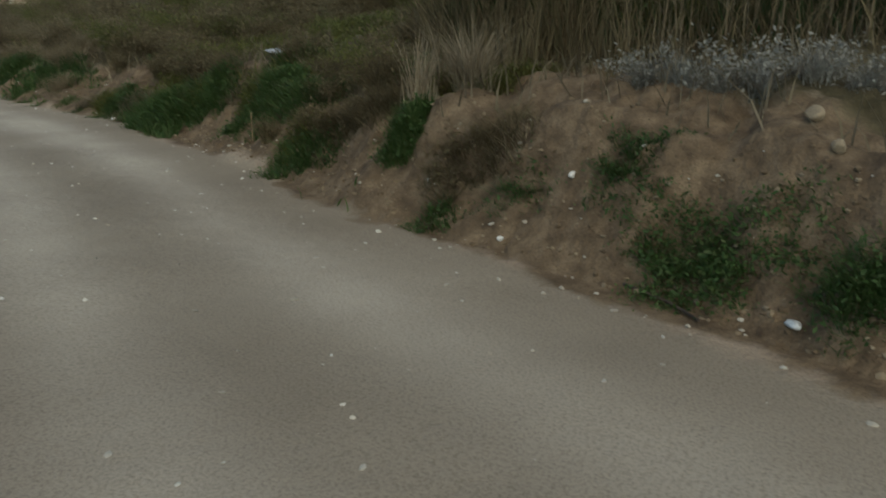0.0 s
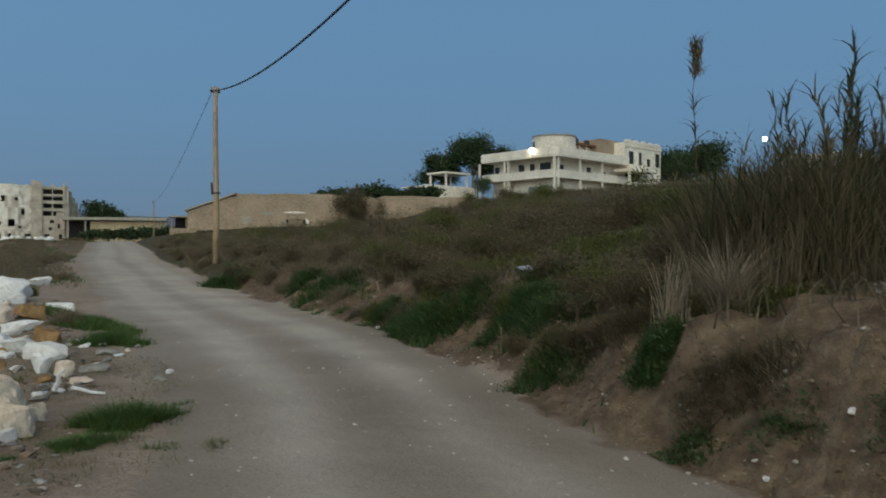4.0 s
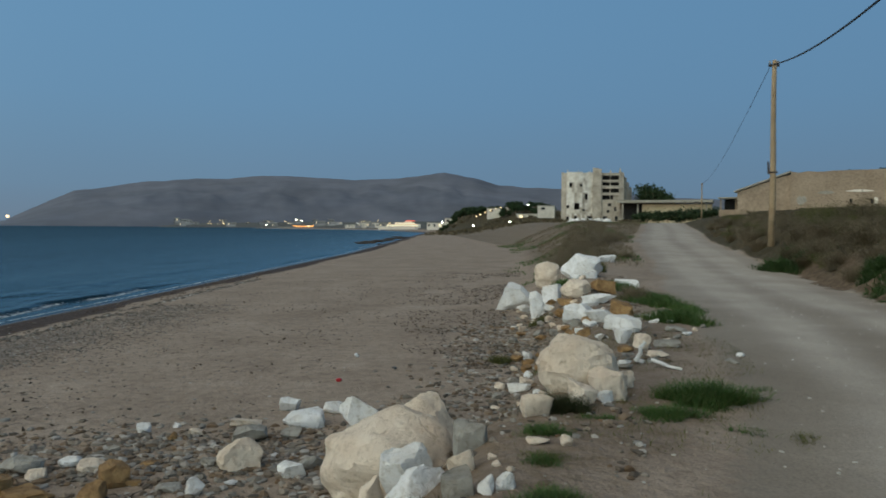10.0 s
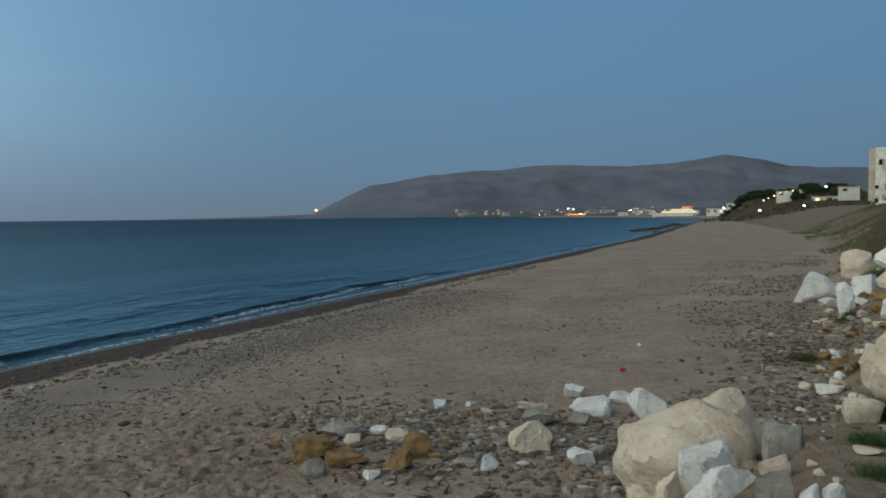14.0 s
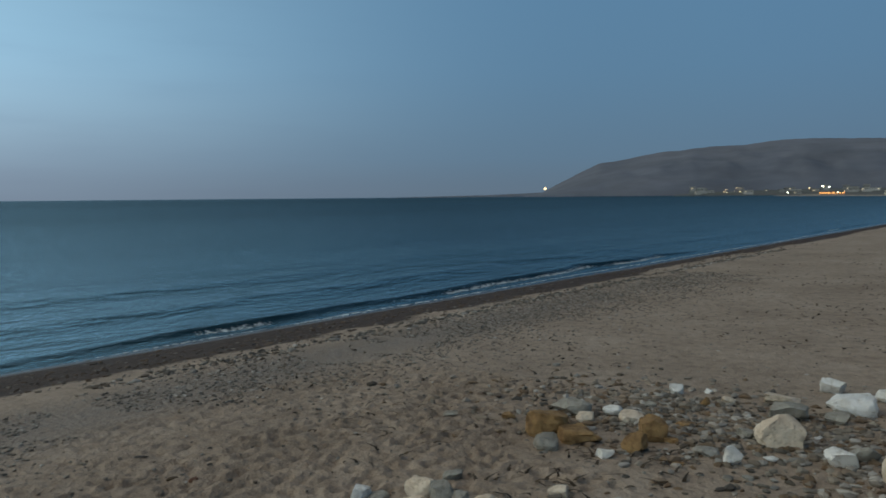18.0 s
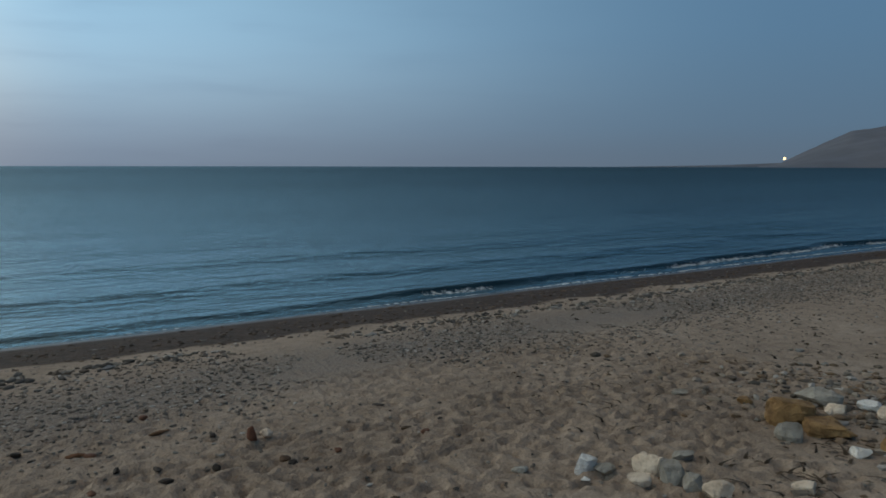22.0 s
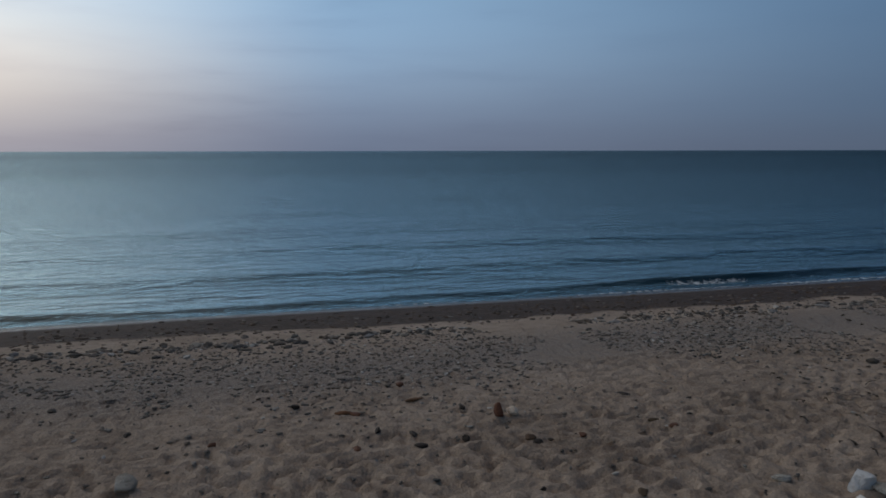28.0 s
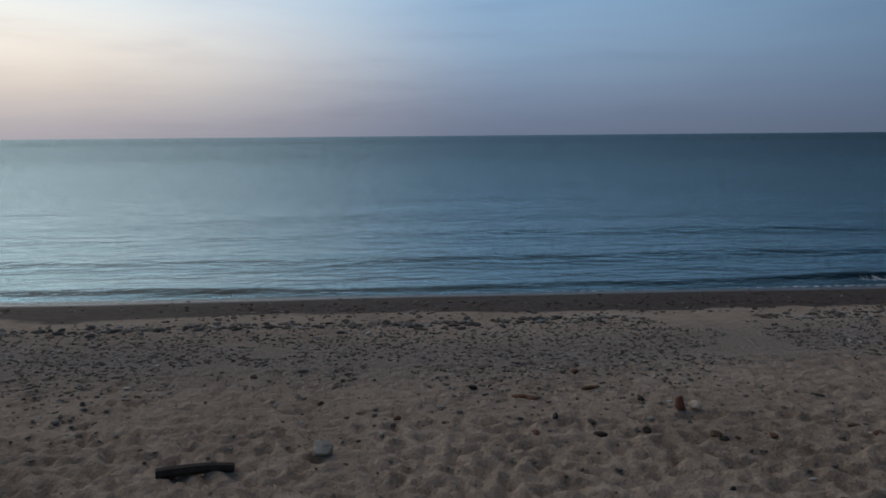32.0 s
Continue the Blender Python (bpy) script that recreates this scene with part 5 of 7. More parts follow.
for k in range(10):
    s = k / 9
    x, y = 50 + 8 * s, 85 - 7 * s + 2 * math.sin(k * 2)
    h = 2.0 + 0.7 * ((k * 0.61) % 1) + 0.5 * s
    tree("hedge_tree", x, y, ground_z(x, y) + 0.2, h, h * 0.5, 60 + k, "dark scrubby tree above the farm wall", "trees above the farm wall", leaf=0.24, leaves=2200)
for k in range(11):
    x, y = 60.0 + 2.4 * k, 262.0 - 0.7 * k + 5 * ((k * 0.618) % 1)
    h = 3.4 + 1.6 * ((k * 0.37) % 1)
    tree("roadside_bush", x, y, ground_z(x, y) - 0.4, h, h * 0.62, 100 + k, "dusty green bush in front of the warehouse", "bushes by the warehouse", leaf=0.4, leaves=800)
rng = np.random.default_rng(77)
c = np.stack([rng.uniform(-14, 60, 9000), rng.uniform(250, 440, 9000)], 1)
c = c[fbm(c[:, 0], c[:, 1], 0.05, 91, 3) > -0.03]
c = np.column_stack([c, rough_ground(c[:, 0], c[:, 1]) + rng.uniform(0, 1.1, len(c))])
stuff("far_scrub", *leaf_quads(rng, c, 0.7), HEATH, "dark scrub over the rise beyond the beach", "scrub")
for k in range(7):
    x, y = 45.5 + 1.5 * k, 85 - 0.8 * k
    tree("hedge_tree", x, y, ground_z(x, y), 3.6 + 0.35 * (k % 3), 1.9, 80 + k, "dark low hedge tree behind the farm wall", "trees above the farm wall", leaf=0.24, leaves=2000)
# ---- stones ----
_bm = bmesh.new()
bmesh.ops.create_icosphere(_bm, subdivisions=4, radius=1.0)
ICO_V = np.array([v.co[:] for v in _bm.verts])
ICO_F = np.array([[v.index for v in f.verts] for f in _bm.faces])
_bm.free()
_bm = bmesh.new()
bmesh.ops.create_icosphere(_bm, subdivisions=3, radius=1.0)
ICO3_V = np.array([v.co[:] for v in _bm.verts])
ICO3_F = np.array([[v.index for v in f.verts] for f in _bm.faces])
_bm.free()
_bm = bmesh.new()
bmesh.ops.create_icosphere(_bm, subdivisions=1, radius=1.0)
PEB_V = np.array([v.co[:] for v in _bm.verts])
PEB_F = np.array([[v.index for v in f.verts] for f in _bm.faces])
_bm.free()
STONE_WORDS = {"white_limestone": "rough white limestone", "cream_limestone": "weathered cream limestone", "grey_limestone": "dull grey limestone", "ochre_sandstone": "pitted ochre sandstone"}


def noise3(p, s, seed):
    return (fbm(p[:, 0] * s + seed, p[:, 1] * s - 2.7 * p[:, 2] * s, 1.0, seed, 4) + fbm(p[:, 2] * s + 9.1, p[:, 0] * s + 1.7 * p[:, 1] * s + seed, 1.0, seed + 7, 4)) * 0.5


def spin(rng, tilt):
    """A random turn about a random axis, by at most the given angle."""
    ax = rng.normal(size=3)
    ax /= np.linalg.norm(ax)
    return np.array(Matrix.Rotation(rng.uniform(-tilt, tilt), 3, Vector(ax)))


def stone_shape(seed, v, cuts, lump=0.22, near=0.5):
    """A tumbled stone: a ball cut flat on some sides, then lumped and pitted."""
    rng = np.random.default_rng(seed * 13 + 5)
    p = v.copy()
    for k in range(cuts):
        n = rng.normal(size=3)
        n /= np.linalg.norm(n)
        d = rng.uniform(near, 0.84)
        over = np.maximum(p @ n - d, 0)
        p = p - over[:, None] * n * 0.94
    p = p * (1 + lump * 2 * noise3(p, 1.1, seed)[:, None] + 0.3 * noise3(p, 2.6, seed + 3)[:, None] + 0.16 * noise3(p, 7.0, seed + 5)[:, None] + 0.06 * noise3(p, 18.0, seed + 9)[:, None])
    return p / np.abs(p).max(0)


def quarry_shape(seed, v, cuts=10, boxy=0.62, worn=0.05):
    """A quarried block: a rough box with a few large broken faces and chipped edges."""
    rng = np.random.default_rng(seed * 17 + 3)
    p = np.sign(v) * np.abs(v) ** boxy
    p /= np.abs(p).max()
    for k in range(cuts):
        n = rng.normal(size=3)
        if k == 0:
            n = n * 0.3 + np.array([0, 0, 1.0])
        n /= np.linalg.norm(n)
        over = np.maximum(p @ n - rng.uniform(0.5, 0.88 if k else 0.62), 0)
        p = p - over[:, None] * n
    p = p @ spin(rng, 0.5).T
    p = p * (1 + 0.3 * noise3(p, 0.9, seed)[:, None] + (0.24 + worn) * noise3(p, 2.6, seed + 3)[:, None] + (0.13 + worn) * noise3(p, 6.5, seed + 5)[:, None] + 0.08 * noise3(p, 16.0, seed + 9)[:, None])
    return (p - (p.max(0) + p.min(0)) / 2) / ((p.max(0) - p.min(0)) / 2)


def rock(x, y, w, d, h, rz, material, seed, dz=0.0):
    big = w > 0.4
    v = ICO_V if big else ICO3_V
    if material is CREAM_STONE and w > 0.55:
        p = stone_shape(seed, v, 4, 0.3, 0.84)
    elif material is ORANGE_STONE:
        p = quarry_shape(seed, v, 8, 0.75, 0.12)
    else:
        p = quarry_shape(seed, v)
    p = p * np.array([w, d, h * 1.25]) * 0.5
    z = ground_z(x, y) + dz
    me = mesh_from("rock", p, ICO_F if big else ICO3_F, material)
    me.set_sharp_from_angle(angle=radians(32))
    size = "large" if w > 0.55 else ("small" if w < 0.22 else "medium")
    ob = new("boulder" if w > 0.55 else "rock", me)
    ob.matrix_basis = pose(x, y, z + h * 0.36, 0, 0, rz)
    tagged(ob, size + " " + STONE_WORDS[material.name] + " rock lying on the beach edge", "rock", "rocks along the beach edge")


rock(-1.03, 6.82, 1.38, 1.1, 0.96, 190, CREAM_STONE, 1)
rock(-0.7, 7.32, 0.78, 0.62, 0.88, 2, CREAM_STONE, 2)
rock(-0.82, 6.16, 0.44, 0.35, 0.52, 4, WHITE_STONE, 3)
rock(-0.68, 5.74, 0.59, 0.47, 0.52, 3, WHITE_STONE, 4, -0.24)
rock(-1.09, 6.08, 0.23, 0.18, 0.50, 7, CREAM_STONE, 5)
rock(3.49, 24.89, 1.39, 1.04, 0.76, -9, WHITE_STONE, 6)
rock(3.65, 24.17, 0.49, 0.37, 0.28, -10, WHITE_STONE, 7)
rock(5.31, 30.64, 0.93, 0.70, 0.31, -11, WHITE_STONE, 8)
rock(2.62, 27.27, 1.11, 0.83, 0.91, -6, CREAM_STONE, 9)
rock(1.24, 23.66, 1.20, 0.90, 0.83, -4, WHITE_STONE, 10)
rock(1.42, 22.40, 0.53, 0.39, 0.23, -5, WHITE_STONE, 11)
rock(1.53, 19.55, 0.43, 0.32, 0.71, -6, WHITE_STONE, 12)
rock(2.11, 21.22, 0.59, 0.44, 0.58, -7, WHITE_STONE, 13)
rock(2.49, 19.31, 0.83, 0.63, 0.50, -9, CREAM_STONE, 14)
rock(1.83, 19.53, 0.31, 0.24, 0.19, -7, WHITE_STONE, 15)
rock(3.17, 19.20, 0.66, 0.50, 0.37, -11, ORANGE_STONE, 16)
rock(4.17, 21.17, 0.70, 0.52, 0.26, -12, WHITE_STONE, 17)
rock(2.64, 16.87, 0.77, 0.58, 0.24, -10, WHITE_STONE, 18)
rock(1.95, 15.23, 0.66, 0.49, 0.42, -9, WHITE_STONE, 19)
rock(2.03, 13.40, 0.50, 0.37, 0.24, -10, WHITE_STONE, 20)
rock(2.58, 14.13, 0.45, 0.33, 0.33, -12, ORANGE_STONE, 21)
rock(2.22, 12.33, 0.61, 0.46, 0.27, -12, WHITE_STONE, 22)
rock(1.93, 10.91, 0.28, 0.21, 0.24, -12, WHITE_STONE, 23)
rock(2.11, 10.53, 0.25, 0.19, 0.21, -13, CREAM_STONE, 24)
rock(2.23, 18.89, 0.57, 0.43, 0.15, -8, ORANGE_STONE, 25)
rock(1.95, 17.75, 0.41, 0.31, 0.20, -8, ORANGE_STONE, 26)
rock(1.81, 10.15, 0.23, 0.17, 0.09, -12, ORANGE_STONE, 27)
rock(0.82, 7.80, 0.86, 0.69, 0.57, -9, CREAM_STONE, 28)
rock(1.04, 7.43, 0.41, 0.31, 0.31, -11, CREAM_STONE, 29)
rock(0.75, 7.04, 0.29, 0.22, 0.28, -9, CREAM_STONE, 30)
rock(0.99, 7.22, 0.16, 0.12, 0.11, -11, WHITE_STONE, 31)
rock(0.29, 6.66, 0.30, 0.22, 0.20, -6, CREAM_STONE, 32)
rock(0.50, 11.62, 0.38, 0.29, 0.15, -4, WHITE_STONE, 33)
rock(0.21, 11.87, 0.18, 0.14, 0.12, -3, CREAM_STONE, 34)
rock(1.35, 7.96, 0.18, 0.13, 0.18, -12, CREAM_STONE, 35)
rock(1.58, 9.13, 0.17, 0.13, 0.08, -12, WHITE_STONE, 36)
rock(2.54, 10.86, 0.40, 0.30, 0.10, -15, GREY_STONE, 37)
rock(3.14, 12.51, 0.36, 0.27, 0.09, -16, GREY_STONE, 38)
rock(2.18, 9.94, 0.30, 0.22, 0.07, -15, CREAM_STONE, 39)
rock(3.04, 13.56, 0.21, 0.16, 0.07, -14, WHITE_STONE, 40)
rock(3.32, 13.61, 0.17, 0.13, 0.06, -15, WHITE_STONE, 41)
rock(0.22, 5.82, 0.19, 0.14, 0.05, -6, CREAM_STONE, 42)
rock(0.43, 5.77, 0.10, 0.08, 0.10, -8, CREAM_STONE, 43)
rock(-0.14, 5.53, 0.07, 0.05, 0.04, -3, CREAM_STONE, 44)
rock(-0.12, 5.31, 0.07, 0.06, 0.04, -3, CREAM_STONE, 45)
rock(-0.03, 5.15, 0.06, 0.04, 0.04, -4, CREAM_STONE, 46)
rock(-0.08, 4.81, 0.13, 0.09, 0.11, -4, WHITE_STONE, 47)
rock(-0.30, 6.08, 0.28, 0.21, 0.25, -1, GREY_STONE, 48)
rock(-0.37, 5.45, 0.21, 0.16, 0.19, -0, CREAM_STONE, 49)
rock(-1.66, 9.60, 0.57, 0.43, 0.45, 8, WHITE_STONE, 50)
rock(-2.14, 10.43, 0.36, 0.27, 0.16, 10, WHITE_STONE, 51)
rock(-0.38, 4.81, 0.23, 0.17, 0.19, 0, GREY_STONE, 52)
rock(-0.21, 4.74, 0.11, 0.08, 0.12, -2, WHITE_STONE, 53)
rock(-4.87, 6.98, 0.47, 0.35, 0.29, 32, ORANGE_STONE, 54)
rock(-4.47, 6.99, 0.49, 0.37, 0.15, 29, ORANGE_STONE, 55)
rock(-3.85, 6.99, 0.27, 0.20, 0.20, 25, ORANGE_STONE, 56)
rock(-3.86, 7.46, 0.31, 0.23, 0.26, 24, ORANGE_STONE, 57)
rock(-3.68, 7.50, 0.15, 0.11, 0.06, 23, ORANGE_STONE, 58)
rock(-4.63, 6.57, 0.26, 0.20, 0.16, 32, GREY_STONE, 59)
rock(-5.09, 7.88, 0.50, 0.37, 0.19, 30, GREY_STONE, 60)
rock(-4.78, 7.66, 0.21, 0.16, 0.11, 29, CREAM_STONE, 61)
rock(-4.64, 8.07, 0.23, 0.17, 0.12, 27, WHITE_STONE, 62)
rock(-4.33, 7.95, 0.31, 0.23, 0.12, 25, CREAM_STONE, 63)
rock(-4.01, 6.67, 0.19, 0.14, 0.08, 27, WHITE_STONE, 64)
rock(-4.44, 9.49, 0.18, 0.14, 0.13, 22, WHITE_STONE, 65)
rock(-3.91, 9.09, 0.12, 0.09, 0.10, 20, ORANGE_STONE, 66)
rock(-3.69, 9.33, 0.20, 0.15, 0.09, 18, CREAM_STONE, 67)
rock(-4.09, 9.70, 0.11, 0.08, 0.07, 20, WHITE_STONE, 68)
rock(-3.21, 9.80, 0.42, 0.31, 0.11, 15, CREAM_STONE, 69)
rock(-2.93, 9.00, 0.42, 0.31, 0.20, 15, GREY_STONE, 70)
rock(-2.75, 7.99, 0.50, 0.37, 0.32, 15, CREAM_STONE, 71)
rock(-3.09, 8.04, 0.20, 0.15, 0.11, 17, GREY_STONE, 72)
rock(-2.94, 7.19, 0.19, 0.14, 0.17, 18, WHITE_STONE, 73)
rock(-2.67, 7.46, 0.15, 0.11, 0.05, 16, WHITE_STONE, 74)
rock(-2.12, 7.70, 0.30, 0.23, 0.16, 11, WHITE_STONE, 75)
rock(-1.98, 7.96, 0.30, 0.22, 0.17, 10, GREY_STONE, 76)
rock(-2.42, 9.69, 0.54, 0.41, 0.22, 11, WHITE_STONE, 77)
rock(-2.47, 9.18, 0.26, 0.20, 0.14, 12, GREY_STONE, 78)
rock(-2.81, 10.58, 0.31, 0.23, 0.20, 12, WHITE_STONE, 79)
rock(-2.47, 8.36, 0.14, 0.10, 0.05, 13, WHITE_STONE, 80)
rock(-3.24, 7.30, 0.26, 0.20, 0.07, 20, GREY_STONE, 81)
rock(-3.35, 6.87, 0.12, 0.09, 0.03, 22, ORANGE_STONE, 82)
rock(-3.78, 8.09, 0.25, 0.19, 0.06, 22, ORANGE_STONE, 83)
rock(-5.55, 7.23, 0.17, 0.13, 0.07, 35, ORANGE_STONE, 84)
rock(-4.44, 8.68, 0.15, 0.11, 0.06, 24, GREY_STONE, 85)
rock(-5.18, 4.46, 0.19, 0.14, 0.14, 45, WHITE_STONE, 86)
rock(-5.06, 4.56, 0.20, 0.15, 0.10, 44, GREY_STONE, 87)
rock(-5.04, 4.32, 0.08, 0.06, 0.03, 45, WHITE_STONE, 88)
rock(-4.85, 4.86, 0.27, 0.20, 0.16, 41, CREAM_STONE, 89)
rock(-4.73, 4.62, 0.20, 0.15, 0.09, 41, CREAM_STONE, 90)
rock(-4.59, 4.86, 0.21, 0.16, 0.18, 39, GREY_STONE, 91)
rock(-4.87, 5.34, 0.19, 0.14, 0.08, 38, GREY_STONE, 92)
rock(-4.41, 4.88, 0.16, 0.12, 0.13, 37, GREY_STONE, 93)
rock(-4.21, 4.93, 0.25, 0.19, 0.13, 36, CREAM_STONE, 94)
rock(-3.89, 5.58, 0.19, 0.14, 0.09, 30, CREAM_STONE, 95)
rock(-5.49, 3.99, 0.15, 0.12, 0.05, 50, GREY_STONE, 96)
rock(-6.16, 6.90, 0.19, 0.15, 0.05, 38, GREY_STONE, 97)
# ---- pebbles, wrack and litter ----


def scatter(name, rng, xy, size, flat, material, label, category):
    n = len(xy)
    s = size * rng.uniform(0.5, 1.6, n) ** 1.5
    z = rough_ground(xy[:, 0], xy[:, 1])
    a = rng.uniform(0, math.tau, n)
    base = PEB_V[None] * (1 + 0.35 * rng.uniform(-1, 1, (n, len(PEB_V), 1)))
    sc = np.stack([s * rng.uniform(0.8, 1.5, n), s * rng.uniform(0.6, 1.0, n), s * flat * rng.uniform(0.6, 1.1, n)], 1)
    p = base * sc[:, None]
    ca, sa = np.cos(a)[:, None], np.sin(a)[:, None]
    q = np.stack([p[..., 0] * ca - p[..., 1] * sa, p[..., 0] * sa + p[..., 1] * ca, p[..., 2]], -1)
    q += np.stack([xy[:, 0], xy[:, 1], z + sc[:, 2] * 0.3], 1)[:, None]
    f = (PEB_F[None] + (np.arange(n) * len(PEB_V))[:, None, None]).reshape(-1, 3)
    me = mesh_from(name, q.reshape(-1, 3), f, material, False)
    return tagged(new(name, me), label, category, kind="stuff")


PEBBLE = island_leaf("beach_pebbles", [(0.06, 0.054, 0.048), (0.11, 0.096, 0.083), (0.2, 0.165, 0.135), (0.1, 0.075, 0.056), (0.27, 0.25, 0.22), (0.07, 0.068, 0.066), (0.13, 0.115, 0.1), (0.45, 0.43, 0.4)], 0.8, 0.0)
REDDISH = island_leaf("reddish_pebbles", [(0.06, 0.038, 0.026), (0.1, 0.065, 0.044), (0.14, 0.1, 0.07), (0.05, 0.038, 0.032), (0.22, 0.19, 0.16)], 0.7, 0.0)
WRACK = island_leaf("dried_seaweed", [(0.035, 0.026, 0.018), (0.07, 0.05, 0.032), (0.05, 0.038, 0.028), (0.11, 0.075, 0.045)], 0.9, 0.0)
PALE = island_leaf("pale_gravel", [(0.3, 0.27, 0.23), (0.42, 0.39, 0.34), (0.5, 0.48, 0.44), (0.25, 0.22, 0.18), (0.6, 0.58, 0.55)], 0.85, 0.0)
CLODS = island_leaf("clay_clods", [(0.12, 0.085, 0.055), (0.2, 0.15, 0.1), (0.27, 0.22, 0.16), (0.1, 0.07, 0.045), (0.16, 0.115, 0.075)], 0.95, 0.0)
RUBBLE = island_leaf("mixed_rubble", [(0.085, 0.07, 0.056), (0.2, 0.175, 0.145), (0.15, 0.095, 0.055), (0.26, 0.235, 0.2), (0.075, 0.066, 0.058), (0.19, 0.13, 0.08), (0.42, 0.4, 0.37), (0.15, 0.14, 0.13)], 0.85, 0.0)
rng = np.random.default_rng(21)


def band(n, y0, y1, mid, width):
    y = rng.uniform(y0, y1, n)
    x = mid(y) + rng.normal(0, 1, n) * width
    keep = value_noise(x * 0.6 + 50, y * 0.45, 3) * 0.7 + value_noise(x * 2.1, y * 2.1, 5) * 0.3 > 0.36
    return np.stack([x, y], 1)[keep]


scatter("pebbles", rng, band(30000, -14, 26, lambda y: -9.9 + 0 * y, 1.15), 0.0155, 0.5, PEBBLE, "band of mixed grey and brown beach pebbles", "pebbles")
scatter("pebbles", rng, band(2200, -14, 40, lambda y: -11.5 + 0 * y, 0.25), 0.036, 0.6, PEBBLE, "line of larger pebbles along the beach berm", "pebbles")
scatter("pebbles", rng, band(3500, -20, 50, lambda y: -13.6 + 0 * y, 1.0), 0.028, 0.5, REDDISH, "wet reddish shingle at the water's edge", "pebbles")
scatter("pebbles", rng, band(3200, 4.5, 20, lambda y: np.interp(y, *TOE) - 0.3, 0.75), 0.034, 0.6, RUBBLE, "mixed stones below the boulders", "pebbles")
scatter("pebbles", rng, np.stack([rng.normal(-3.4, 1.4, 2400), rng.normal(8.4, 0.75, 2400)], 1), 0.032, 0.6, RUBBLE, "stones strewn round the ochre rocks", "pebbles")
scatter("pebbles", rng, np.stack([rng.uniform(-9, -2.5, 3200), rng.uniform(-6, 22, 3200)], 1), 0.012, 0.6, PEBBLE, "sparse small stones on the dry sand", "pebbles")
yy = rng.uniform(-3, 26, 900)
scatter("gravel", rng, np.stack([np.interp(yy, *ROAD_L) + rng.uniform(-0.6, 1.02, 900) * (np.interp(yy, *ROAD_R) - np.interp(yy, *ROAD_L)), yy], 1), 0.011, 0.6, PALE, "fine pale gravel scattered on the dirt track", "gravel")
yy = rng.uniform(-2, 20, 260)
yq = rng.uniform(4.2, 25, 4200)
xq = np.interp(yq, *TOE) + rng.uniform(-0.1, 1.25, 4200) * (np.interp(yq, *CREST) + 0.35 - np.interp(yq, *TOE))
scatter("pebbles", rng, np.stack([xq, yq], 1)[fbm(xq, yq, 0.9, 44, 3) > -0.05], 0.024, 0.6, RUBBLE, "earthy rubble and small stones between the boulders", "pebbles")
yq = rng.uniform(-2.5, 11, 1500)
scatter("gravel", rng, np.stack([np.interp(yq, *ROAD_R) + np.abs(rng.normal(0.1, 0.55, 1500)), yq], 1), 0.013, 0.8, CLODS, "earth clods and small stones on the clay bank", "gravel")
scatter("gravel", rng, np.stack([np.interp(yy, *ROAD_R) + rng.uniform(-0.5, 1.0, 260), yy], 1), 0.014, 0.7, PALE, "pale stones and clods at the foot of the bank", "gravel")
# dried seaweed and twigs
n = 5200
yy = rng.uniform(5, 42, n)
xx = np.where(rng.uniform(size=n) < 0.82, np.interp(yy, *TOE) - np.abs(rng.normal(0.8, 2.4, n)), rng.uniform(-12, -4, n))
keep = value_noise(xx * 0.8 + 9, yy * 0.5, 8) > 0.42
xx, yy = xx[keep], yy[keep]
v, f = blades(rng, np.stack([xx, yy, rough_ground(xx, yy) + 0.008], 1), rng.uniform(0.03, 0.15, len(xx)), 0.04, 1.6, 0.9)
v[:, 2] = np.maximum(rough_ground(v[:, 0], v[:, 1]) + 0.008, np.minimum(v[:, 2], rough_ground(v[:, 0], v[:, 1]) + 0.035))
stuff("seaweed_wrack", v, f, WRACK, "dark dried seaweed flakes and twigs on the sand", "seaweed")


def lump(name, x, y, w, d, h, material, label, category, seed, rz=0.0, lift=0.3, group=""):
    p = stone_shape(seed, ICO3_V, 6, 0.15) * np.array([w, d, h]) * 0.5
    ob = new(name, mesh_from(name, p, ICO3_F, material))
    ob.matrix_basis = pose(x, y, ground_z(x, y) + h * lift, 0, 0, rz)
    return tagged(ob, label, category, group)


def plain(name, colour, rough=0.6):
    return surface(name, tuple(c * 0.8 for c in colour), colour, rough, 6, 60, 0.004, 0.05)


CLOD = plain("pale_clay", (0.3, 0.235, 0.16), 0.95)
DRIFT = surface("charred_driftwood", (0.018, 0.013, 0.01), (0.06, 0.042, 0.03), 0.85, 6, 40, 0.01)
lump("stone", -6.75, -0.98, 0.26, 0.2, 0.15, GREY_STONE, "single grey-blue stone on trodden sand", "rock", 302, 20)
lump("brick_fragment", -7.5, 2.36, 0.15, 0.1, 0.17, plain("terracotta", (0.14, 0.055, 0.03), 0.9), "broken dark red brick fragment standing in sand", "brick", 303, 10, 0.4)
lump("stone", -7.52, 2.5, 0.13, 0.1, 0.11, CREAM_STONE, "small cream stone leaning on a brick fragment", "rock", 304, 60, 0.35)
lump("wood_scrap", -7.98, 0.9, 0.2, 0.07, 0.05, plain("rust_wood", (0.2, 0.09, 0.04), 0.9), "rusty brown wood scrap on the sand", "driftwood", 305, 70)
lump("wood_scrap", -6.85, 2.42, 0.12, 0.1, 0.06, plain("brown_wood", (0.1, 0.06, 0.035), 0.9), "dark brown lump of wood on the sand", "driftwood", 306, 30)
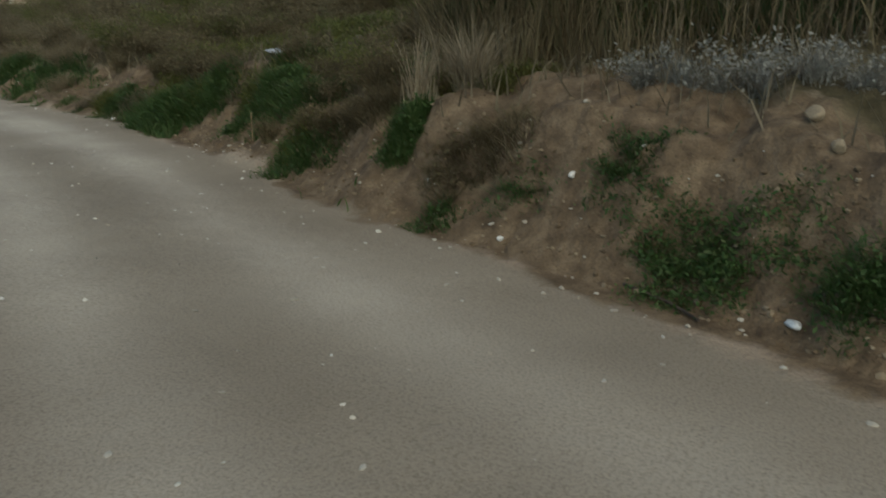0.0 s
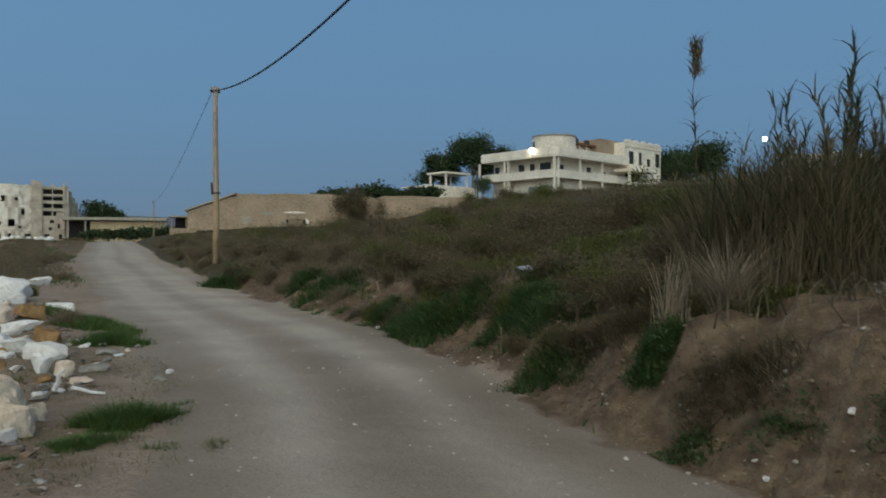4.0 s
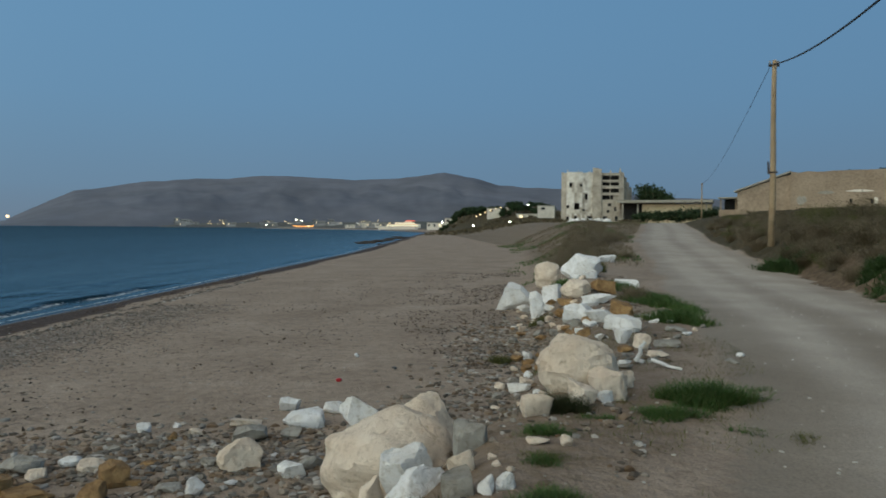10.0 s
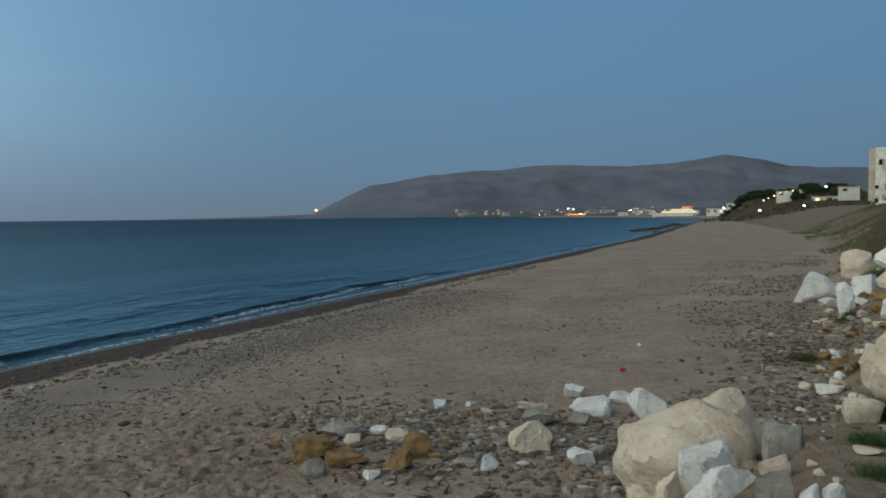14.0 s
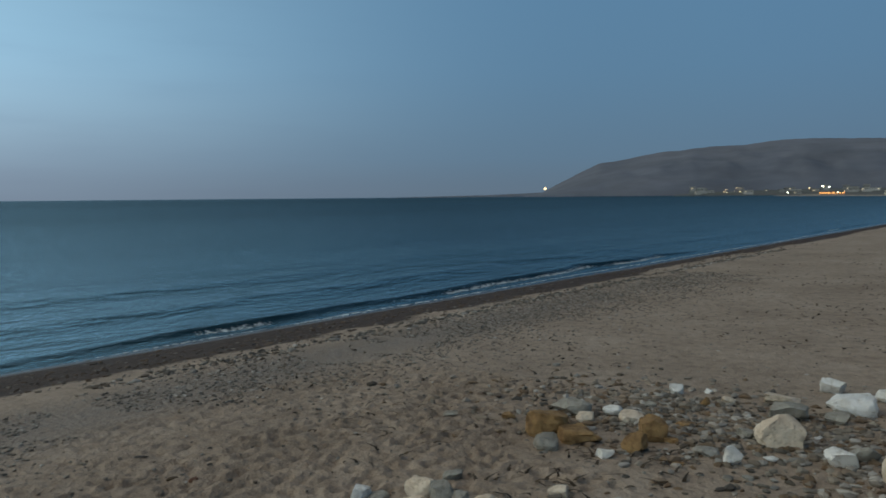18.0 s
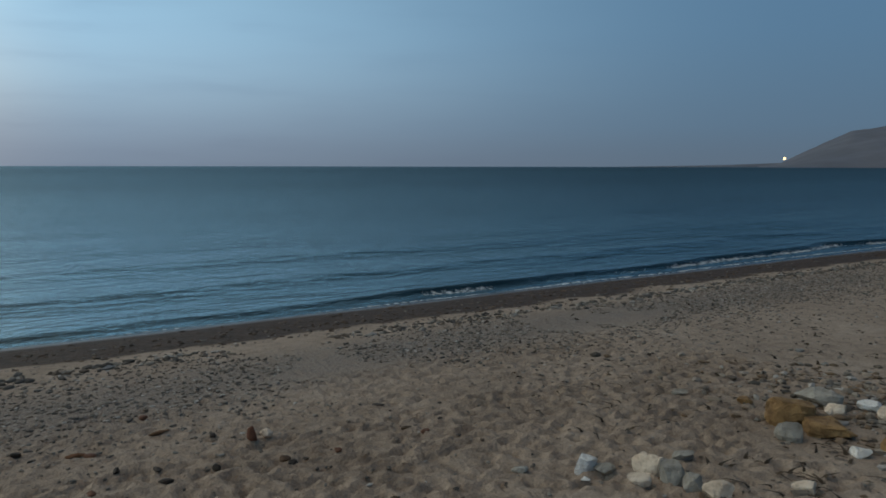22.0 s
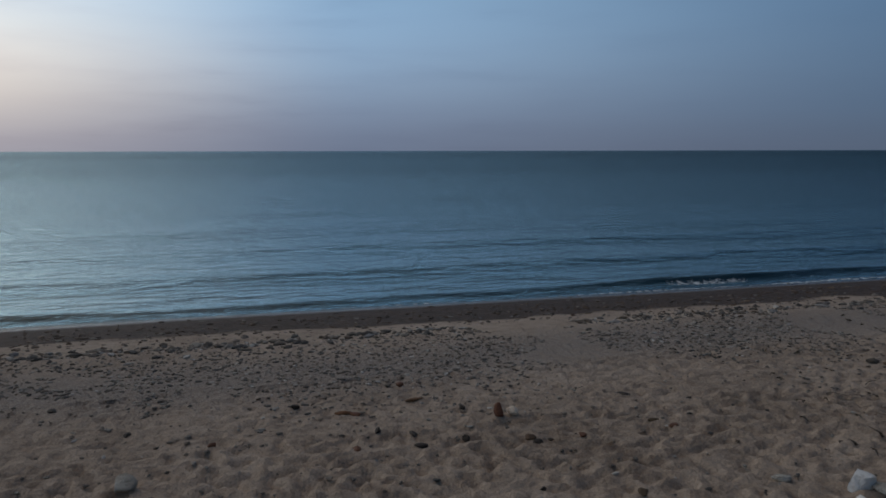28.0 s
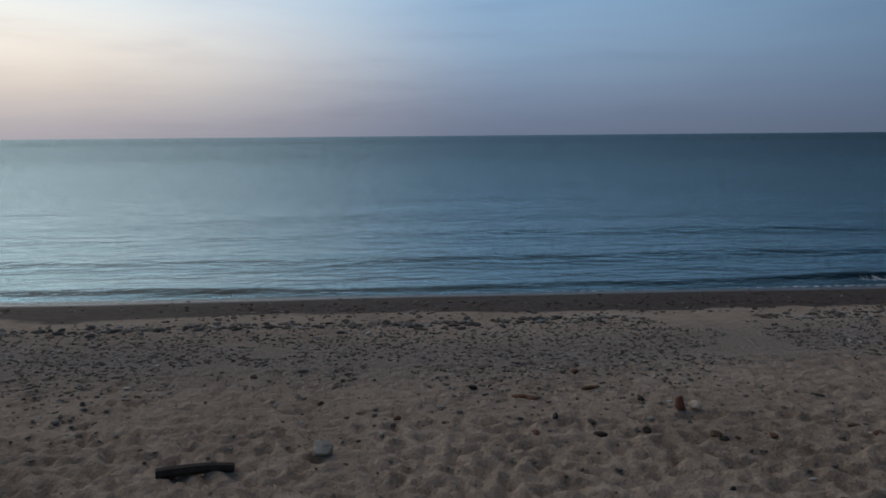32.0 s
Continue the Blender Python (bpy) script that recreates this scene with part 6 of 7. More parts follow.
lump("wood_scrap", -8.2, 1.67, 0.22, 0.06, 0.05, plain("tan_wood", (0.22, 0.12, 0.06), 0.9), "tan wood scrap on the sand", "driftwood", 307, 100)
RUST_WOOD = plain("rusty_wood", (0.15, 0.065, 0.035), 0.9)
lump("wood_scrap", -8.77, 1.64, 0.15, 0.09, 0.05, RUST_WOOD, "rusty brown wood scrap half sunk in sand", "driftwood", 330, 0, 0.25, "scraps on the trodden sand")
lump("wood_scrap", -6.97, 1.85, 0.09, 0.05, 0.07, DRIFT, "dark charred wood lump half sunk in sand", "driftwood", 331, 37, 0.25, "scraps on the trodden sand")
lump("wood_scrap", -6.95, 1.43, 0.13, 0.08, 0.05, DRIFT, "dark charred wood lump half sunk in sand", "driftwood", 332, 74, 0.25, "scraps on the trodden sand")
lump("wood_scrap", -6.75, 2.46, 0.11, 0.07, 0.05, DRIFT, "dark charred wood lump half sunk in sand", "driftwood", 333, 111, 0.25, "scraps on the trodden sand")
lump("wood_scrap", -6.82, 2.93, 0.13, 0.08, 0.04, RUST_WOOD, "rusty brown wood scrap half sunk in sand", "driftwood", 334, 148, 0.25, "scraps on the trodden sand")
lump("wood_scrap", -7.28, 1.44, 0.14, 0.08, 0.03, DRIFT, "dark charred wood lump half sunk in sand", "driftwood", 335, 5, 0.25, "scraps on the trodden sand")
lump("wood_scrap", -7.94, 1.00, 0.17, 0.10, 0.04, RUST_WOOD, "rusty brown wood scrap half sunk in sand", "driftwood", 336, 42, 0.25, "scraps on the trodden sand")
lump("seaweed_clump", -6.95, 3.74, 0.12, 0.07, 0.04, WRACK, "dark dried seaweed clump on trodden sand", "seaweed", 337, 79, 0.25, "scraps on the trodden sand")
lump("wood_scrap", -6.77, 3.85, 0.13, 0.08, 0.04, RUST_WOOD, "rusty brown wood scrap half sunk in sand", "driftwood", 338, 116, 0.25, "scraps on the trodden sand")
lump("wood_scrap", -7.42, 1.13, 0.11, 0.06, 0.06, DRIFT, "dark charred wood lump half sunk in sand", "driftwood", 339, 153, 0.25, "scraps on the trodden sand")
lump("wood_scrap", -7.05, 0.87, 0.13, 0.08, 0.04, RUST_WOOD, "rusty brown wood scrap half sunk in sand", "driftwood", 340, 10, 0.25, "scraps on the trodden sand")
lump("wood_scrap", -6.77, 2.59, 0.07, 0.04, 0.04, DRIFT, "dark charred wood lump half sunk in sand", "driftwood", 341, 47, 0.25, "scraps on the trodden sand")
lump("wood_scrap", -5.84, 2.11, 0.06, 0.04, 0.04, DRIFT, "dark charred wood lump half sunk in sand", "driftwood", 342, 84, 0.25, "scraps on the trodden sand")
lump("wood_scrap", -5.90, 1.60, 0.04, 0.03, 0.03, DRIFT, "dark charred wood lump half sunk in sand", "driftwood", 343, 121, 0.25, "scraps on the trodden sand")
lump("seaweed_clump", -5.58, 2.82, 0.14, 0.08, 0.04, WRACK, "dark dried seaweed clump on trodden sand", "seaweed", 344, 158, 0.25, "scraps on the trodden sand")
lump("wood_scrap", -7.83, 2.07, 0.11, 0.07, 0.05, DRIFT, "dark charred wood lump half sunk in sand", "driftwood", 345, 15, 0.25, "scraps on the trodden sand")
lump("wood_scrap", -7.77, 3.87, 0.15, 0.09, 0.03, DRIFT, "dark charred wood lump half sunk in sand", "driftwood", 346, 52, 0.25, "scraps on the trodden sand")
lump("wood_scrap", -8.31, 0.45, 0.11, 0.06, 0.05, DRIFT, "dark charred wood lump half sunk in sand", "driftwood", 347, 89, 0.25, "scraps on the trodden sand")
lump("wood_scrap", -7.48, -0.35, 0.10, 0.06, 0.05, RUST_WOOD, "rusty brown wood scrap half sunk in sand", "driftwood", 348, 126, 0.25, "scraps on the trodden sand")
lump("wood_scrap", -7.98, -1.11, 0.12, 0.07, 0.04, DRIFT, "dark charred wood lump half sunk in sand", "driftwood", 349, 163, 0.25, "scraps on the trodden sand")
lump("wood_scrap", -8.91, -1.93, 0.15, 0.09, 0.04, DRIFT, "dark charred wood lump half sunk in sand", "driftwood", 350, 20, 0.25, "scraps on the trodden sand")
lump("red_plastic_scrap", -2.45, 12.55, 0.11, 0.1, 0.08, plain("red_plastic", (0.5, 0.02, 0.03), 0.4), "small bright red plastic scrap on the sand", "litter", 308, 0, 0.45)
lump("plastic_cup", -2.5, 14.95, 0.1, 0.09, 0.1, plain("white_plastic", (0.75, 0.76, 0.76), 0.4), "small white plastic cup on the sand", "litter", 309, 0, 0.45)
lump("bottle_cap", -1.62, 13.6, 0.1, 0.1, 0.06, plain("black_plastic", (0.02, 0.02, 0.022), 0.4), "small black plastic cap on the sand", "litter", 310, 0, 0.45)
lump("plastic_bag", 0.32, 7.75, 0.2, 0.16, 0.14, plain("blue_plastic", (0.03, 0.06, 0.12), 0.35), "crumpled dark blue plastic bag among rocks", "litter", 311, 0, 0.4)
lump("paper_carton", 4.33, 0.42, 0.15, 0.08, 0.06, plain("white_carton", (0.72, 0.74, 0.76), 0.5), "crushed white carton at the track's edge", "litter", 312, 35, 0.4)
lump("paper_scrap", 5.0, 2.65, 0.07, 0.05, 0.05, plain("white_paper", (0.78, 0.78, 0.77), 0.6), "crumpled white paper scrap below the bank", "litter", 313, 0, 0.45)
lump("paper_scrap", 5.3, 2.2, 0.1, 0.06, 0.06, plain("white_paper_b", (0.78, 0.78, 0.77), 0.6), "crumpled white tissue on the clay bank", "litter", 314, 0, 0.45)
lump("paper_scrap", 8.62, 13.1, 0.12, 0.06, 0.06, plain("white_paper_c", (0.78, 0.78, 0.77), 0.6), "white paper scrap at the track's edge", "litter", 315, 0, 0.45)
lump("plastic_sheet", 10.13, 10.2, 0.75, 0.4, 0.1, plain("pale_sheeting", (0.5, 0.52, 0.55), 0.5), "crumpled pale plastic sheet lying in the weeds", "litter", 318, 20, 1.6)
lump("clay_clod", 5.65, 0.62, 0.2, 0.13, 0.12, CLOD, "pale clod stuck in the clay bank", "rock", 316, 10, 0.35)
lump("clay_clod", 5.2, 0.4, 0.12, 0.1, 0.1, CLOD, "pale stone stuck in the clay bank", "rock", 317, 10, 0.35)
for k in range(26):
    x, y = 0.8 + 2.4 * ((k * 0.618) % 1), 7.6 + 9 * ((k * 0.41) % 1)
    lump("stone", x + (y - 8) * 0.12, y, 0.1 + 0.09 * (k % 4) * 0.6, 0.09 + 0.02 * (k % 3), 0.08, (GREY_STONE, CREAM_STONE, WHITE_STONE)[k % 3], "loose stone on the track's sandy shoulder", "rock", 400 + k, k * 37.0, 0.25, "loose stones on the shoulder")


def stick(name, pts, r, material, label):
    bm = bmesh.new()
    pipe(bm, pts, [r * (1 - 0.3 * k / len(pts)) for k in range(len(pts))], 7)
    me = bpy.data.meshes.new(name)
    bm.to_mesh(me)
    bm.free()
    me.materials.append(material)
    tagged(new(name, me), label, "stick")


stick("stick", [(4.62, 1.5, 0.03), (4.47, 1.17, 0.02), (4.36, 1.02, 0.018), (4.24, 0.9, 0.02)], 0.012, DRIFT, "thin dark stick lying at the track's edge")
stick("stick", [(1.74, 9.25, 0.1), (1.79, 9.22, 0.2), (1.78, 9.2, 0.27), (1.84, 9.2, 0.34)], 0.03, WHITE_STONE, "bleached white stump standing among rocks")
stick("stick", [(1.92, 9.2, 0.12), (2.0, 9.12, 0.1), (2.1, 9.08, 0.06), (2.22, 8.98, 0.05)], 0.022, WHITE_STONE, "bleached white driftwood branch among rocks")
stick("driftwood", [(-6.42, -2.22, -0.94), (-6.44, -2.05, -0.925), (-6.47, -1.85, -0.92), (-6.49, -1.64, -0.935)], 0.05, DRIFT, "dark charred driftwood log on trodden sand")
stick("stake", [(6.95, 7.5, 0.25), (6.95, 7.5, 0.62)], 0.008, WOOD, "thin pale stake in the weeds")
rng = np.random.default_rng(27)
for k in range(150):
    y = rng.uniform(6.4, 25)
    q = rng.uniform(-0.1, 1.0)
    x = float(np.interp(y, *TOE)) * (1 - q) + float(np.interp(y, *CREST)) * q
    w = rng.uniform(0.07, 0.2) + (rng.uniform(0, 0.14) if y > 11 else 0)
    rock(x, y, w, w * 0.8, w * rng.uniform(0.3, 0.65), k * 47, (CREAM_STONE, GREY_STONE, ORANGE_STONE, WHITE_STONE, GREY_STONE, ORANGE_STONE, CREAM_STONE)[k % 7], 700 + k)
# ---- bank, scrub and reeds ----
rng = np.random.default_rng(31)
# dry grass over the bank's top and the hillside
b = on_ground(rng, 60000, 5, 34, -4, 60, lambda x, y: (off_road(x, y) > 0.9 + 1.2 * fbm(x, y, 0.5, 81, 3)) & (off_road(x, y) < 17) & (fbm(x, y, 0.45, 82, 3) > -0.08) & (rng.uniform(size=x.shape) < 5.0 / (2.5 + np.hypot(x, y) * 0.25)))
v, f = blades(rng, b, rng.uniform(0.15, 0.5, len(b)), 0.012 + 0.0012 * np.hypot(b[:, 0], b[:, 1]), rng.uniform(0.2, 1.1, len(b)), levels=2)
stuff("dry_grass", v, f, DRY, "dry grey-brown grass over the bank and hillside", "grass")
b = on_ground(rng, 42000, 20, 95, 0, 105, lambda x, y: (off_road(x, y) > 4) & (fbm(x, y, 0.12, 83, 3) > -0.1))
v, f = blades(rng, b, rng.uniform(0.3, 0.9, len(b)) * np.where((b[:, 1] > 38) & (off_road(b[:, 0], b[:, 1]) < 26), 0.5, 1.0), 0.07, rng.uniform(0.2, 0.9, len(b)), levels=2)
stuff("dry_grass", v, f, HEATH, "brown dry scrub grass over the far hillside", "grass")
b = on_ground(rng, 46000, 6, 40, 2, 50, lambda x, y: (off_road(x, y) > 2.0) & (off_road(x, y) < 16) & (fbm(x, y, 0.22, 84, 3) > -0.06))
v, f = blades(rng, b, rng.uniform(0.12, 0.4, len(b)), 0.02 + 0.0012 * np.hypot(b[:, 0], b[:, 1]), rng.uniform(0.3, 1.0, len(b)), levels=2)
stuff("weeds", v, f, OLIVE, "olive green weeds over the flat behind the bank", "weeds")
b = on_ground(rng, 9000, 5, 30, -3, 70, lambda x, y: (np.abs(off_road(x, y) - 0.4) < 0.7) & (fbm(x, y, 0.4, 85, 3) > 0.11))
v, f = blades(rng, b, rng.uniform(0.1, 0.28, len(b)), 0.022, rng.uniform(0.3, 1.2, len(b)), levels=2)
stuff("green_grass", v, f, GREEN, "short green grass along the foot of the bank", "grass")
b = on_ground(rng, 56000, -4, 26, 29, 110, lambda x, y: (x > np.interp(y, *TOE) + 1.8 + 3.5 * fbm(x, y, 0.25, 86, 3)) & (x < np.interp(y, *ROAD_L) - 0.4) & (fbm(x, y, 0.3, 87, 3) > -0.12))
v, f = blades(rng, b, rng.uniform(0.1, 0.34, len(b)), 0.035, rng.uniform(0.3, 1.1, len(b)), levels=2)
stuff("dune_grass", v, f, DUSTY, "dry grass over the low dune by the track", "grass")
b = on_ground(rng, 70000, -8, 26, 31, 110, lambda x, y: (x > np.interp(y, *TOE) + 0.3 + 4 * fbm(x, y, 0.2, 88, 3)) & (x < np.interp(y, *ROAD_L) - 0.2) & (fbm(x, y * 0.5, 0.2, 89, 3) > 0.02))
v, f = blades(rng, b, rng.uniform(0.08, 0.24, len(b)), 0.045, rng.uniform(0.3, 1.1, len(b)), levels=2)
stuff("dune_grass", v, f, GREEN, "green creeping plants on the low dune", "grass")

G = "grass tufts by the track"
tuft("grass_tuft", 2.02, 7.45, 0.56, 0.34, 3400, 0.3, 0.009, 0.8, GREEN, "bright green grass tuft on the sandy shoulder", "grass tuft", G, 1, 5)
tuft("heather_tuft", 0.52, 6.8, 0.27, 0.16, 1700, 0.24, 0.006, 0.7, REED_LEAF, "dark green heather tuft in front of a boulder", "plant", G, 2, 0)
for k in range(16):
    tuft("grass_tuft", 0.3 + 2.6 * ((k * 0.618) % 1), 6.0 + 2.1 * ((k * 0.37) % 1), 0.12 + 0.1 * (k % 3), 0.08 + 0.05 * (k % 2), 130, 0.07 + 0.03 * (k % 3), 0.007, 1.0, (GREEN, OLIVE)[k % 2], "wisp of trodden green grass on the shoulder", "grass tuft", G, 60 + k, k * 23.0)
tuft("grass_tuft", 1.5, 6.85, 0.44, 0.24, 1900, 0.16, 0.008, 0.9, GREEN, "green grass tuft running down the shoulder", "grass tuft", G, 27, 20)
tuft("grass_tuft", 0.3, 6.1, 0.26, 0.17, 1000, 0.13, 0.008, 0.9, GREEN, "bright green grass below the boulder", "grass tuft", G, 28, 0)
tuft("grass_tuft", 0.2, 5.35, 0.16, 0.16, 560, 0.11, 0.007, 0.9, GREEN, "small bright green grass tuft among stones", "grass tuft", G, 29, 0)
tuft("grass_tuft", 3.55, 13.9, 0.6, 0.8, 3000, 0.34, 0.012, 0.8, GREEN, "dark green grass clump beside the rocks", "grass tuft", G, 30, 10)
tuft("heather_tuft", 3.6, 17.6, 0.4, 0.5, 900, 0.5, 0.012, 0.7, DUSTY, "dry brown scrub at the end of the grass strip", "plant", G, 36, 0)
tuft("heather_tuft", 0.35, 14.3, 0.3, 0.35, 700, 0.22, 0.01, 0.8, OLIVE, "dry olive tuft among beach stones", "plant", G, 37, 0)
tuft("heather_tuft", 1.5, 18.7, 0.34, 0.4, 700, 0.24, 0.012, 0.8, OLIVE, "olive tuft at the foot of the white rocks", "plant", G, 38, 0)
tuft("heather_tuft", 4.3, 26.4, 0.28, 0.3, 800, 0.5, 0.016, 0.6, OLIVE, "dark bushy tuft between white rocks", "plant", G, 39, 0)
tuft("grass_tuft", 0.85, 6.62, 0.45, 0.1, 900, 0.08, 0.008, 0.9, GREEN, "thin flattened green grass on the shoulder", "grass tuft", G, 3, 10)
tuft("grass_tuft", 0.2, 4.6, 0.28, 0.16, 1200, 0.16, 0.007, 0.8, GREEN, "small green grass tuft at the shoulder's edge", "grass tuft", G, 4, 0)
tuft("grass_tuft", 4.0, 17.1, 0.62, 2.2, 4500, 0.32, 0.014, 0.8, GREEN, "long dark green grass strip beside the rocks", "grass tuft", G, 5, 4)
tuft("grass_tuft", 3.8, 20.5, 0.55, 1.6, 2200, 0.32, 0.018, 0.8, GREEN, "dark green grass strip at the track's edge", "grass tuft", G, 6, 6)
tuft("grass_tuft", 0.25, 5.45, 0.26, 0.2, 800, 0.09, 0.008, 0.9, OLIVE, "faded low grass tuft on the shoulder", "grass tuft", G, 7, 0)
tuft("heather_tuft", -0.75, 4.75, 0.34, 0.2, 1200, 0.22, 0.005, 0.7, HEATH, "dark dry heather tuft at the boulder's foot", "plant", G, 8, 0)
tuft("grass_tuft", 2.7, 14.5, 0.5, 0.4, 900, 0.1, 0.009, 0.9, OLIVE, "thin grass among shoulder stones", "grass tuft", G, 9, 0)
tuft("grass_tuft", 1.0, 12.6, 0.35, 0.3, 600, 0.2, 0.01, 0.8, OLIVE, "dry olive grass between white rocks", "grass tuft", G, 10, 0)
tuft("grass_tuft", 1.4, 10.4, 0.4, 0.3, 600, 0.14, 0.01, 0.9, OLIVE, "dry olive grass beside the big boulder", "grass tuft", G, 24, 0)
tuft("grass_tuft", 0.3, 9.6, 0.4, 0.3, 500, 0.12, 0.01, 0.9, OLIVE, "dry olive grass below the boulders", "grass tuft", G, 25, 0)
tuft("grass_tuft", 2.6, 23.5, 0.5, 1.0, 900, 0.3, 0.02, 0.8, GREEN, "green bushy grass among the far rocks", "grass tuft", G, 26, 0)
b = on_ground(rng, 9000, -0.4, 3.6, 4.6, 12.5, lambda x, y: (x > np.interp(y, *CREST) - 0.3) & (x < np.interp(y, *CREST) + 1.9) & (fbm(x, y, 1.3, 98, 3) > 0.03), 0.005)
v, f = blades(rng, b, rng.uniform(0.02, 0.08, len(b)), 0.006, rng.uniform(0.5, 1.4, len(b)), levels=2)
stuff("thin_grass", v, f, OLIVE, "thin trodden olive grass on the sandy shoulder", "grass")
# green weeds on the bank
G = "weeds on the clay bank"
tuft("weed_clump", 4.8, 1.05, 0.42, 0.8, 3000, 0.17, 0.008, 1.4, WEED, "dense dark green weed clump at the bank's foot", "weed", G, 11, -12, 4200)
tuft("weed_clump", 4.4, 0.0, 0.25, 0.45, 1950, 0.26, 0.009, 1.2, WEED, "dark green weed clump by the track", "weed", G, 12, 0, 1080)
tuft("weed_clump", 5.32, 1.8, 0.26, 0.36, 700, 0.2, 0.010, 1.2, WEED, "green weeds halfway up the clay bank", "weed", G, 13, 20, 420)
tuft("weed_clump", 5.33, 2.65, 0.24, 0.42, 560, 0.15, 0.010, 1.3, WEED, "sparse green weeds at the bank's foot", "weed", G, 14, 0, 180)
tuft("weed_clump", 6.0, 4.2, 0.2, 0.2, 780, 0.32, 0.014, 0.8, WEED, "fresh green weed cushion on the bank", "weed", G, 15, 0, 540)
tuft("weed_clump", 8.55, 11.3, 0.75, 1.7, 5400, 0.5, 0.022, 0.9, WEED, "large dark green weed patch spilling down the bank", "weed", G, 16, -14, 1800)
tuft("weed_clump", 7.7, 7.3, 0.6, 1.1, 3300, 0.42, 0.02, 0.9, WEED, "dark green weeds on the bank's shoulder", "weed", G, 17, -20, 1080)
tuft("weed_clump", 6.4, 6.1, 0.4, 0.7, 1350, 0.3, 0.016, 0.9, WEED, "green weeds at the bank's foot", "weed", G, 18, -14, 420)
tuft("weed_clump", 10.6, 18.5, 0.8, 2.4, 2700, 0.35, 0.03, 0.9, WEED, "green grass at the foot of the far bank", "weed", G, 19, -10, 540)
tuft("weed_clump", 9.4, 8.6, 1.2, 1.0, 2250, 0.35, 0.02, 0.9, OLIVE, "yellow-green weeds behind the bank", "weed", G, 20, 0, 900)
tuft("weed_clump", 13.5, 11.0, 2.2, 1.8, 3300, 0.42, 0.03, 0.9, OLIVE, "yellow-green weeds on the flat", "weed", G, 22, 0, 1200)
tuft("weed_clump", 12.6, 29.5, 0.9, 3.0, 2250, 0.4, 0.04, 0.9, WEED, "green bush strip below the utility pole", "weed", G, 23, -10, 540)
rng = np.random.default_rng(97)
for k in range(34):
    y = 3.4 + 12 * ((k * 0.618) % 1)
    u = 0.15 + 1.9 * ((k * 0.379) % 1)
    s = 0.7 + 0.7 * ((k * 0.53) % 1)
    kind = k % 3
    tuft("weed_clump" if kind < 2 else "dry_tuft", float(np.interp(y, *ROAD_R)) + u, y, 0.32 * s, 0.42 * s, int((620 if kind < 2 else 420) * s), 0.22 * s + 0.008 * y, 0.010 + 0.0007 * y, 1.1, (WEED, OLIVE, DRY)[kind], ("dark green weed clump rooted in the clay bank", "yellow-green weeds rooted in the clay bank", "pale dry grass matted on the clay bank")[kind], "weed" if kind < 2 else "grass tuft", G if kind < 2 else "dry tufts on the bank", 120 + k, k * 31.0, int(260 * s) if kind < 2 else 0)
tuft("weed_clump", 8.25, 8.3, 0.55, 0.6, 2400, 0.45, 0.016, 0.9, WEED, "dark green weed clump above the clay", "weed", G, 151, 0, 1400)
tuft("weed_clump", 5.9, 4.25, 0.22, 0.22, 1300, 0.34, 0.012, 0.8, WEED, "fresh dark green cushion at the bank's lip", "weed", G, 152, 0, 900)
tuft("weed_clump", 7.6, 8.4, 0.4, 0.4, 900, 0.24, 0.014, 1.0, WEED, "low green weeds at the bank's foot", "weed", G, 153, 0, 500)
tuft("weed_clump", 9.5, 9.0, 0.5, 0.6, 1600, 0.42, 0.018, 0.9, WEED, "dark green weeds on the flat", "weed", G, 154, 0, 900)
tuft("weed_clump", 11.05, 21.0, 0.5, 0.8, 1400, 0.6, 0.025, 0.8, WEED, "green weeds among grey scrub", "weed", G, 155, 0, 700)
tuft("weed_clump", 11.4, 28.4, 0.7, 1.2, 1500, 0.6, 0.03, 0.8, WEED, "green weeds below the utility pole", "weed", G, 156, 0, 700)
tuft("weed_clump", 17.9, 32.6, 1.3, 1.6, 1800, 0.6, 0.035, 0.9, WEED, "dark green weed patch on the hillside", "weed", G, 157, 0, 700)
tuft("weed_clump", 16.5, 22.5, 1.1, 1.3, 1700, 0.5, 0.03, 0.9, WEED, "dark green weed patch on the hillside", "weed", G, 158, 0, 700)
for k in range(9):
    y = 10.6 + 1.05 * k
    tuft("grass_tuft", float(np.interp(y, *ROAD_R)) - 0.1 + 0.12 * (k % 3), y, 0.35, 0.4, 420, 0.1 + 0.03 * (k % 3), 0.013, 1.0, WEED, "straggling green grass at the edge of the track", "grass tuft", G, 160 + k, k * 33.0)
for k in range(16):
    a, d = radians(38 + 1.45 * k), 16.0 + 5.5 * ((k * 0.618) % 1)
    tuft("weed_clump", math.sin(a) * d, math.cos(a) * d, 0.8, 0.9, 1100, 0.32, 0.024, 0.9, OLIVE, "yellow-green weed patch on the flat behind the bank", "weed", G, 170 + k, 0, 500)
# dry tufts
tuft("dry_tuft", 6.5, 3.85, 0.16, 0.2, 420, 0.95, 0.009, 0.75, PALE_DRY, "tall fan of dry grey grass stalks on the bank", "grass tuft", "dry tufts on the bank", 31, 0)
tuft("dry_tuft", 6.2, 4.3, 0.14, 0.2, 90, 1.0, 0.016, 0.4, PALE_DRY, "pale broken dry stalks on the bank", "grass tuft", "dry tufts on the bank", 32, 0)
tuft("dry_tuft", 5.7, 3.1, 0.34, 0.45, 900, 0.36, 0.010, 1.3, HEATH, "matted dry grass hanging over the bank", "grass tuft", "dry tufts on the bank", 33, 0)
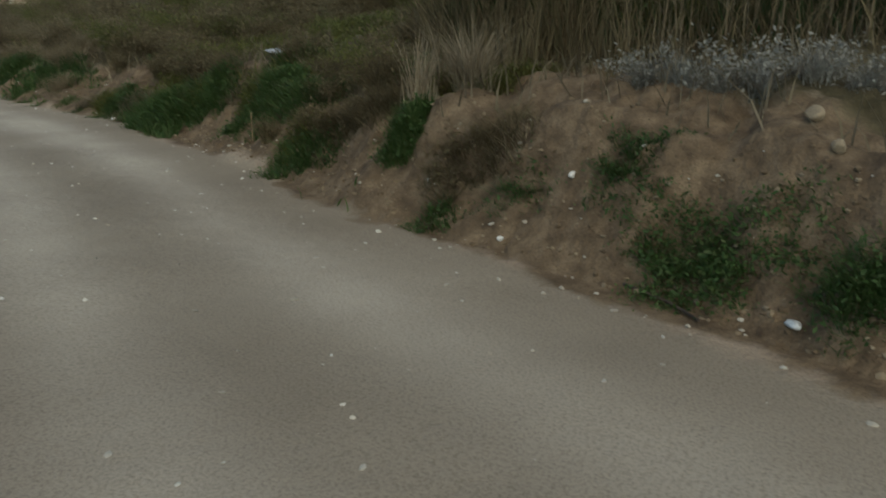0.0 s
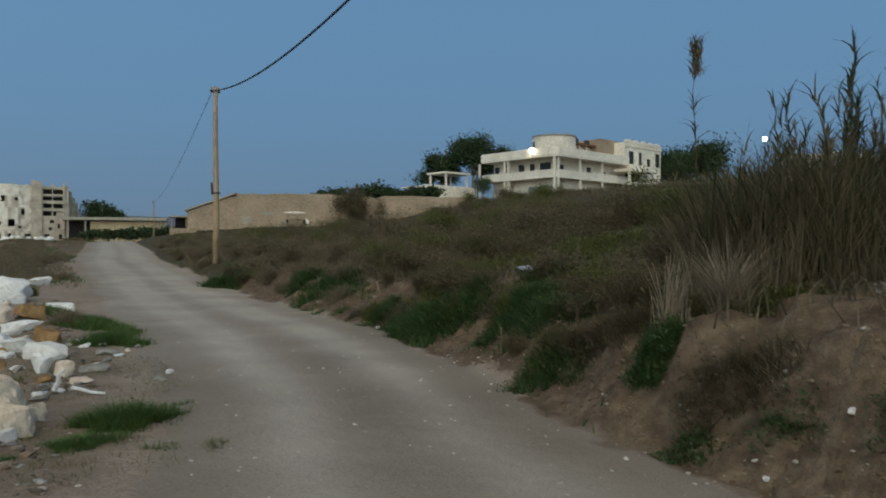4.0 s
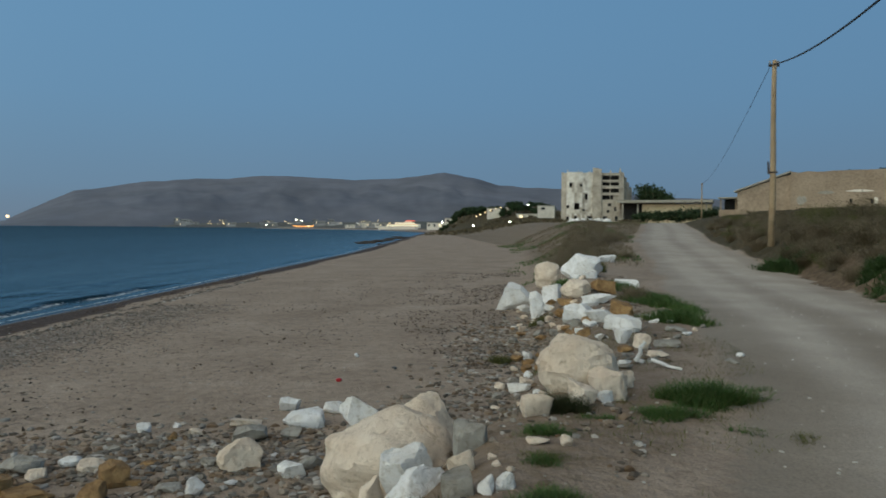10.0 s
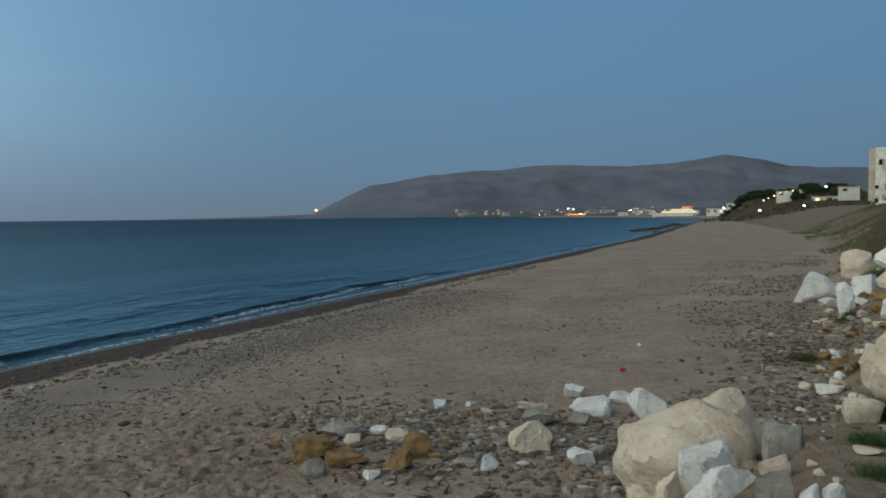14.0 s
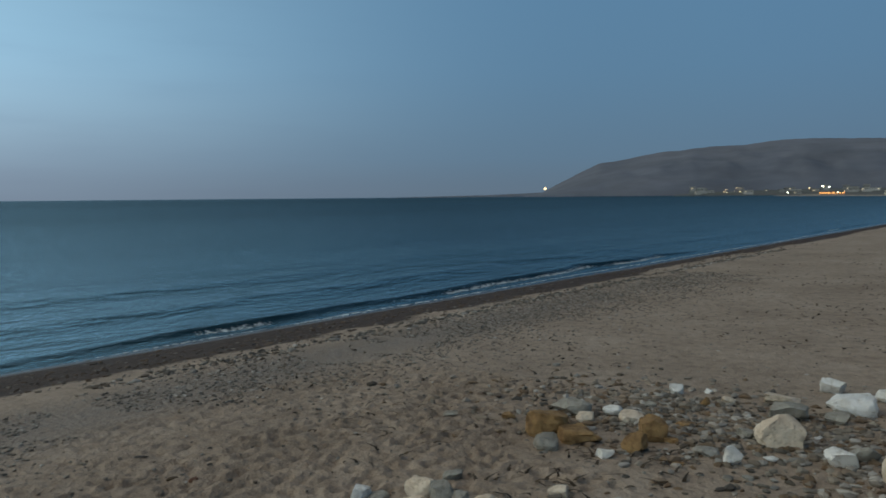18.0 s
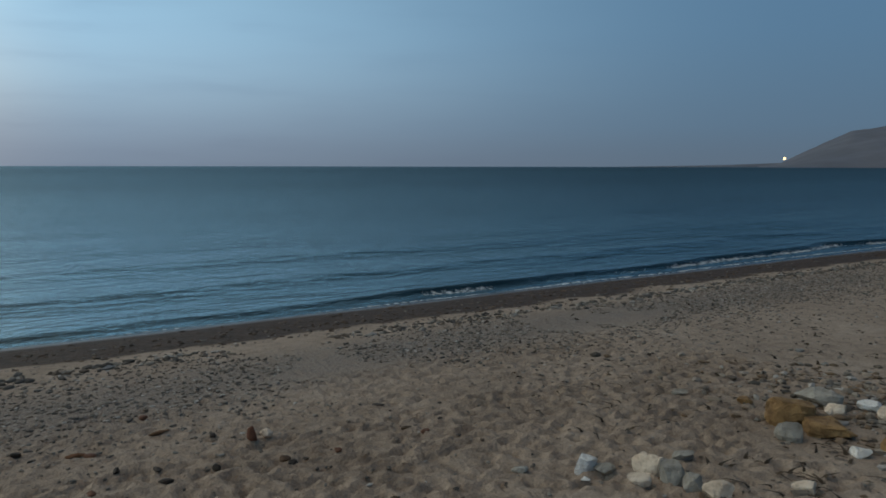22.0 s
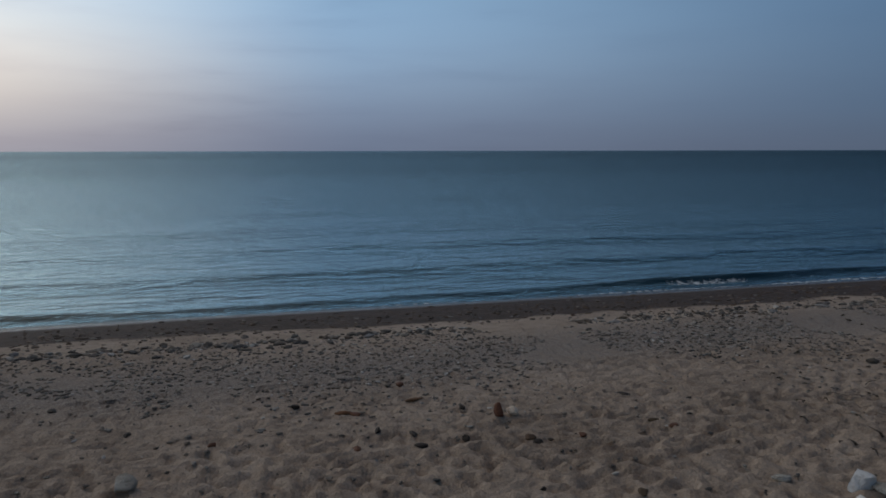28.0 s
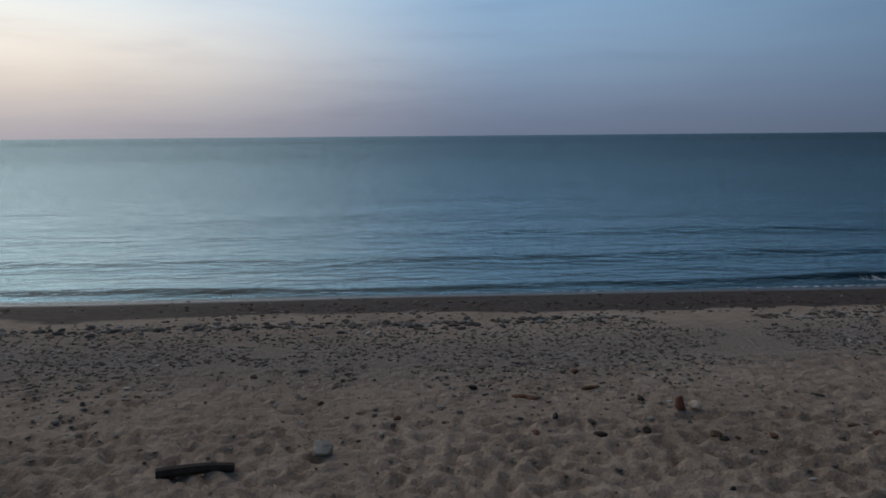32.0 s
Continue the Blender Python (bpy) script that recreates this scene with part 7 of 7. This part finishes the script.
tuft("dry_tuft", 6.6, 5.0, 0.5, 0.5, 900, 0.35, 0.012, 1.0, HEATH, "grey-brown dry scrub on the bank", "grass tuft", "dry tufts on the bank", 34, 0)
tuft("dry_tuft", 5.62, 2.95, 0.2, 0.26, 120, 0.3, 0.012, 1.5, PALE_DRY, "bleached broken stalks hanging down the clay", "grass tuft", "dry tufts on the bank", 35, 0)
for k in range(12):
    y = 3.5 + 3.4 * ((k * 0.618) % 1)
    tuft("dry_tuft", float(np.interp(y, *ROAD_R)) + 0.45 + 1.2 * ((k * 0.37) % 1), y, 0.3, 0.36, 620, 0.3, 0.011, 1.4, (HEATH, HEATH, OLIVE)[k % 3], "dark brown dry scrub hanging over the clay", "grass tuft", "dry tufts on the bank", 80 + k, k * 40.0, 400)
for k in range(7):
    a, d = radians(57 + 2.7 * k), 8.0 + 1.2 * ((k * 0.618) % 1)
    tuft("dry_tuft", math.sin(a) * d, math.cos(a) * d, 0.35, 0.35, 80, 0.8 + 0.5 * ((k * 0.37) % 1), 0.014, 0.35, (DRY, HEATH, HEATH)[k % 3], "tall dry brown stalks in front of the reeds", "grass tuft", "dry tufts on the bank", 40 + k, 0)
# silvery scrub at the bank's edge
for k in range(9):
    me = shrub_mesh(200 + k, 0.42, 0.42, 260, 420, 0.022, SILVER)
    place_shrub(me, "silver_scrub", 6.5 - 0.04 * k, 2.1 - 0.34 * k, 0.8 + 0.3 * ((k * 0.61) % 1), k * 40, "low silver-grey scrub on the clay bank's edge", "shrub", "silver scrub on the bank")
# brown heath shrubs up the bank and hill
DUSTIES = [shrub_mesh(250 + k, 0.65, 0.6, 800, 2600, 0.015, DUSTY) for k in range(3)]
HEATHS = [shrub_mesh(220 + k, 0.6, 0.55, 700, 2600, 0.016, HEATH) for k in range(5)] + [shrub_mesh(230 + k, 0.6, 0.6, 500, 2600, 0.017, OLIVE) for k in range(2)]
rng = np.random.default_rng(41)
made = 0
while made < 260:
    y = rng.uniform(2, 62) if made < 200 else rng.uniform(10, 90)
    u = rng.uniform(1.2 if y < 24 else 0.5, 6.0) if made < 150 else rng.uniform(5, 40)
    x = float(np.interp(y, *ROAD_R)) + u
    if (y < 5 and u < 2.6) or (x - 13.45) ** 2 + (y - 34.3) ** 2 < 0.6:
        continue
    s = rng.uniform(0.6, 1.3) * (1 + min(1.1, y / 45 + u / 60))
    if (made % 7 and made % 11 == 0) or (y > 38 and u < 26):
        s *= 0.55
    k = made % 7
    place_shrub(HEATHS[k], "heath_shrub", x, y, s, rng.uniform(0, 360), "grey-brown dry heath shrub on the slope" if k < 5 else "olive scrub bush on the slope", "shrub", "shrubs on the slope", 0.1)
    made += 1
# taller brown thicket along the hill's brow, grey-brown scrub by the pole
THICKETS = [shrub_mesh(260 + k, 1.2, 1.25, 1000, 5200, 0.032, HEATH) for k in range(3)] + [shrub_mesh(264, 1.2, 1.25, 800, 5200, 0.034, OLIVE)]
for k in range(64):
    a, d = radians(40 + 22 * ((k * 0.618) % 1)), 21.0 + 13.0 * ((k * 0.37) % 1)
    q = 0.65 + 0.45 * ((k * 0.77) % 1) + max(0.0, math.degrees(a) - 50) * 0.042
    place_shrub(THICKETS[(k * 5) % 4 if k % 3 else k % 3], "thicket_bush", math.sin(a) * d, math.cos(a) * d, q, k * 67, "dense brown scrub bush on the hill's brow", "shrub", "thicket on the hill", 0.15)
for k in range(80):
    y = 17 + 45 * ((k * 0.618) % 1)
    u = 0.55 + 4.2 * ((k * 0.37) % 1)
    x = float(np.interp(y, *ROAD_R)) + u
    if (x - 13.45) ** 2 + (y - 34.3) ** 2 < 0.9:
        continue
    place_shrub(DUSTIES[k % 3], "dusty_shrub", x, y, (0.8 + 0.5 * ((k * 0.7) % 1) + y / 90) * (0.6 if y > 42 else 1.0), k * 51, "grey-brown dusty scrub above the track", "shrub", "dusty scrub above the track", 0.1)
for x, y, q in ((7.55, 6.5, 0.85), (6.55, 5.2, 0.7), (6.7, 6.0, 0.7), (6.9, 7.1, 0.6), (7.3, 5.4, 0.9), (8.2, 6.8, 0.9), (8.9, 8.0, 0.7), (9.9, 13.2, 0.9), (10.4, 15.2, 0.9), (11.2, 16.6, 1.0)):
    place_shrub(HEATHS[int(x * 10) % 5], "heath_shrub", x, y, q, x * 90, "dark brown dry heath shrub on the bank", "shrub", "shrubs on the slope", 0.08)
# a bush against the farm wall, and scrub on the dune
BIG = shrub_mesh(240, 1.6, 2.6, 900, 6000, 0.06, HEATH)
place_shrub(BIG, "wall_bush", 40.8, 66.0, 1.5, 0, "large brown-green bush against the farm wall", "shrub", "")
for k in range(70):
    y = 31 + 66 * ((k * 0.618) % 1) ** 1.4
    x = float(np.interp(y, *TOE)) * 0.45 + float(np.interp(y, *ROAD_L)) * 0.55 - 1.5 + 3 * ((k * 0.37) % 1)
    place_shrub(DUSTIES[k % 3], "dune_shrub", x, y, 0.7 + 0.5 * ((k * 0.7) % 1), k * 50, "low dry shrub on the dune by the track", "shrub", "shrubs on the dune", 0.15)
for k in range(22):
    y = 33 + 20 * ((k * 0.618) % 1)
    place_shrub(DUSTIES[k % 3], "dune_shrub", float(np.interp(y, *ROAD_L)) - 0.9 - 3.6 * ((k * 0.37) % 1), y, 0.85 + 0.5 * ((k * 0.7) % 1), k * 57, "brown scrub bush on the dune beside the track", "shrub", "shrubs on the dune", 0.12)


def reed(seed, h, dry, n=0, long=1.0):
    """A giant reed: a jointed cane with long drooping leaves."""
    rng = np.random.default_rng(seed)
    t = thing("giant_reed", 0, 0, 0, "tall dry giant reed cane with drooping leaves" if dry else "tall green giant reed with drooping leaves", "reed", "reed bed above the bank")
    bm = bmesh.new()
    pts = [Vector((0.02 * h * rng.normal() * (k / 6) ** 2, 0.02 * h * rng.normal() * (k / 6) ** 2, h * k / 6)) for k in range(7)]
    pts[0].z = -0.2
    pipe(bm, pts, [0.013 - 0.0016 * k for k in range(7)], 6)
    part("cane", bm, REED_CANE, t, "jointed straw-coloured cane", True)
    n = n or (20 if dry else 30)
    s = rng.uniform(0.25 if dry else 0.3, 1.0, n)
    base = np.array([pts[min(5, int(q * 6))].lerp(pts[min(6, int(q * 6) + 1)], q * 6 - int(q * 6))[:] for q in s])
    v, f = blades(rng, base, rng.uniform(0.25, 0.52, n) * long, 0.03 * long, rng.uniform(0.25, 1.0, n), 1.1)
    array_part("leaves", v, f, DRY if dry else REED_LEAF, t)
    return t


REEDS = [reed(500 + k, 1.45 + 0.14 * k, k % 2 == 1) for k in range(9)]
rng = np.random.default_rng(51)
spots = []
for k in range(420):
    a, d = radians(rng.uniform(63, 104)), rng.uniform(8.4, 13.0)
    if k < 60:
        a, d = radians(rng.uniform(62.5, 72)), rng.uniform(9.6, 13)
    x, y = math.sin(a) * d, math.cos(a) * d
    if k % 7 == 3:
        a, d = radians(rng.uniform(57.5, 64)), rng.uniform(9.8, 13.5)
        x, y = math.sin(a) * d, math.cos(a) * d
    if off_road(x, y) < 2.6:
        continue
    if (math.degrees(a) - 67.5) ** 2 < 3.2 and d < 9.6:
        continue
    spots.append((x, y, rng.uniform(0.6, 1.08) * (0.52 if a < radians(62.5) else 0.8 if a < radians(66) else 1.0), rng.uniform(0, 360), rng.normal(0, 4), rng.normal(0, 4)))
for k, r in enumerate(REEDS):
    x, y, s, rz, tx, ty = spots[k]
    r.matrix_basis = pose(x, y, ground_z(x, y), tx, ty, rz)
for k in range(9, min(len(spots), 290)):
    x, y, s, rz, tx, ty = spots[k]
    c = copy_thing(REEDS[k % 9], pose(x, y, ground_z(x, y), tx, ty, rz))
    c.scale = (s, s, s)
# one taller reed with its plume
tall = reed(540, 2.8, False, 44, 0.62)
tall.matrix_basis = pose(7.9, 5.1, ground_z(7.9, 5.1), 0, 1, 30)
tagged(tall, "single tall reed with a brown feathery plume")
rng = np.random.default_rng(61)
k = 260
base = np.stack([rng.normal(0, 0.03, k), rng.normal(0, 0.03, k), rng.uniform(2.5, 2.9, k)], 1)
v, f = blades(rng, base, rng.uniform(0.1, 0.2, k), 0.012, rng.uniform(0.2, 0.8, k), 0.8)
array_part("plume", v, f, HEATH, tall, "brown feathery plume")
# matted growth over the bank's face farther along
b = on_ground(rng, 30000, 5, 16, 3.6, 36, lambda x, y: (off_road(x, y) > 0.35 + 0.9 * smooth01(y, 6, 10)) & (off_road(x, y) < 3.2) & (fbm(x, y, 0.7, 95, 3) > -0.03) & (rng.uniform(size=x.shape) < 6.0 / (2.0 + y * 0.3)))
v, f = blades(rng, b, rng.uniform(0.1, 0.32, len(b)), 0.012 + 0.0012 * np.hypot(b[:, 0], b[:, 1]), rng.uniform(0.5, 1.5, len(b)), levels=2)
stuff("dry_grass", v, f, HEATH, "matted brown growth hanging over the bank", "grass")
# the ragged thicket where the reed bed thins out, and the dark depth of the bed
b = on_ground(rng, 26000, 6.5, 13, 3.4, 9, lambda x, y: (np.hypot(x, y) > 8.6) & (np.hypot(x, y) < 12.5) & (np.arctan2(x, y) > 0.985) & (np.arctan2(x, y) < 1.2) & (fbm(x, y, 0.9, 96, 3) > -0.1))
v, f = blades(rng, b, rng.uniform(0.5, 1.35, len(b)) * (0.95 + 2.4 * np.clip(np.arctan2(b[:, 0], b[:, 1]) - 0.985, 0, 0.17)), 0.02, rng.uniform(0.1, 0.8, len(b)))
stuff("reed_litter", v, f, HEATH, "tangled brown stalks at the thin end of the reed bed", "reeds")
b = on_ground(rng, 9000, 6.5, 13, 3.4, 9, lambda x, y: (np.hypot(x, y) > 8.8) & (np.hypot(x, y) < 12.5) & (np.arctan2(x, y) > 1.0) & (np.arctan2(x, y) < 1.2))
v, f = blades(rng, b, rng.uniform(0.7, 1.7, len(b)), 0.026, rng.uniform(0.1, 0.7, len(b)))
stuff("reed_litter", v, f, REED_LEAF, "green reed shoots at the thin end of the reed bed", "reeds")
b = on_ground(rng, 13000, 9, 17, -5, 8, lambda x, y: (np.hypot(x, y) > 11.2) & (np.hypot(x, y) < 16.5) & (np.arctan2(x, y) > 1.1))
v, f = blades(rng, b, rng.uniform(0.6, 1.6, len(b)), 0.03, rng.uniform(0.05, 0.5, len(b)))
stuff("reed_litter", v, f, REED_LEAF, "dense dark depth of the reed bed", "reeds")
# dead leaves and stalks inside the reed bed
b = on_ground(rng, 5000, 6.5, 14, -4, 8.5, lambda x, y: (np.hypot(x, y) > 8.2) & (np.hypot(x, y) < 13.5) & (off_road(x, y) > 2.4) & (np.arctan2(x, y) > 1.04))
v, f = blades(rng, b, rng.uniform(0.3, 1.25, len(b)), 0.018, rng.uniform(0.1, 0.9, len(b)))
stuff("reed_litter", v, f, HEATH, "dense dead reed stalks and leaves in the reed bed", "reeds")
b = on_ground(rng, 5000, 7.5, 14, -4, 8.5, lambda x, y: (np.hypot(x, y) > 9.0) & (np.hypot(x, y) < 13.5) & (off_road(x, y) > 3.2) & (np.arctan2(x, y) > 1.05))
v, f = blades(rng, b, rng.uniform(0.5, 1.4, len(b)), 0.024, rng.uniform(0.1, 0.8, len(b)))
stuff("reed_litter", v, f, REED_LEAF, "young green reed shoots in the reed bed", "reeds")
# rubble by the ruin, low skerries by the shore
for k in range(12):
    ob = new("rubble_block", mesh_from("rubble_block", stone_shape(600 + k, ICO3_V, 8) * np.array([2.2, 1.6, 1.3]) * (0.6 + 0.5 * ((k * 0.6) % 1)), ICO3_F, WHITE_STONE))
    ob.parent = rubble
    ob.matrix_basis = pose(-7 + 1.3 * k, 2 * math.sin(k * 1.7), 0.5 + 1.0 * ((k * 0.43) % 1), 0, 0, k * 40)
for k in range(22):
    y = 150 + 130 * ((k * 0.618) % 1)
    x = -17.0 - 5.0 * ((k * 0.37) % 1) + float(coast(y))
    p = stone_shape(640 + k, ICO3_V, 4) * np.array([1.0, 3.0, 0.35]) * (0.6 + 0.7 * ((k * 0.77) % 1))
    ob = new("skerry", mesh_from("skerry", p, ICO3_F, DRIFT))
    ob.matrix_basis = pose(x, y, SEA_LEVEL + 0.02, 0, 0, k * 11)
    tagged(ob, "low dark weedy rock awash at the shore", "rock", "rocks awash at the shore")
